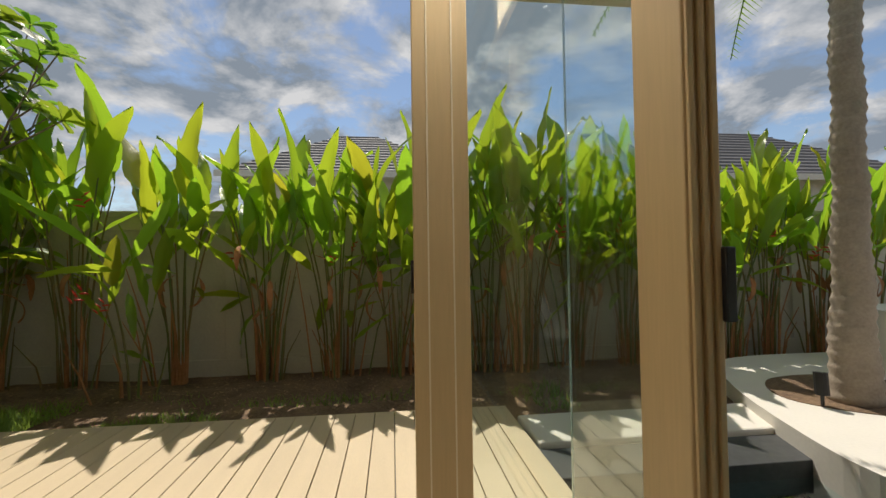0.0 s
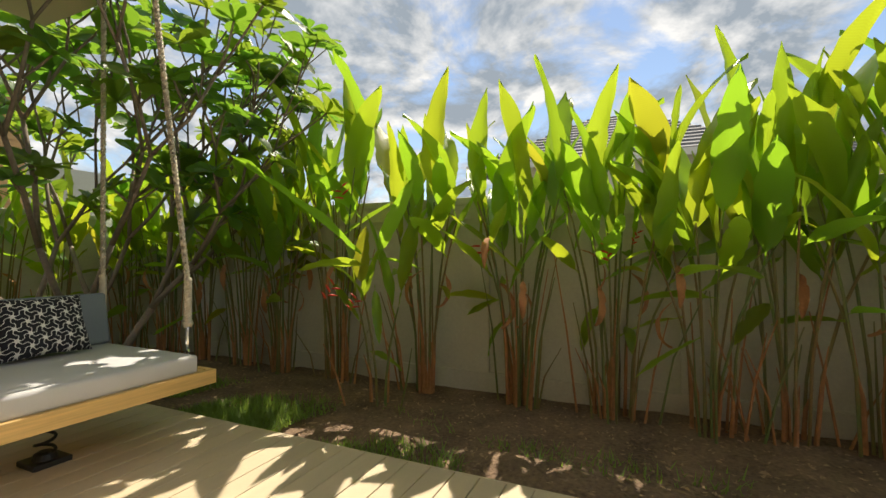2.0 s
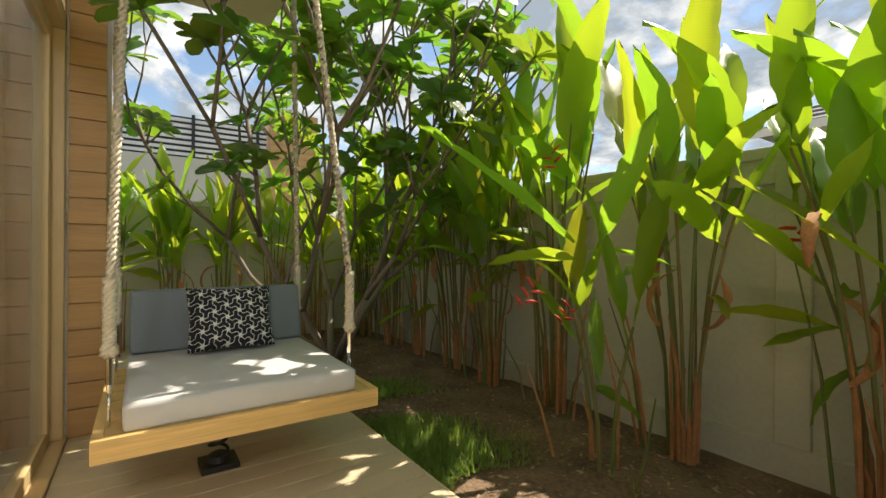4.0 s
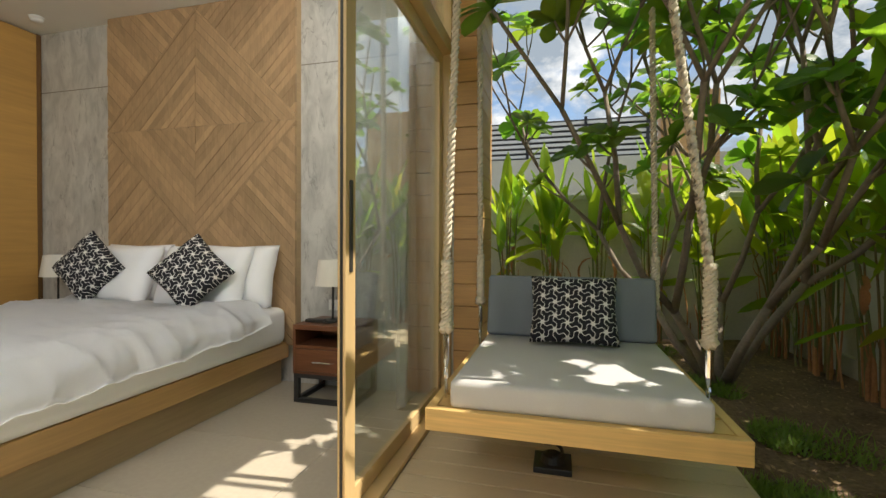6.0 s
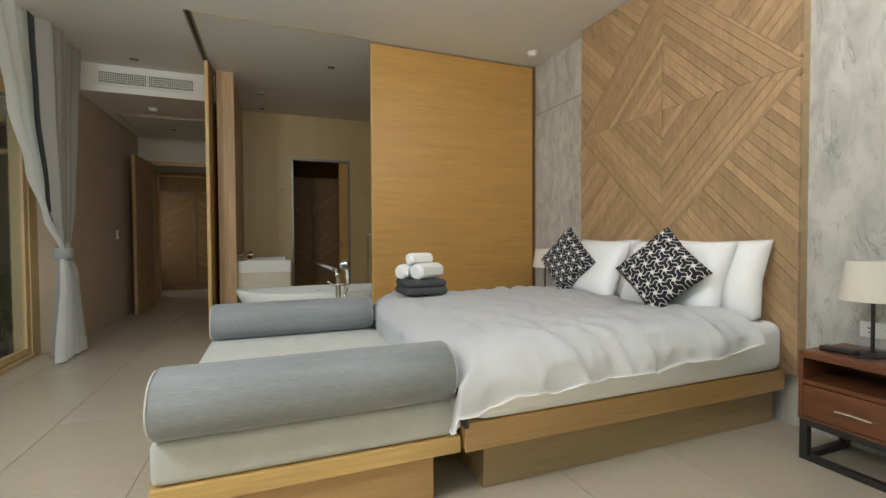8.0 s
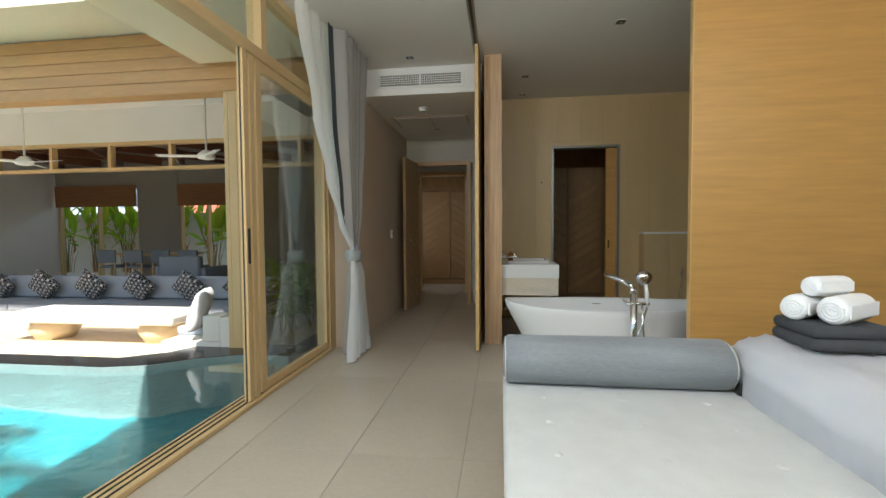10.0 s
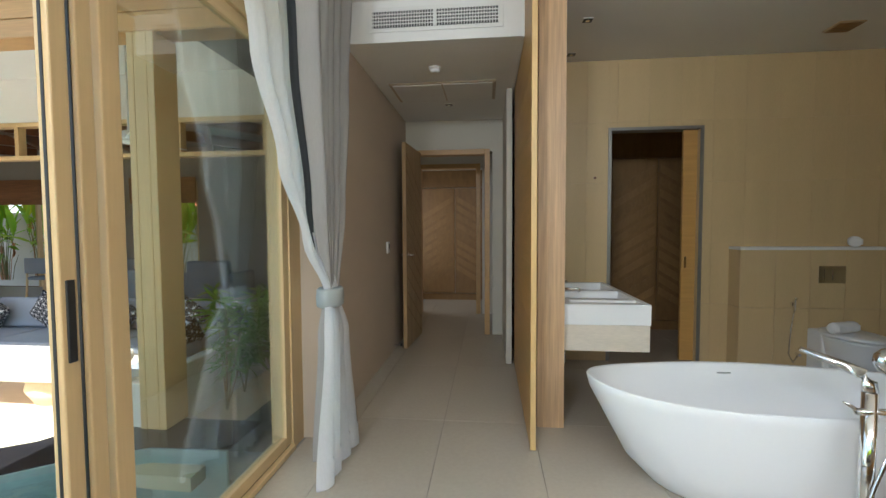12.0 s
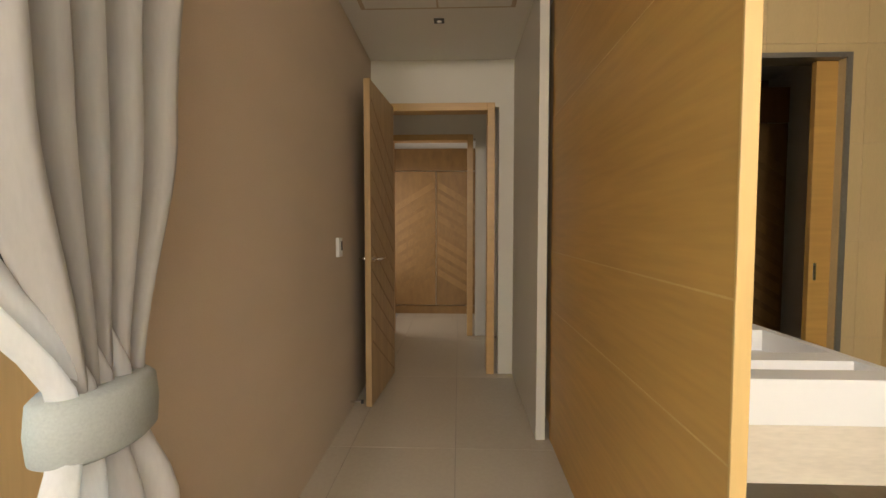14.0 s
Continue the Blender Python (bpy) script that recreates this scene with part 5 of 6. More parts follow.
setting("ground_2", box(-2000, -6.55, -2000, 5.69, -0.6, -0.3), surface("paved_ground", (0.25, 0.24, 0.22), 0.95, vary=0.2, fine=5, coarse=0.5), "paved ground beyond the garden wall", "ground")
setting("ground_3", box(-6.54, 10.5, -2000, -12.0, -0.6, -0.4), M_SOIL, "ground behind the house", "ground")
setting("ground_4", box(10.55, 2000, -2000, 5.69, -0.6, -0.42), M_SOIL, "ground beyond the pool", "ground")
setting("ground_5", box(-6.54, 2.0, -0.2, 3.79, -0.6, -0.21), M_SOIL, "ground under the deck", "ground")
gw = setting("wall_garden", box(-6.5, 9.0, 5.66, 5.82, -0.4, 1.66), M_GWALL, "beige rendered garden wall with recessed panels", "wall")
part("coping", box(-6.5, 9.0, 5.63, 5.85, 1.66, 1.73, 0.008), M_GWALL, gw)
part("plinth", box(-6.3, 9.0, 5.62, 5.66, -0.4, 0.10), M_GWALL, gw)
for x in [-6.1 + 1.72 * k for k in range(9)]:
    part("pilaster", box(x, x + 0.16, 5.625, 5.66, 0.10, 1.66, 0.004), M_GWALL, gw)
    part("rail", box(x + 0.16, x + 1.72, 5.64, 5.66, 1.52, 1.66, 0.004), M_GWALL, gw)
gw2 = setting("wall_garden_back", box(-6.5, -6.34, -1.0, 5.62, -0.4, 1.66), M_GWALL, "beige rendered wall closing the garden's end", "wall")
part("coping", box(-6.53, -6.31, -1.0, 5.62, 1.66, 1.73, 0.008), M_GWALL, gw2)
for y in (2.2, 3.9):
    part("pilaster", box(-6.34, -6.305, y, y + 0.16, -0.2, 1.66, 0.004), M_GWALL, gw2)

deck = setting("deck", box(-6.3, 1.757, 2.402, 3.955, -0.20, -0.032), M_GROUT, "pale composite deck boards beside the garden bed", "deck")

# ---- heliconia along the wall ----
def leaf_mesh(name, wd, mat, curl, seed, tear=0.0):
    """A paddle leaf one metre long: stalk at the origin, growing along +y, folded along its midrib, drooping by curl."""
    b = bmesh.new()
    n, rr = 18, random.Random(seed)
    rows = []
    y, z, a = 0.0, 0.0, 0.0
    stalk = 0.13
    for i in range(n + 1):
        t = i / n
        u = max(0.0, (t - stalk) / (1 - stalk))
        wv = wd / 2 * (math.sin(math.pi * min(1, u ** 0.78)) ** 0.55) * (1 if t < 0.97 else 0.4)
        wv = max(wv, 0.006)
        wl, wr = (wv * (1 - tear * rr.random() * (1 if rr.random() < 0.4 else 0.2)) for _ in range(2))
        lift = 0.34 * wv
        rip = 0.014 * math.sin(8 * t + seed) + 0.006 * math.sin(23 * t + 2 * seed)
        rows.append([b.verts.new(p) for p in ((-wl, y - 0.02 * u, z + lift + rip), (-wl * 0.55, y + 0.01, z + lift * 0.5 + 0.4 * rip), (0, y + 0.012, z - 0.006), (wr * 0.55, y + 0.01, z + lift * 0.5 - 0.4 * rip), (wr, y - 0.02 * u, z + lift - rip))])
        a += curl / n * (0.4 + 1.2 * t)
        y += math.cos(a) / n
        z -= math.sin(a) / n
    for p, q in zip(rows, rows[1:]):
        for k in range(4):
            b.faces.new((p[k], p[k + 1], q[k + 1], q[k]))
    return mesh_of(name, b, mat, True)


LEAVES = [leaf_mesh("leaf", 0.165 + 0.022 * (k % 4), M_LEAF, 0.10 + 0.22 * (k % 4), k, 0.18) for k in range(9)]
LEAVES_Y = [leaf_mesh("leaf", 0.27, M_LEAFY, 0.3, 31, 0.2), leaf_mesh("leaf", 0.25, M_LEAFY, 0.7, 32, 0.25)]
DRYLEAF = leaf_mesh("dry_leaf", 0.16, M_DRY, 2.2, 50, 0.5)
FLOWER = bmesh.new()
for k in range(5):
    s = 1 if k % 2 else -1
    tube([(0, 0, 0.05 * k), (s * 0.06, 0, 0.05 * k + 0.03), (s * 0.13, 0, 0.05 * k + 0.055)], [0.012, 0.016, 0.002], 6, FLOWER)
FLOWER = mesh_of("flower", FLOWER, M_FLOWER, True)


def heliconia(x, y, rnd, n, top, face, spread=0.42):
    """A clump of canes fanning out from a tight foot; each cane ends in a fan of paddle leaves, the topmost upright."""
    h = thing("heliconia", (x, y, -0.08), "tall heliconia clump with paddle leaves on thin canes by the wall", "plant", "heliconia along the wall")
    for k in range(n):
        a, r = 6.283 * (k + rnd.uniform(-0.3, 0.3)) / n, rnd.uniform(0.03, 0.17)
        bx, by = r * math.cos(a), r * math.sin(a) * 0.55
        out = spread * rnd.uniform(0.2, 1.0)
        dx, dy = math.cos(a) * out, math.sin(a) * out * 0.35 + face * rnd.uniform(0, 0.16)
        hs = top * rnd.uniform(0.48, 0.70)
        tip = top * (rnd.uniform(0.80, 0.97) if k % 4 else rnd.uniform(0.97, 1.04))

        def along_cane(s):
            return Vector((bx + dx * s * s, by + dy * s * s, hs * s))

        part("stem", tube([along_cane(s) for s in (0, 0.3, 0.6, 0.85, 1.0)], [0.011, 0.0105, 0.010, 0.008, 0.006], 6), M_STEM, h)
        if rnd.random() < 0.75:
            q = rnd.uniform(0.18, 0.5)
            f = along_cane(q)
            part("dry_sheath", tube([along_cane(0), along_cane(q * 0.6) + Vector((0.006, -0.006, 0)), f + Vector((rnd.uniform(-0.05, 0.05), rnd.uniform(-0.06, 0.02), 0.02))], [0.016, 0.014, 0.003], 6), M_DRY, h)
        fan = rnd.uniform(0, 360)
        for q in range(rnd.choice((2, 3, 3, 4))):
            s = 1.0 - (0, 0.13, 0.26, 0.42)[q] * rnd.uniform(0.7, 1.3)
            p = along_cane(s)
            ln = min(1.15, max(0.5, 1.18 * (tip - hs))) * (1.0, 0.86, 0.7, 0.5)[q] * rnd.uniform(0.88, 1.08)
            up = (rnd.uniform(74, 89), rnd.uniform(58, 80), rnd.uniform(20, 62), rnd.uniform(-45, 30))[q]
            yaw = fan + 180 * (q % 2) + rnd.uniform(-40, 40)
            ob = new("leaf", rnd.choice(LEAVES if rnd.random() < 0.94 else LEAVES_Y))
            ob.parent = h
            ob.matrix_basis = Matrix.Translation(p) @ Euler((radians(up), 0, radians(yaw))).to_matrix().to_4x4() @ Matrix.Rotation(rnd.uniform(-0.8, 0.8), 4, "Y") @ Matrix.Diagonal((ln * rnd.uniform(0.85, 1.15), ln, ln, 1))
        if rnd.random() < 0.25:
            ob = new("dry_leaf", DRYLEAF)
            ob.parent = h
            ob.matrix_basis = Matrix.Translation(along_cane(0.72)) @ Euler((radians(rnd.uniform(-60, 10)), 0, rnd.uniform(0, 6.28))).to_matrix().to_4x4() @ Matrix.Scale(0.42, 4)
        if rnd.random() < 0.09:
            ob = new("flower", FLOWER)
            ob.parent = h
            ob.matrix_basis = Matrix.Translation(along_cane(0.86) + Vector((0, 0.12 * face, 0))) @ Euler((rnd.uniform(-0.5, 0.5), rnd.uniform(-0.5, 0.5), rnd.uniform(0, 3))).to_matrix().to_4x4() @ Matrix.Scale(rnd.uniform(0.45, 0.7), 4)
    for k in range(n):
        a, r = rnd.uniform(0, 6.28), rnd.uniform(0.05, 0.34)
        bx, by, hh = r * math.cos(a), r * math.sin(a) * 0.5, top * rnd.uniform(0.15, 0.5)
        part("cane", tube([(bx, by, 0), (bx * 1.3, by, hh * 0.5), (bx * 1.9 + rnd.uniform(-0.06, 0.06), by + rnd.uniform(-0.1, 0.05), hh)], [0.010, 0.008, 0.004], 5), M_STEM if rnd.random() < 0.45 else M_DRY, h)
    return h


rn = random.Random(11)
for hx, top in ((-5.75, 2.5), (-5.0, 2.6), (-4.3, 2.5), (-3.65, 2.6), (-3.05, 2.75), (-2.3, 3.0), (-1.3, 2.65), (-0.45, 2.8), (0.30, 2.7), (0.95, 2.65), (1.42, 2.8), (1.9, 2.85), (2.35, 3.05), (2.95, 2.6), (3.55, 2.9), (4.15, 2.6), (4.8, 2.55), (5.4, 2.6), (6.1, 2.5), (6.8, 2.6)):
    heliconia(hx, rn.uniform(5.32, 5.46), rn, rn.choice((10, 11, 12)) if hx < -2.5 or -1 < hx < 0.8 or hx > 2 else 9, top, -1)
for hy in (2.5, 3.05, 3.6, 4.2, 4.75):
    heliconia(-5.95 + rn.uniform(-0.1, 0.12), hy, rn, 8, 2.3, 0, 0.34)

hc = heliconia(-1.45, 4.85, random.Random(4), 3, 1.7, -1, 0.3)


def aimed(me, root, tip, roll2=0.0):
    """One leaf of the leaning clump from its root to its tip."""
    a, e = Vector(root), Vector(tip)
    ob = new("leaf", me)
    ob.parent = hc
    d2 = e - a
    q = d2.to_track_quat("Y", "Z").to_matrix().to_4x4()
    ob.matrix_basis = Matrix.Translation(a - Vector((-1.45, 4.85, -0.08))) @ q @ Matrix.Rotation(roll2, 4, "Y") @ Matrix.Scale(d2.length, 4)


aimed(LEAVES_Y[0], (-1.45, 4.66, 1.10), (-1.97, 4.47, 1.12), 0.5)
aimed(LEAVES[0], (-1.55, 4.72, 1.18), (-2.56, 4.37, 2.04), 0.3)
aimed(LEAVES[4], (-1.42, 4.70, 0.95), (-1.28, 4.55, 0.52), 0.2)
aimed(LEAVES[4], (-1.42, 4.72, 1.15), (-0.95, 4.45, 1.72), -0.3)
ob = new("flower", FLOWER)
ob.parent = hc
ob.matrix_basis = Matrix.Translation(Vector((-1.72, 4.48, 0.84)) - Vector((-1.45, 4.85, -0.08))) @ Euler((0.2, 0.5, 1.2)).to_matrix().to_4x4() @ Matrix.Scale(0.6, 4)
# ---- plumeria ----
tree = thing("plumeria_tree", (-4.55, 4.45, -0.08), "spreading plumeria tree with bare grey limbs and leaf rosettes", "tree")
b = bmesh.new()
for k in range(8):
    a = k * 2.4
    ln = 0.20 + 0.03 * (k % 3)
    u = Vector((math.cos(a), math.sin(a), 0.8 - 0.16 * (k % 5)))
    u.normalize()
    s = Vector((-math.sin(a), math.cos(a), 0.5 * math.sin(5 * k))).normalized()
    prev = None
    for i in range(6):
        t = i / 5
        wv = 0.062 * (0.10, 0.42, 0.78, 1.0, 0.93, 0.35)[i]
        c = u * ln * t + Vector((0, 0, -0.05 * t * t * (1 + 0.3 * (k % 3))))
        row = [b.verts.new(c - s * wv + Vector((0, 0, 0.012))), b.verts.new(c), b.verts.new(c + s * wv + Vector((0, 0, 0.012)))]
        if prev:
            b.faces.new((prev[0], prev[1], row[1], row[0]))
            b.faces.new((prev[1], prev[2], row[2], row[1]))
        prev = row
ROSE = mesh_of("leaf_rosette", b, M_PLEAF, True)
b = bmesh.new()
for k in range(7):
    a = k * 2.4
    c = Vector((0.06 * math.cos(a), 0.06 * math.sin(a), 0.05 + 0.02 * (k % 2)))
    ctr = b.verts.new(c)
    vs = [b.verts.new(c + 0.045 * (1 if i % 2 else 0.4) * Vector((math.cos(i * 0.628), math.sin(i * 0.628), 0.25))) for i in range(10)]
    for i in range(10):
        b.faces.new((ctr, vs[i], vs[(i + 1) % 10]))
BLOOM = mesh_of("blossom", b, M_WFLOW)
rt = random.Random(5)
limbs, tips = bmesh.new(), []


def limb(p, dirv, r, level):
    ln = (0.85, 0.84, 0.80, 0.68, 0.52, 0.36)[level] * rt.uniform(0.8, 1.2)
    d2 = (dirv + Vector((rt.uniform(-0.2, 0.2), rt.uniform(-0.2, 0.2), 0.18))).normalized()
    m, e = p + dirv * ln * 0.5, p + dirv * ln * 0.5 + d2 * ln * 0.5
    tube([p, m, e], [r, r * 0.88, r * 0.76], 7 if level < 3 else 5, limbs)
    if level == 5 or (level >= 4 and rt.random() < 0.65) or (level == 3 and rt.random() < 0.06):
        tips.append((e, d2))
        return
    for _ in range(rt.choice((1, 1, 2)) if level >= 2 else 0):
        a = rt.uniform(0, 6.28)
        u2 = (d2 * 0.5 + Vector((math.cos(a), math.sin(a), 0.5))).normalized()
        e2 = m + u2 * rt.uniform(0.12, 0.34)
        tube([m, (m + e2) / 2 + Vector((0, 0, -0.01)), e2], [r * 0.5, 0.009, 0.008], 5, limbs)
        tips.append((e2, u2))
    nb = 3 if level == 1 and rt.random() < 0.2 else 2
    a0 = rt.uniform(0, 6.28)
    for k in range(nb):
        a = a0 + 2 * math.pi * k / nb + rt.uniform(-0.4, 0.4)
        side = Vector((math.cos(a), math.sin(a), 0))
        sp = rt.uniform(0.45, 0.8)
        limb(e, (d2 + side * sp + Vector((0.27, -0.02, 0.36))).normalized(), r * 0.72, level + 1)


for (dx, dy, dz) in ((0.55, 0.1, 0.8), (-0.5, 0.15, 0.85), (0.15, 0.45, 0.9), (0.70, -0.55, 0.95), (-0.35, -0.62, 0.80)):
    limb(Vector((dx * 0.12, dy * 0.12, 0)), Vector((dx, dy, dz)).normalized(), 0.041, 0)
part("trunk", limbs, M_BARK, tree, "forking grey limbs", True)
rt.shuffle(tips)
for e, dv2 in tips:
    q = Vector((0, 0, 1)).rotation_difference((dv2 + Vector((0, 0, 0.5))).normalized()).to_matrix().to_4x4()
    ob = new("leaf_rosette", ROSE)
    ob.parent = tree
    ob.matrix_basis = Matrix.Translation(e) @ q @ Matrix.Rotation(rt.uniform(0, 6.28), 4, "Z") @ Matrix.Scale(rt.uniform(0.8, 1.2), 4)
    if rt.random() < 0.07:
        ob = new("blossom", BLOOM)
        ob.parent = tree
        ob.matrix_basis = Matrix.Translation(e) @ q

# ---- grass, litter ----
b = bmesh.new()
rg2 = random.Random(8)
for k in range(22000):
    x = rg2.uniform(-5.6, 2.4) if k % 2 else rg2.uniform(-5.0, -1.2)
    y = 3.98 + abs(rg2.gauss(0, 0.36))
    dens = noise.noise(Vector((x * 1.1, y * 1.6, 9)))
    if y > 4.9 or dens < (0.04 if x > -2.6 else 0.0) or (x > -2.6 and rg2.random() < 0.35):
        continue
    a, hgt, ln = rg2.uniform(0, 6.28), rg2.uniform(0.02, 0.10) * (0.6 + max(0.0, dens)), rg2.uniform(0.01, 0.09)
    c, s = math.cos(a), math.sin(a)
    w0 = 0.006
    b.faces.new([b.verts.new(p) for p in ((x - s * w0, y + c * w0, -0.08), (x + s * w0, y - c * w0, -0.08), (x + c * ln, y + s * ln, -0.06 + hgt))])
tagged(part("grass", b, M_GRASS), "sparse green grass tufts along the deck edge", "grass", "", "stuff")
b = bmesh.new()
for k in range(2600):
    x, y = rg2.uniform(-5.8, 4.5), rg2.uniform(3.95, 5.5)
    a, r = rg2.uniform(0, 6.28), rg2.uniform(0.008, 0.026)
    z = -0.062 + 0.035 * noise.fractal(Vector((x * 1.3, y * 1.3, 0)), 1.0, 2.0, 4) + 0.02 * noise.noise(Vector((x * 7, y * 7, 3)))
    c, s = math.cos(a) * r, math.sin(a) * r
    b.faces.new([b.verts.new(p) for p in ((x - c, y - s, z), (x + s * 0.4, y - c * 0.4, z + rg2.uniform(0, 0.01)), (x + c, y + s, z + rg2.uniform(0, 0.012)), (x - s * 0.4, y + c * 0.4, z))])
tagged(part("leaf_litter", b, surface("litter", (0.36, 0.24, 0.14), 0.9, vary=0.35, fine=6, coarse=3, bump=0)), "brown leaf litter and bark chips on the soil", "leaf litter", "", "stuff")

# ---- swing bed ----
sb = thing("swing_bed", (-2.02, 2.605, 0), "pine swing bed hung on thick cotton ropes over the deck", "swing bed")
part("front_rail", box(-0.04, 0.0, 0.0, 1.157, 0.345, 0.435, 0.004), M_SWOOD, sb)
part("back_rail", box(-1.16, -1.12, 0.0, 1.157, 0.345, 0.435, 0.004), M_SWOOD, sb)
for y0 in (0.0, 1.117):
    part("side_rail", box(-1.12, -0.04, y0, y0 + 0.04, 0.345, 0.435, 0.004), M_SWOOD, sb)
for k in range(7):
    part("slat", box(-1.12 + 0.155 * k, -1.12 + 0.155 * k + 0.13, 0.04, 1.117, 0.40, 0.43), M_SWOOD, sb)
part("mattress", box(-1.05, -0.025, 0.095, 1.05, 0.431, 0.545, 0.022, 3), M_MATT, sb, "pale grey canvas mattress", True)
b = box(-0.06, 0.06, 0.10, 1.045, 0.0, 0.36, 0.022, 3)
bmesh.ops.transform(b, matrix=Matrix.Translation((-0.99, 0, 0.54)) @ Matrix.Rotation(radians(-12), 4, "Y"), verts=b.verts[:])
part("backrest", b, M_BLUEG, sb, "slate grey canvas backrest", True)
for (x, y, xt, yt) in ((-0.15, 0.05, -0.15, 0.12), (-0.15, 1.06, -0.15, 0.78), (-1.06, 0.04, -1.0, 0.03), (-1.06, 1.05, -0.99, 0.99)):
    n = 120
    rp = bmesh.new()
    for st in range(3):
        pts = []
        for k in range(n + 1):
            t = k / n
            a = 2 * math.pi * (t * 26 + st / 3)
            rr = 0.010
            pts.append((x + (xt - x) * t + rr * math.cos(a), y + (yt - y) * t + rr * math.sin(a), 0.98 + (3.045 - 0.98) * t))
        tube(pts, 0.011, 5, rp)
    ro = part("rope", rp, M_ROPE, sb, "thick twisted cream cotton rope", True)
    kn = bmesh.new()
    for st in range(4):
        pts = [(x + 0.016 * math.cos(2 * math.pi * (k / 24 * 4 + st / 4)), y + 0.016 * math.sin(2 * math.pi * (k / 24 * 4 + st / 4)), 0.72 + 0.30 * k / 24) for k in range(25)]
        tube(pts, [0.012 if k > 2 else 0.02 for k in range(25)], 5, kn)
    part("splice", kn, M_ROPE, ro, "", True)
    part("turnbuckle", tube([(x, y, 0.73), (x, y, 0.70), (x, y, 0.60), (x, y, 0.56)], [0.007, 0.012, 0.012, 0.006], 8), M_CHROME, sb, "steel turnbuckle")
    part("shackle", tube([(x + 0.018 * math.cos(t * 0.5236), y, 0.535 + 0.03 * math.sin(t * 0.5236)) for t in range(13)], 0.005, 6), M_CHROME, sb, "steel shackle")
    part("eye_bolt", tube([(x, y, 0.52), (x, y, 0.40)], 0.006, 8), M_CHROME, sb)
place("cushion", cushion_mesh("cushion", 0.46, 0.38, 0.16, M_MAZE, 0.5, 8), Matrix.Translation((-2.84, 3.20, 0.735)) @ Matrix.Rotation(radians(90), 4, "Z") @ Matrix.Rotation(radians(66), 4, "X"), "square black and white maze-patterned cushion leaning on the swing backrest", "cushion", "patterned cushions")
spg = thing("spring_base", (-2.56, 3.10, 0), "black coil spring anchor plate on the deck under the swing", "spring")
part("plate", box(-0.09, 0.09, -0.09, 0.09, 0.0, 0.03, 0.004), M_BLACK, spg)
part("hub", lathe([(0.06, 0.03), (0.05, 0.06), (0.03, 0.07)], 18), M_BLACK, spg)
part("coil", tube([(0.045 * math.cos(k * 0.5), 0.045 * math.sin(k * 0.5), 0.06 + 0.0058 * k) for k in range(50)], 0.009, 6), M_BLACK, spg, "", True)

# ---- pool, planter, palm ----
setting("pool_floor", box(1.60, 10.5, -2.9, 3.0, -1.65, -1.50), M_POOL, "turquoise mosaic pool floor", "pool")
setting("pool_wall", box(1.655, 1.72, -2.9, 3.1, -1.5, -0.035), M_POOLE, "pale tiled pool wall below the bedroom sill", "pool")
setting("pool_wall_2", box(1.72, 10.5, 3.0, 3.1, -1.5, -0.10), M_POOLE, "tiled pool wall on the garden side", "pool")
setting("pool_wall_3", box(10.4, 10.6, -2.9, 3.1, -1.5, 0.0), M_POOLE, "tiled pool end wall", "pool")
setting("pool_bench", box(1.72, 2.6, 1.6, 3.0, -1.5, -0.42), M_SLATE, "submerged slate pool step", "pool")
wt = setting("water", box(1.72, 10.4, -2.9, 3.0, -1.495, -0.16), M_WATER, "clear turquoise pool water with soft ripples", "water")
wt.visible_shadow = False
setting("pool_ledge", box(1.77, 3.45, 2.92, 3.30, -0.4, -0.06, 0.006), M_SLATE, "dark slate ledge at the pool corner", "pavement")
setting("pavement", box(1.80, 10.5, 3.302, 3.82, -0.3, -0.02, 0.02), M_PLAST, "pale rendered paving behind the pool", "pavement")
setting("planter", prism(spline([(3.78, 4.1), (3.42, 3.2), (3.27, 2.4), (3.6, 1.6), (5.0, 1.2), (7.5, 1.5), (8.0, 4.7), (5.6, 5.0), (4.3, 4.85)]), -0.5, 0.06), M_PLAST, "smooth white curved planter wall round the palm", "planter")
setting("planter_soil", prism(spline([(3.85, 3.6), (4.25, 3.15), (4.95, 3.2), (5.2, 3.7), (4.8, 4.15), (4.15, 4.1)]), 0.0, 0.066), M_SOIL, "dark soil in the round palm opening", "soil")
setting("planter_seat", prism(spline([(5.5, 4.6), (5.6, 3.8), (6.4, 3.2), (7.2, 3.3), (7.4, 4.4), (6.4, 4.7)]), 0.06, 0.62), M_PLAST, "white curved garden seat", "seat")
pl = thing("coconut_palm", (4.28, 3.48, 0.05), "leaning ringed palm trunk with drooping fronds", "tree")
pr = []
for k in range(46):
    t = k / 45
    r = 0.06 * (1 - t) ** 5 + 0.102 - 0.015 * t
    pr += [(r, 4.6 * t), (r + 0.012, 4.6 * t + 0.045), (r + 0.004, 4.6 * t + 0.07)]
b = lathe(pr, 20)
for v in b.verts:
    v.co.x += 0.10 * (v.co.z / 4.6) + 0.012 * math.sin(v.co.z * 9)
    v.co.y += 0.05 * (v.co.z / 4.6) ** 2
part("trunk", b, M_PALM, pl, "ringed grey trunk", True)
for k in range(12):
    a = k * 0.5236 + 0.2
    fb = bmesh.new()
    pts = [Vector((0.10 + math.cos(a) * 2.0 * t, 0.05 + math.sin(a) * 2.0 * t, 4.6 + 0.9 * t - 2.0 * t * t)) for t in [i / 9 for i in range(10)]]
    tube(pts, [0.02 * (1 - 0.08 * i) for i in range(10)], 5, fb)
    s = Vector((-math.sin(a), math.cos(a), 0))
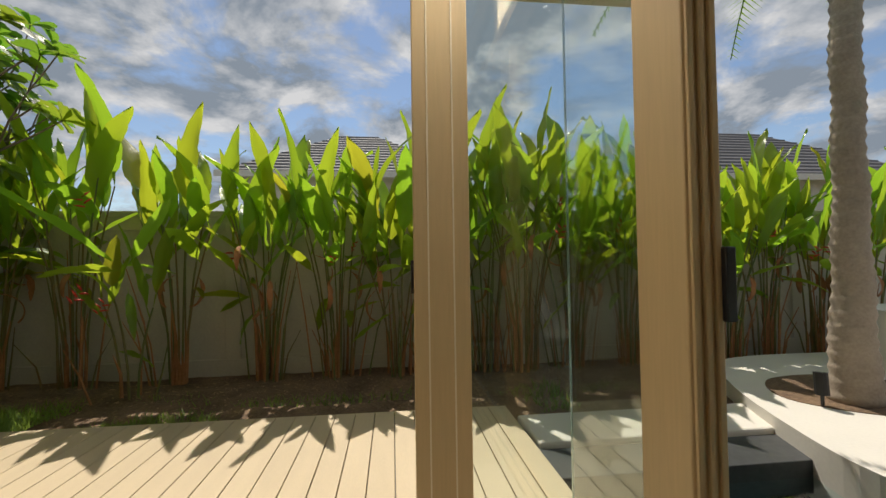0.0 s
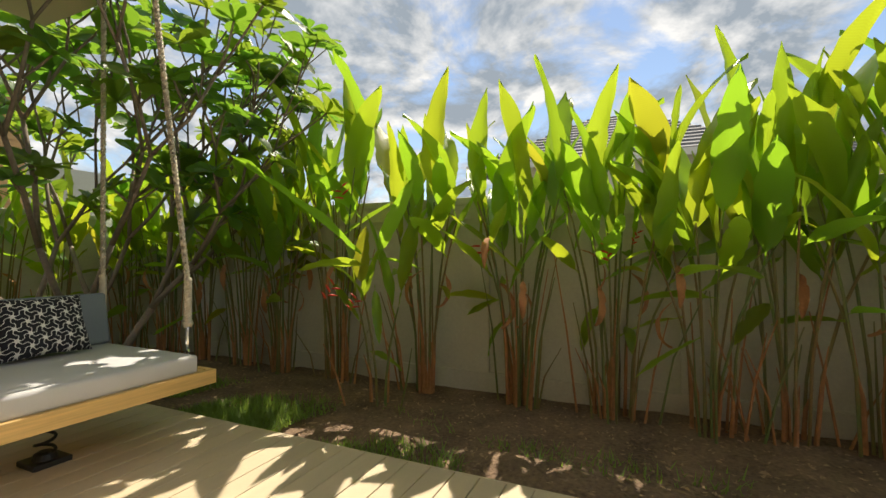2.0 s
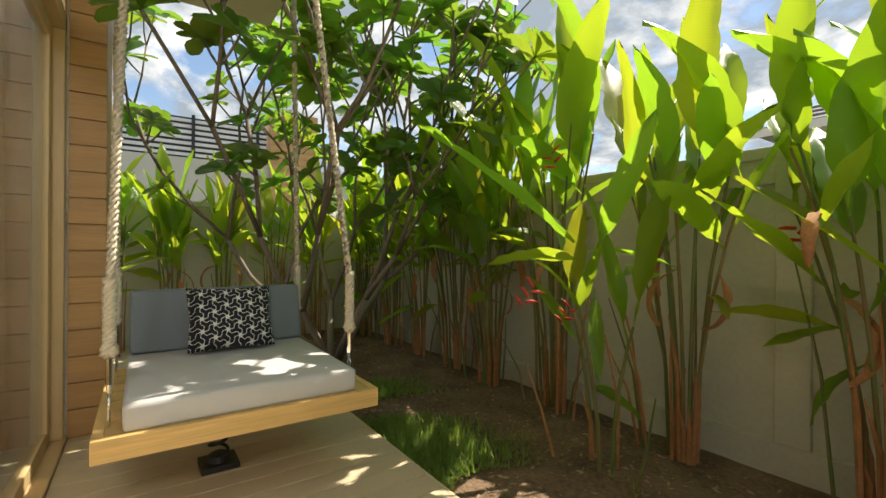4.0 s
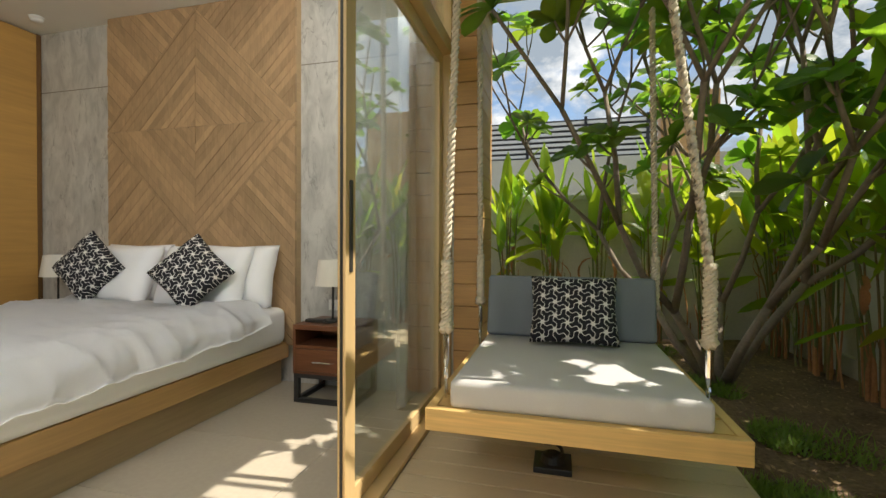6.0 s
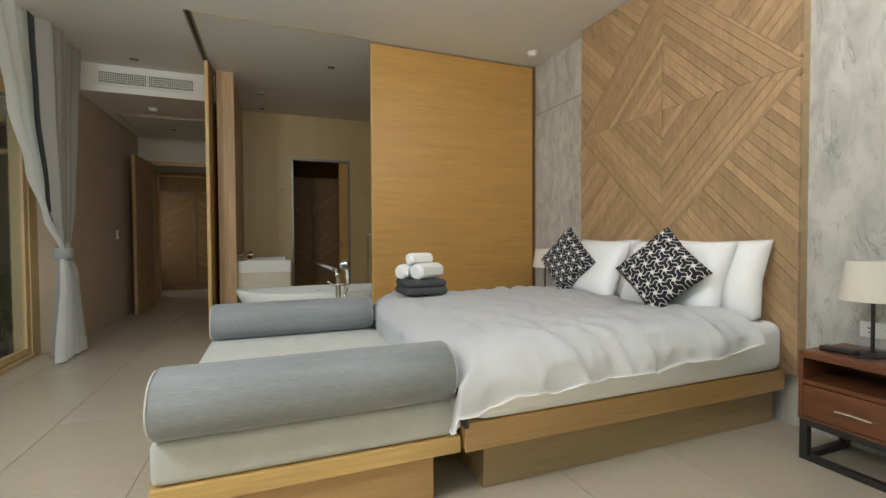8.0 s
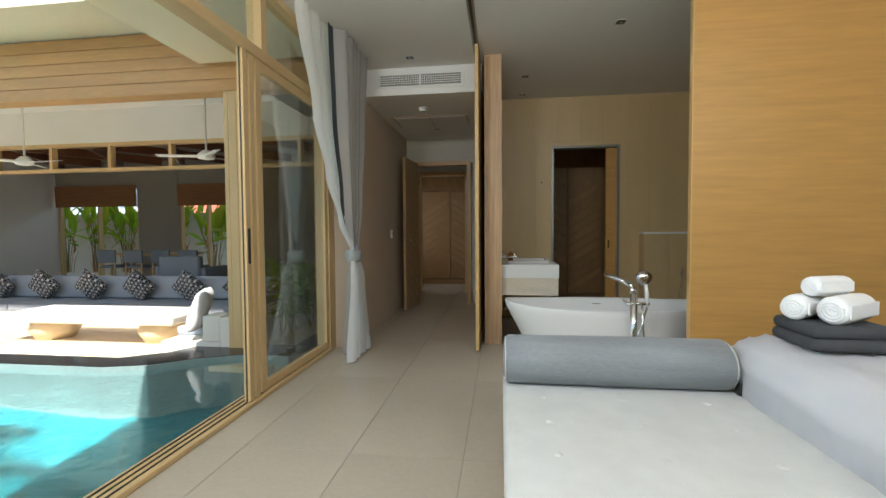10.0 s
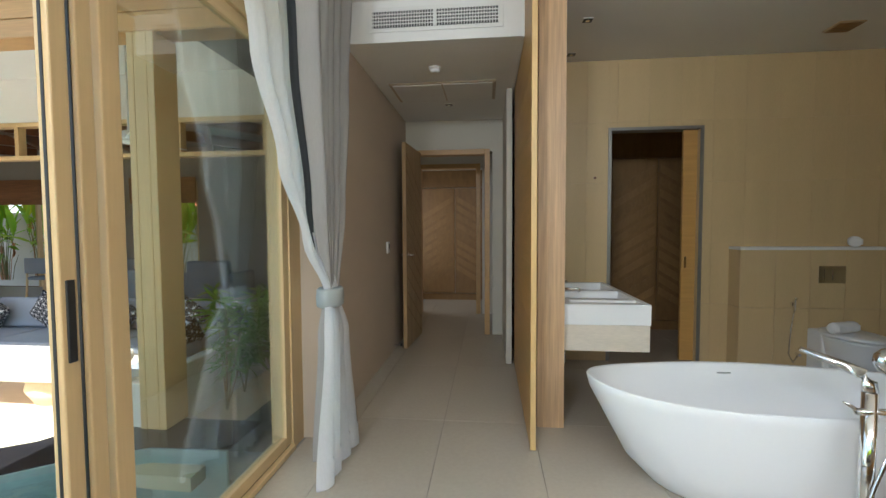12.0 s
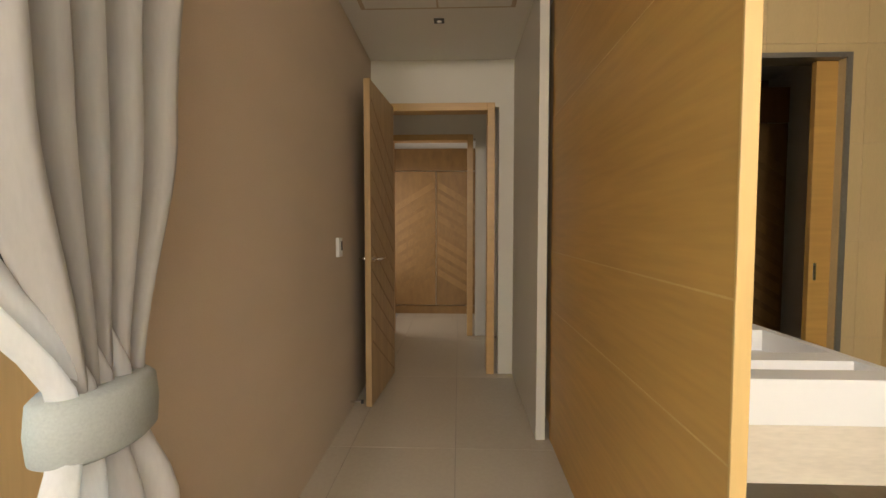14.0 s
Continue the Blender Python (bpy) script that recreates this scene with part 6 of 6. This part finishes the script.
    for i in range(44):
        t = 0.15 + 0.85 * i / 44
        c = Vector((0.10 + math.cos(a) * 2.0 * t, 0.05 + math.sin(a) * 2.0 * t, 4.6 + 0.9 * t - 2.0 * t * t))
        for sg2 in (1, -1):
            ln = 0.5 * math.sin(math.pi * min(1, t + 0.1)) + 0.12
            tip = c + sg2 * s * ln * 0.75 + Vector((math.cos(a), math.sin(a), 0)) * ln * 0.35 + Vector((0, 0, -0.5 * ln))
            fb.faces.new([fb.verts.new(q) for q in (c, c + Vector((math.cos(a), math.sin(a), 0)) * 0.03, tip)])
    part("frond", fb, M_PLEAF, pl)
gl = thing("garden_spotlight", (3.95, 3.42, 0.06), "small black garden spotlight beside the palm", "spotlight")
part("spike", tube([(0, 0, 0), (0, 0, 0.10)], 0.012, 8), M_BLACK, gl)
part("head", tube([(0, 0, 0.08), (0.01, 0.02, 0.24)], 0.045, 12), M_BLACK, gl)

# ---- pavilion across the pool ----
PF = -0.28
setting("pavilion_floor", box(2.2, 13.0, -9.9, -2.45, PF - 0.2, PF), surface("pavilion_boards", (0.60, 0.47, 0.32), 0.5, vary=0.1, fine=20, stretch=(0.5, 6, 1)), "warm wooden pavilion floor", "floor")
setting("pool_rim", prism([(2.05, -2.62), (2.6, -2.60), (3.0, -2.40), (3.3, -2.16), (3.7, -2.05), (10.4, -2.05), (10.4, -2.36), (3.8, -2.36), (3.45, -2.6), (3.2, -3.05), (2.05, -3.05)], -0.8, -0.11), surface("black_polished_stone", (0.014, 0.014, 0.016), 0.16, vary=0.3, fine=30, coarse=4, bump=0.03), "dark polished stone pool rim", "pavement")
setting("pool_rim_tiles", prism([(2.05, -2.60), (2.58, -2.585), (2.98, -2.385), (3.29, -2.145), (3.7, -2.035), (10.4, -2.035), (10.4, -2.06), (3.7, -2.06), (3.3, -2.17), (3.0, -2.41), (2.6, -2.61), (2.05, -2.63)], -1.5, -0.115), M_POOLE, "pale blue tiles under the pool rim", "pool")
setting("side_bed", box(1.66, 2.2, -9.9, -2.62, -0.5, -0.12), M_SLATE, "dark stone strip beside the bedroom glass", "pavement")
co = thing("pavilion_post", (2.77, -2.96, -0.11), "square wood-grain pavilion post", "post")
part("shaft", box(-0.105, 0.10, -0.12, 0.12, 0, 2.87, 0.006), M_FRAME, co)
for xg in (-0.05, 0.05):
    part("groove", box(xg - 0.004, xg + 0.004, 0.118, 0.1225, 0, 2.87), M_GOLDY, co)
setting("pavilion_eave", box(1.66, 13.0, -2.86, -2.15, 3.46, 3.56), surface("cream_soffit", (0.74, 0.66, 0.48), 0.8, vary=0.05, fine=30, bump=0.05), "cream boarded soffit of the pavilion eave", "eave")
LF = -0.06
setting("living_floor", box(1.98, 12.9, -9.75, -5.56, PF + 0.001, LF), surface("living_tiles", (0.34, 0.30, 0.25), 0.4, vary=0.08, fine=30), "raised beige living room floor", "floor")
be2 = setting("pavilion_beam", box(1.66, 13.0, -3.05, -2.86, 2.76, 3.45), M_CLAD, "wood-clad pavilion fascia beam", "beam")
for k in range(5):
    part("board", box(1.66, 13.0, -2.86, -2.848, 2.765 + 0.137 * k, 2.765 + 0.137 * k + 0.128, 0.003), M_CLAD, be2)
setting("ceiling_pavilion", box(1.66, 13.0, -9.9, -2.86, 3.46, 3.56), M_CEIL, "white pavilion ceiling", "ceiling")
# unseen slab reaching past the rear wall, added to keep the plants outside dark
setting("pavilion_roof", box(1.66, 17.0, -11.9, -2.86, 3.57, 3.75), M_ROOF, "unseen grey roof slab, overhung at the rear to shade the plants", "roof")
setting("pavilion_wall_top", box(1.9, 13.0, -5.62, -5.50, 2.84, 3.46), M_WHITE, "white wall over the living room opening", "wall")
# living room walls and ceiling: the room's dimness is put into this darker grey
M_LIVING = surface("shade_grey_plaster", (0.30, 0.275, 0.24), 0.85, vary=0.05, fine=40)
tw2 = thing("window_3", (0, -5.56, 0), "row of narrow transom windows in oak frames", "window", "", "structure")
part("rail", box(1.9, 13.0, -0.06, 0.07, 2.34, 2.40, 0.004), M_FRAMEH, tw2)
part("rail", box(1.9, 13.0, -0.06, 0.07, 2.80, 2.86, 0.004), M_FRAMEH, tw2)
for k in range(9):
    part("mullion", box(2.0 + 1.22 * k, 2.06 + 1.22 * k, -0.05, 0.065, 2.40, 2.80, 0.004), M_FRAME, tw2)
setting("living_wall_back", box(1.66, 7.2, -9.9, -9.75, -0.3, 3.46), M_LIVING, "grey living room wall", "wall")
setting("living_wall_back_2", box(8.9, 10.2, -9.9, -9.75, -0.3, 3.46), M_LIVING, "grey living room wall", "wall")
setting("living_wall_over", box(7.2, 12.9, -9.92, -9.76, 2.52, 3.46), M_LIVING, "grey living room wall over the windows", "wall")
setting("living_wall_side", box(1.86, 1.98, -9.75, -5.5, -0.3, 3.46), M_TAUPE, "living room side wall", "wall")
setting("living_wall_side_2", box(12.9, 13.05, -9.9, -3.06, -0.3, 3.46), M_WHITE, "living room end wall", "wall")
rb = setting("living_roof_boards", box(1.98, 12.9, -9.75, -5.63, 3.30, 3.34), M_LIVING, "boarded living room ceiling, coloured dark for the room's shade", "ceiling")
for k in range(11):
    q = box(-0.05, 0.05, -2.1, 2.1, -0.10, 0.10, 0.004)
    bmesh.ops.rotate(q, verts=q.verts[:], cent=(0, 0, 0), matrix=Matrix.Rotation(0.55 * (1 if k % 2 else -1), 3, "Z"))
    bmesh.ops.translate(q, verts=q.verts[:], vec=(2.7 + 0.95 * k, -7.7, 3.19))
    part("rafter", q, M_RED, rb, "red-brown timber rafter")
for (x0, x1) in ((7.2, 8.9), (10.2, 12.85)):
    bl = thing("roman_blind", ((x0 + x1) / 2, -9.70, 0), "brown woven roman blind half drawn", "blind", "roman blinds")
    hw = (x1 - x0) / 2
    for q in range(4):
        part("fold", box(-hw, hw, -0.01, 0.012 + 0.006 * q, 1.98 + 0.15 * q, 2.14 + 0.15 * q, 0.004), surface("brown_reed", (0.26, 0.12, 0.05), 0.8, vary=0.3, fine=40, coarse=6, stretch=(0.3, 1, 6)), bl)
    wf = thing("window_4" if x0 < 8 else "window_5", ((x0 + x1) / 2, -9.85, 0), "oak framed garden window", "window", "", "structure")
    for xq in (-hw, -0.03, hw - 0.06):
        part("mullion", box(xq, xq + 0.06, -0.04, 0.06, PF, 2.52), M_FRAME, wf)


def seat_cushion(loc, dx, dy, dz, mat, label, name="sofa_cushion", tilt=0):
    c = thing(name, loc, label, "cushion", "lounge cushions")
    bb = box(-dx / 2, dx / 2, -dy / 2, dy / 2, 0, dz, min(0.05, dz * 0.35, dy * 0.35), 3)
    if tilt:
        bmesh.ops.rotate(bb, verts=bb.verts[:], cent=(0, 0, 0), matrix=Matrix.Rotation(radians(tilt), 3, "X"))
    part("pad", bb, mat, c, "", True)
    return c


M_SOFA = surface("blue_grey_canvas", (0.31, 0.335, 0.38), 0.85, vary=0.1, fine=200, coarse=3, bump=0.12, dist=0.002)
ME_MAZE_L = cushion_mesh("cushion", 0.47, 0.47, 0.17, M_MAZE, 0.5, 6)
sf = thing("lounge_sofa", (3.0, -5.42, PF), "built-in white corner sofa with grey seat pads", "sofa")
part("base", box(0.0, 6.6, 0.0, 0.95, 0, 0.22, 0.01), M_PLAST, sf)
part("side_base", box(0.0, 0.75, 0.95, 2.55, 0, 0.22, 0.01), M_PLAST, sf)
part("side_back", box(-0.12, 0.0, -0.1, 2.55, 0, 0.50, 0.01), M_PLAST, sf)
part("back", box(0.0, 6.6, -0.12, 0.0, 0, 0.50, 0.01), M_PLAST, sf)
part("arm", box(0.0, 0.22, 2.28, 2.55, 0.22, 0.52, 0.015), M_PLAST, sf)
for k in range(4):
    part("seat_pad", box(0.02 + 1.62 * k, 1.62 + 1.62 * k, 0.02, 0.97, 0.22, 0.33, 0.025, 3), M_SOFA, sf, "grey seat pad", True)
part("seat_pad", box(0.02, 0.78, 0.98, 2.26, 0.22, 0.33, 0.025, 3), M_SOFA, sf, "grey seat pad", True)
for k in range(7):
    seat_cushion((3.75 + 0.93 * k, -5.22, PF + 0.33), 0.84, 0.18, 0.40, M_SOFA, "grey back cushion on the lounge sofa", tilt=10)
    if k < 6:
        place("cushion", ME_MAZE_L, Matrix.Translation((4.1 + 0.93 * k, -5.02, PF + 0.57)) @ Matrix.Rotation(radians(72), 4, "X") @ Matrix.Rotation(radians(45), 4, "Z"), "square black and white maze-patterned cushion on the lounge sofa", "cushion", "patterned cushions")
for k in range(3):
    part("back_pad", box(0.02, 0.17, 0.25 + 0.68 * k, 0.90 + 0.68 * k, 0.331, 0.60, 0.05, 3), M_SOFA, sf, "grey side back pad", True)
place("cushion", cushion_mesh("cushion", 0.58, 0.50, 0.19, M_MATT, 0.5, 12), upright(3.42, -3.12, PF + 0.56, 20, 28), "plump pale grey cushion leaning at the sofa end", "cushion", "lounge cushions")
for k in range(2):
    place("cushion", ME_MAZE_L, Matrix.Translation((3.16, -3.7 - 0.75 * k, PF + 0.56)) @ Matrix.Rotation(radians(90), 4, "Z") @ Matrix.Rotation(radians(70), 4, "X") @ Matrix.Rotation(radians(45), 4, "Z"), "square black and white maze-patterned cushion on the lounge sofa", "cushion", "patterned cushions")
ct = thing("coffee_table", (5.0, -3.75, PF), "thick white slab coffee table on round cream feet", "table")
part("top", box(-0.98, 1.6, -0.38, 0.38, 0.27, 0.40, 0.04, 3), M_PLAST, ct)
for xx2 in (-0.55, 1.15):
    part("foot", lathe([(0.22, 0), (0.30, 0.14), (0.27, 0.27)], 24, None, xx2, 0), surface("cream_stone", (0.66, 0.52, 0.33), 0.7, vary=0.1), ct, "", True)
FAN2 = (7.1, -4.2, 2.30)
fn = thing("ceiling_fan", (4.06, -4.2, 2.30), "white three-blade ceiling fan", "fan", "ceiling fans")
part("canopy", lathe([(0.02, 1.07), (0.06, 1.12), (0.075, 1.16)], 18), M_WHITE, fn, "", True)
part("rod", tube([(0, 0, 0.08), (0, 0, 1.15)], 0.014, 10), M_WHITE, fn)
part("hub", lathe([(0.02, -0.05), (0.11, -0.03), (0.12, 0.02), (0.05, 0.09)], 24), M_WHITE, fn, "", True)
for k in range(3):
    bb = box(0.10, 0.66, -0.045, 0.045, 0.0, 0.012, 0.004)
    bmesh.ops.rotate(bb, verts=bb.verts[:], cent=(0, 0, 0), matrix=Euler((0.2, 0, 2.094 * k + 0.3)).to_matrix())
    part("blade", bb, M_WHITE, fn)
copy_thing(fn, pose(FAN2[0], FAN2[1], FAN2[2], 0, 0, 40))
dt = thing("dining_table", (8.75, -8.6, LF), "long oak dining table", "table")
part("top", box(-1.1, 1.1, -0.45, 0.45, 0.70, 0.75, 0.01), M_FRAMEH, dt)
for (lx, ly) in ((-0.95, -0.35), (0.95, -0.35), (-0.95, 0.35), (0.95, 0.35)):
    part("leg", tube([(lx * 0.9, ly * 0.9, 0.70), (lx, ly, 0)], 0.04, 8), M_FRAME, dt)
ch = thing("dining_chair", (7.15, -8.0, LF), "oak dining chair with grey upholstery", "chair", "dining chairs")
part("seat", box(-0.23, 0.23, -0.23, 0.23, 0.42, 0.48, 0.015), M_BLUEG, ch)
part("backrest", box(-0.24, 0.24, 0.20, 0.25, 0.55, 0.86, 0.015), M_BLUEG, ch)
for (lx, ly) in ((-0.2, -0.2), (0.2, -0.2)):
    part("leg", tube([(lx, ly, 0.42), (lx * 1.1, ly * 1.1, 0)], 0.02, 8), M_FRAME, ch)
for lx in (-0.21, 0.21):
    part("back_leg", tube([(lx, 0.26, 0), (lx, 0.22, 0.45), (lx, 0.23, 0.84)], 0.02, 8), M_FRAME, ch)
for k in range(1, 4):
    copy_thing(ch, pose(7.15 + 0.72 * k, -8.0, LF))
for k in range(2):
    ar = thing("armchair", (5.9 - 0.35 * k, -6.3 - 1.7 * k, LF), "boxy grey upholstered armchair", "armchair", "living room armchairs")
    part("seat", box(-0.42, 0.42, -0.35, 0.35, 0.12, 0.42, 0.05, 3), M_BLUEG, ar, "", True)
    part("backrest", box(-0.42, 0.42, 0.26, 0.42, 0.12, 0.82, 0.05, 3), M_BLUEG, ar, "", True)
    for s in (-1, 1):
        part("arm", box(s * 0.46 - 0.06, s * 0.46 + 0.06, -0.35, 0.38, 0.12, 0.60, 0.04, 3), M_BLUEG, ar, "", True)
b = bmesh.new()
for k in range(6):
    a = k * 2.4
    u, w0 = Vector((math.cos(a), math.sin(a), 0.35 - 0.12 * (k % 4))).normalized(), Vector((-math.sin(a), math.cos(a), 0))
    prev = None
    for i in range(5):
        t = i / 4
        c = u * 0.20 * t + Vector((0, 0, -0.05 * t * t))
        row = [b.verts.new(c - w0 * 0.016 * (0.2, 0.8, 1.0, 0.7, 0.06)[i]), b.verts.new(c + w0 * 0.016 * (0.2, 0.8, 1.0, 0.7, 0.06)[i])]
        if prev:
            b.faces.new((prev[0], prev[1], row[1], row[0]))
        prev = row
LANCE = mesh_of("leaf_spray", b, M_PLEAF, True)
for k in range(5):
    pp = thing("potted_shrub", (2.45 + 0.08 * (k % 2), -3.25 - 0.40 * k, -0.12), "thin bamboo-like shrub with narrow leaves beside the glass", "plant", "shrubs by the glass")
    st = bmesh.new()
    r3 = random.Random(40 + k)
    for q in range(5):
        a = r3.uniform(0, 6.28)
        e = Vector((0.24 * math.cos(a), 0.20 * math.sin(a), r3.uniform(0.5, 0.95)))
        tube([(0, 0, 0), e * 0.5 + Vector((0, 0, 0.08)), e], [0.008, 0.006, 0.003], 5, st)
        for z in range(6):
            ob = new("leaf_spray", LANCE)
            ob.parent = pp
            ob.matrix_basis = Matrix.Translation(e * (0.40 + 0.12 * z)) @ Euler((r3.uniform(-0.6, 0.6), r3.uniform(-0.6, 0.6), r3.uniform(0, 6))).to_matrix().to_4x4() @ Matrix.Scale(r3.uniform(0.7, 1.1), 4)
    part("stems", st, M_STEM, pp)
rh = random.Random(77)
for k in range(9):
    heliconia(6.9 + 1.05 * k, -11.2 + rh.uniform(-0.25, 0.25), rh, 10, 2.6, 1)
setting("wall_rear_garden", box(1.5, 18.0, -12.4, -12.25, -0.4, 1.9), M_GWALL, "pale wall behind the living room", "wall")

# ---- neighbours ----
def house(name, x, y, w0, d0, h, rh2, label, tiles=M_ROOF):
    hs2 = thing(name, (x, y, -0.4), label, "house", "neighbouring houses")
    part("wall", box(-w0 / 2, w0 / 2, -d0 / 2, d0 / 2, 0, h), M_PLAST, hs2)
    b = bmesh.new()
    e = 0.7
    lo = [b.verts.new(p) for p in ((-w0 / 2 - e, -d0 / 2 - e, h), (w0 / 2 + e, -d0 / 2 - e, h), (w0 / 2 + e, d0 / 2 + e, h), (-w0 / 2 - e, d0 / 2 + e, h))]
    rx = max(0.1, (w0 - d0) / 2)
    r1, r2 = b.verts.new((-rx, 0, h + rh2)), b.verts.new((rx, 0, h + rh2))
    for f in ((lo[0], lo[1], r2, r1), (lo[1], lo[2], r2), (lo[2], lo[3], r1, r2), (lo[3], lo[0], r1), (lo[3], lo[2], lo[1], lo[0])):
        b.faces.new(f)
    rf = part("roof", b, tiles, hs2, "tiled hip roof")
    sl = -(rh2 / (d0 / 2 + e))
    for k in range(14):
        t = (k + 0.5) / 14
        yq, zq = -(d0 / 2 + e) * (1 - t), h + rh2 * t
        hw = (w0 / 2 + e) * (1 - t) + rx * t
        part("tile_course", box(-hw, hw, yq - 0.02, yq + 0.02, zq - 0.01, zq + 0.035), tiles, rf)
    part("fascia", box(-w0 / 2 - e, w0 / 2 + e, -d0 / 2 - e - 0.03, -d0 / 2 - e, h - 0.15, h + 0.06), M_PLAST, hs2)
    for k in (-1, 1):
        wn2 = part("window", box(k * w0 * 0.22 - 0.6, k * w0 * 0.22 + 0.6, -d0 / 2 - 0.03, -d0 / 2 + 0.02, 0.9, 2.2), M_BLACK, hs2, "dark window")
        part("sill", box(k * w0 * 0.22 - 0.7, k * w0 * 0.22 + 0.7, -d0 / 2 - 0.08, -d0 / 2 - 0.03, 0.82, 0.9), M_PLAST, wn2)


house("house", -0.5, 19.5, 7.5, 6.0, 4.6, 2.3, "neighbouring house with a grey hip roof above the wall")
house("house", 7.3, 17.5, 6.0, 5.5, 3.7, 1.6, "low neighbouring house with a grey hip roof")
house("house", 15.5, 18.0, 9.0, 6.5, 4.3, 2.6, "wide neighbouring house with a grey hip roof")
house("house", 13.0, -23.0, 9.0, 6.0, 2.6, 2.6, "neighbouring house with a red tiled roof behind the living room", surface("red_roof_tile", (0.50, 0.10, 0.055), 0.7, vary=0.2, fine=30, coarse=0.8, bump=0.1))
vb = thing("villa_block", (-11.6, 4.0, -0.3), "neighbouring villa with wood cladding and a slatted roof rail", "house")
part("wall", box(-5, 0, -6.0, 4.5, 0, 3.5), M_GWALL, vb, "pale rendered wall")
tc2 = part("tower", box(-4.9, 0.1, 1.4, 2.6, 3.5, 4.9), M_CLAD, vb, "wood-clad roof block")
for k in range(26):
    part("board", box(0.1, 0.115, 1.4, 2.6, 0.6 + 0.165 * k, 0.6 + 0.165 * k + 0.155, 0.003), M_CLAD, tc2)
rl = part("roof_rail", box(-0.15, -0.1, -6.0, 1.35, 3.5, 4.45), M_BLACK, vb, "dark rail backing")
for k in range(7):
    part("slat", box(-0.10, -0.06, -6.0, 1.35, 3.55 + 0.13 * k, 3.55 + 0.13 * k + 0.07), M_WHITE, rl)
for k in range(6):
    part("post", box(-0.06, -0.02, -5.9 + 1.4 * k, -5.83 + 1.4 * k, 3.5, 4.5), M_BLACK, rl)
b = bmesh.new()
for k in range(60):
    a = -0.9 + 2.6 * k / 59
    r = 900
    hq = 60 + 55 * noise.fractal(Vector((a * 3, 0, 5)), 1, 2, 4)
    if k:
        b.faces.new((pv[0], pv[1], b.verts.new((-r * math.sin(a), r * math.cos(a), max(5, hq))), b.verts.new((-r * math.sin(a), r * math.cos(a), -2)))[::1])
    pv = (b.verts.new((-r * math.sin(a), r * math.cos(a), -2)), b.verts.new((-r * math.sin(a), r * math.cos(a), max(5, hq))))
setting("backdrop_hills", b, surface("hazy_hill", (0.20, 0.27, 0.30), 1.0, vary=0.2, fine=0.02, coarse=0.01, bump=0), "hazy blue wooded hills far off", "hills")

# ---- pieces: cladding, tiles, boards ----
for k in range(19):
    part("board", box(-3.96, XH - 0.012, 2.395, 2.58, 0.02 + 0.158 * k, 0.02 + 0.158 * k + 0.152, 0.003), M_CLAD, bpy.data.objects["wall_outer"])
TW, TL = 0.612, 1.224
me_tile = mesh_of("tile", box(0, TW - 0.003, 0, TL - 0.003, -0.004, 0.0, 0.0006, 1), M_TILE)
for i in range(-6, 3):
    for j in range(-5, 5):
        x, y = 0.018 + TW * i, -2.95 + TL * j - (0.0 if i % 2 else 0.0)
        x1, y1 = min(x + TW - 0.003, 1.50), min(y + TL - 0.003, 2.27)
        x0, y0 = max(x, XH), max(y, -8.2)
        if x1 - x0 < 0.02 or y1 - y0 < 0.02:
            continue
        if (x0, y0, x1, y1) == (x, y, x + TW - 0.003, y + TL - 0.003):
            ob = part("tile", me_tile, None, floor)
            ob.location = (x, y, 0)
        else:
            part("tile", box(x0, x1, y0, y1, -0.004, 0.0, 0.0006, 1), M_TILE, floor)
BW = 0.145
me_board = mesh_of("board", box(0, BW - 0.006, 2.402, 3.958, -0.031, 0.0, 0.002, 1), M_DECK)
x = 1.757 - BW
while x > -6.3:
    part("board", me_board, None, deck).location = (x, 0, 0)
    x -= BW
part("edge_board", box(-6.3, 1.757, 3.958, 3.978, -0.16, -0.001, 0.002, 1), M_DECK, deck)
# bathroom wall tiles, upright
me_bt = mesh_of("tile", box(0, 0.2988, 0, 0.012, 0, 0.5988, 0.0005, 1), M_BTILE)
for name, xa, xb, za, zb in (("wall_bath_back", -0.87, -0.19, 0, CEIL), ("wall_bath_back_2", XH + 0.012, -1.735, 0, CEIL), ("wall_bath_over", -1.735, -0.87, 2.345, CEIL)):
    par = bpy.data.objects[name]
    for i in range(12):
        for j in range(6):
            x, z = XH + 0.012 + 0.30 * i, 0.60 * j
            x0, x1, z0, z1 = max(x, xa), min(x + 0.2988, xb), max(z, za), min(z + 0.5988, zb)
            if x1 - x0 < 0.02 or z1 - z0 < 0.02:
                continue
            if x1 - x0 > 0.2987 and z1 - z0 > 0.5987:
                part("tile", me_bt, None, par).location = (x, -4.50, z)
            else:
                part("tile", box(x0, x1, -4.50, -4.488, z0, z1, 0.001, 1), M_BTILE, par)
par = bpy.data.objects["wall_cistern"]
for i in range(5):
    for j in range(2):
        x0, x1 = max(-2.04 - 0.30 * (i + 1) + 0.003, XH + 0.015), -2.04 - 0.30 * i
        part("tile", box(x0, x1, -4.302, -4.290, 0.60 * j, min(0.60 * j + 0.597, 1.139), 0.001, 1), M_BTILE, par)
for j in range(2):
    part("tile", box(-2.04, -2.028, -4.49, -4.290, 0.60 * j, min(0.60 * j + 0.597, 1.139), 0.001, 1), M_BTILE, par)
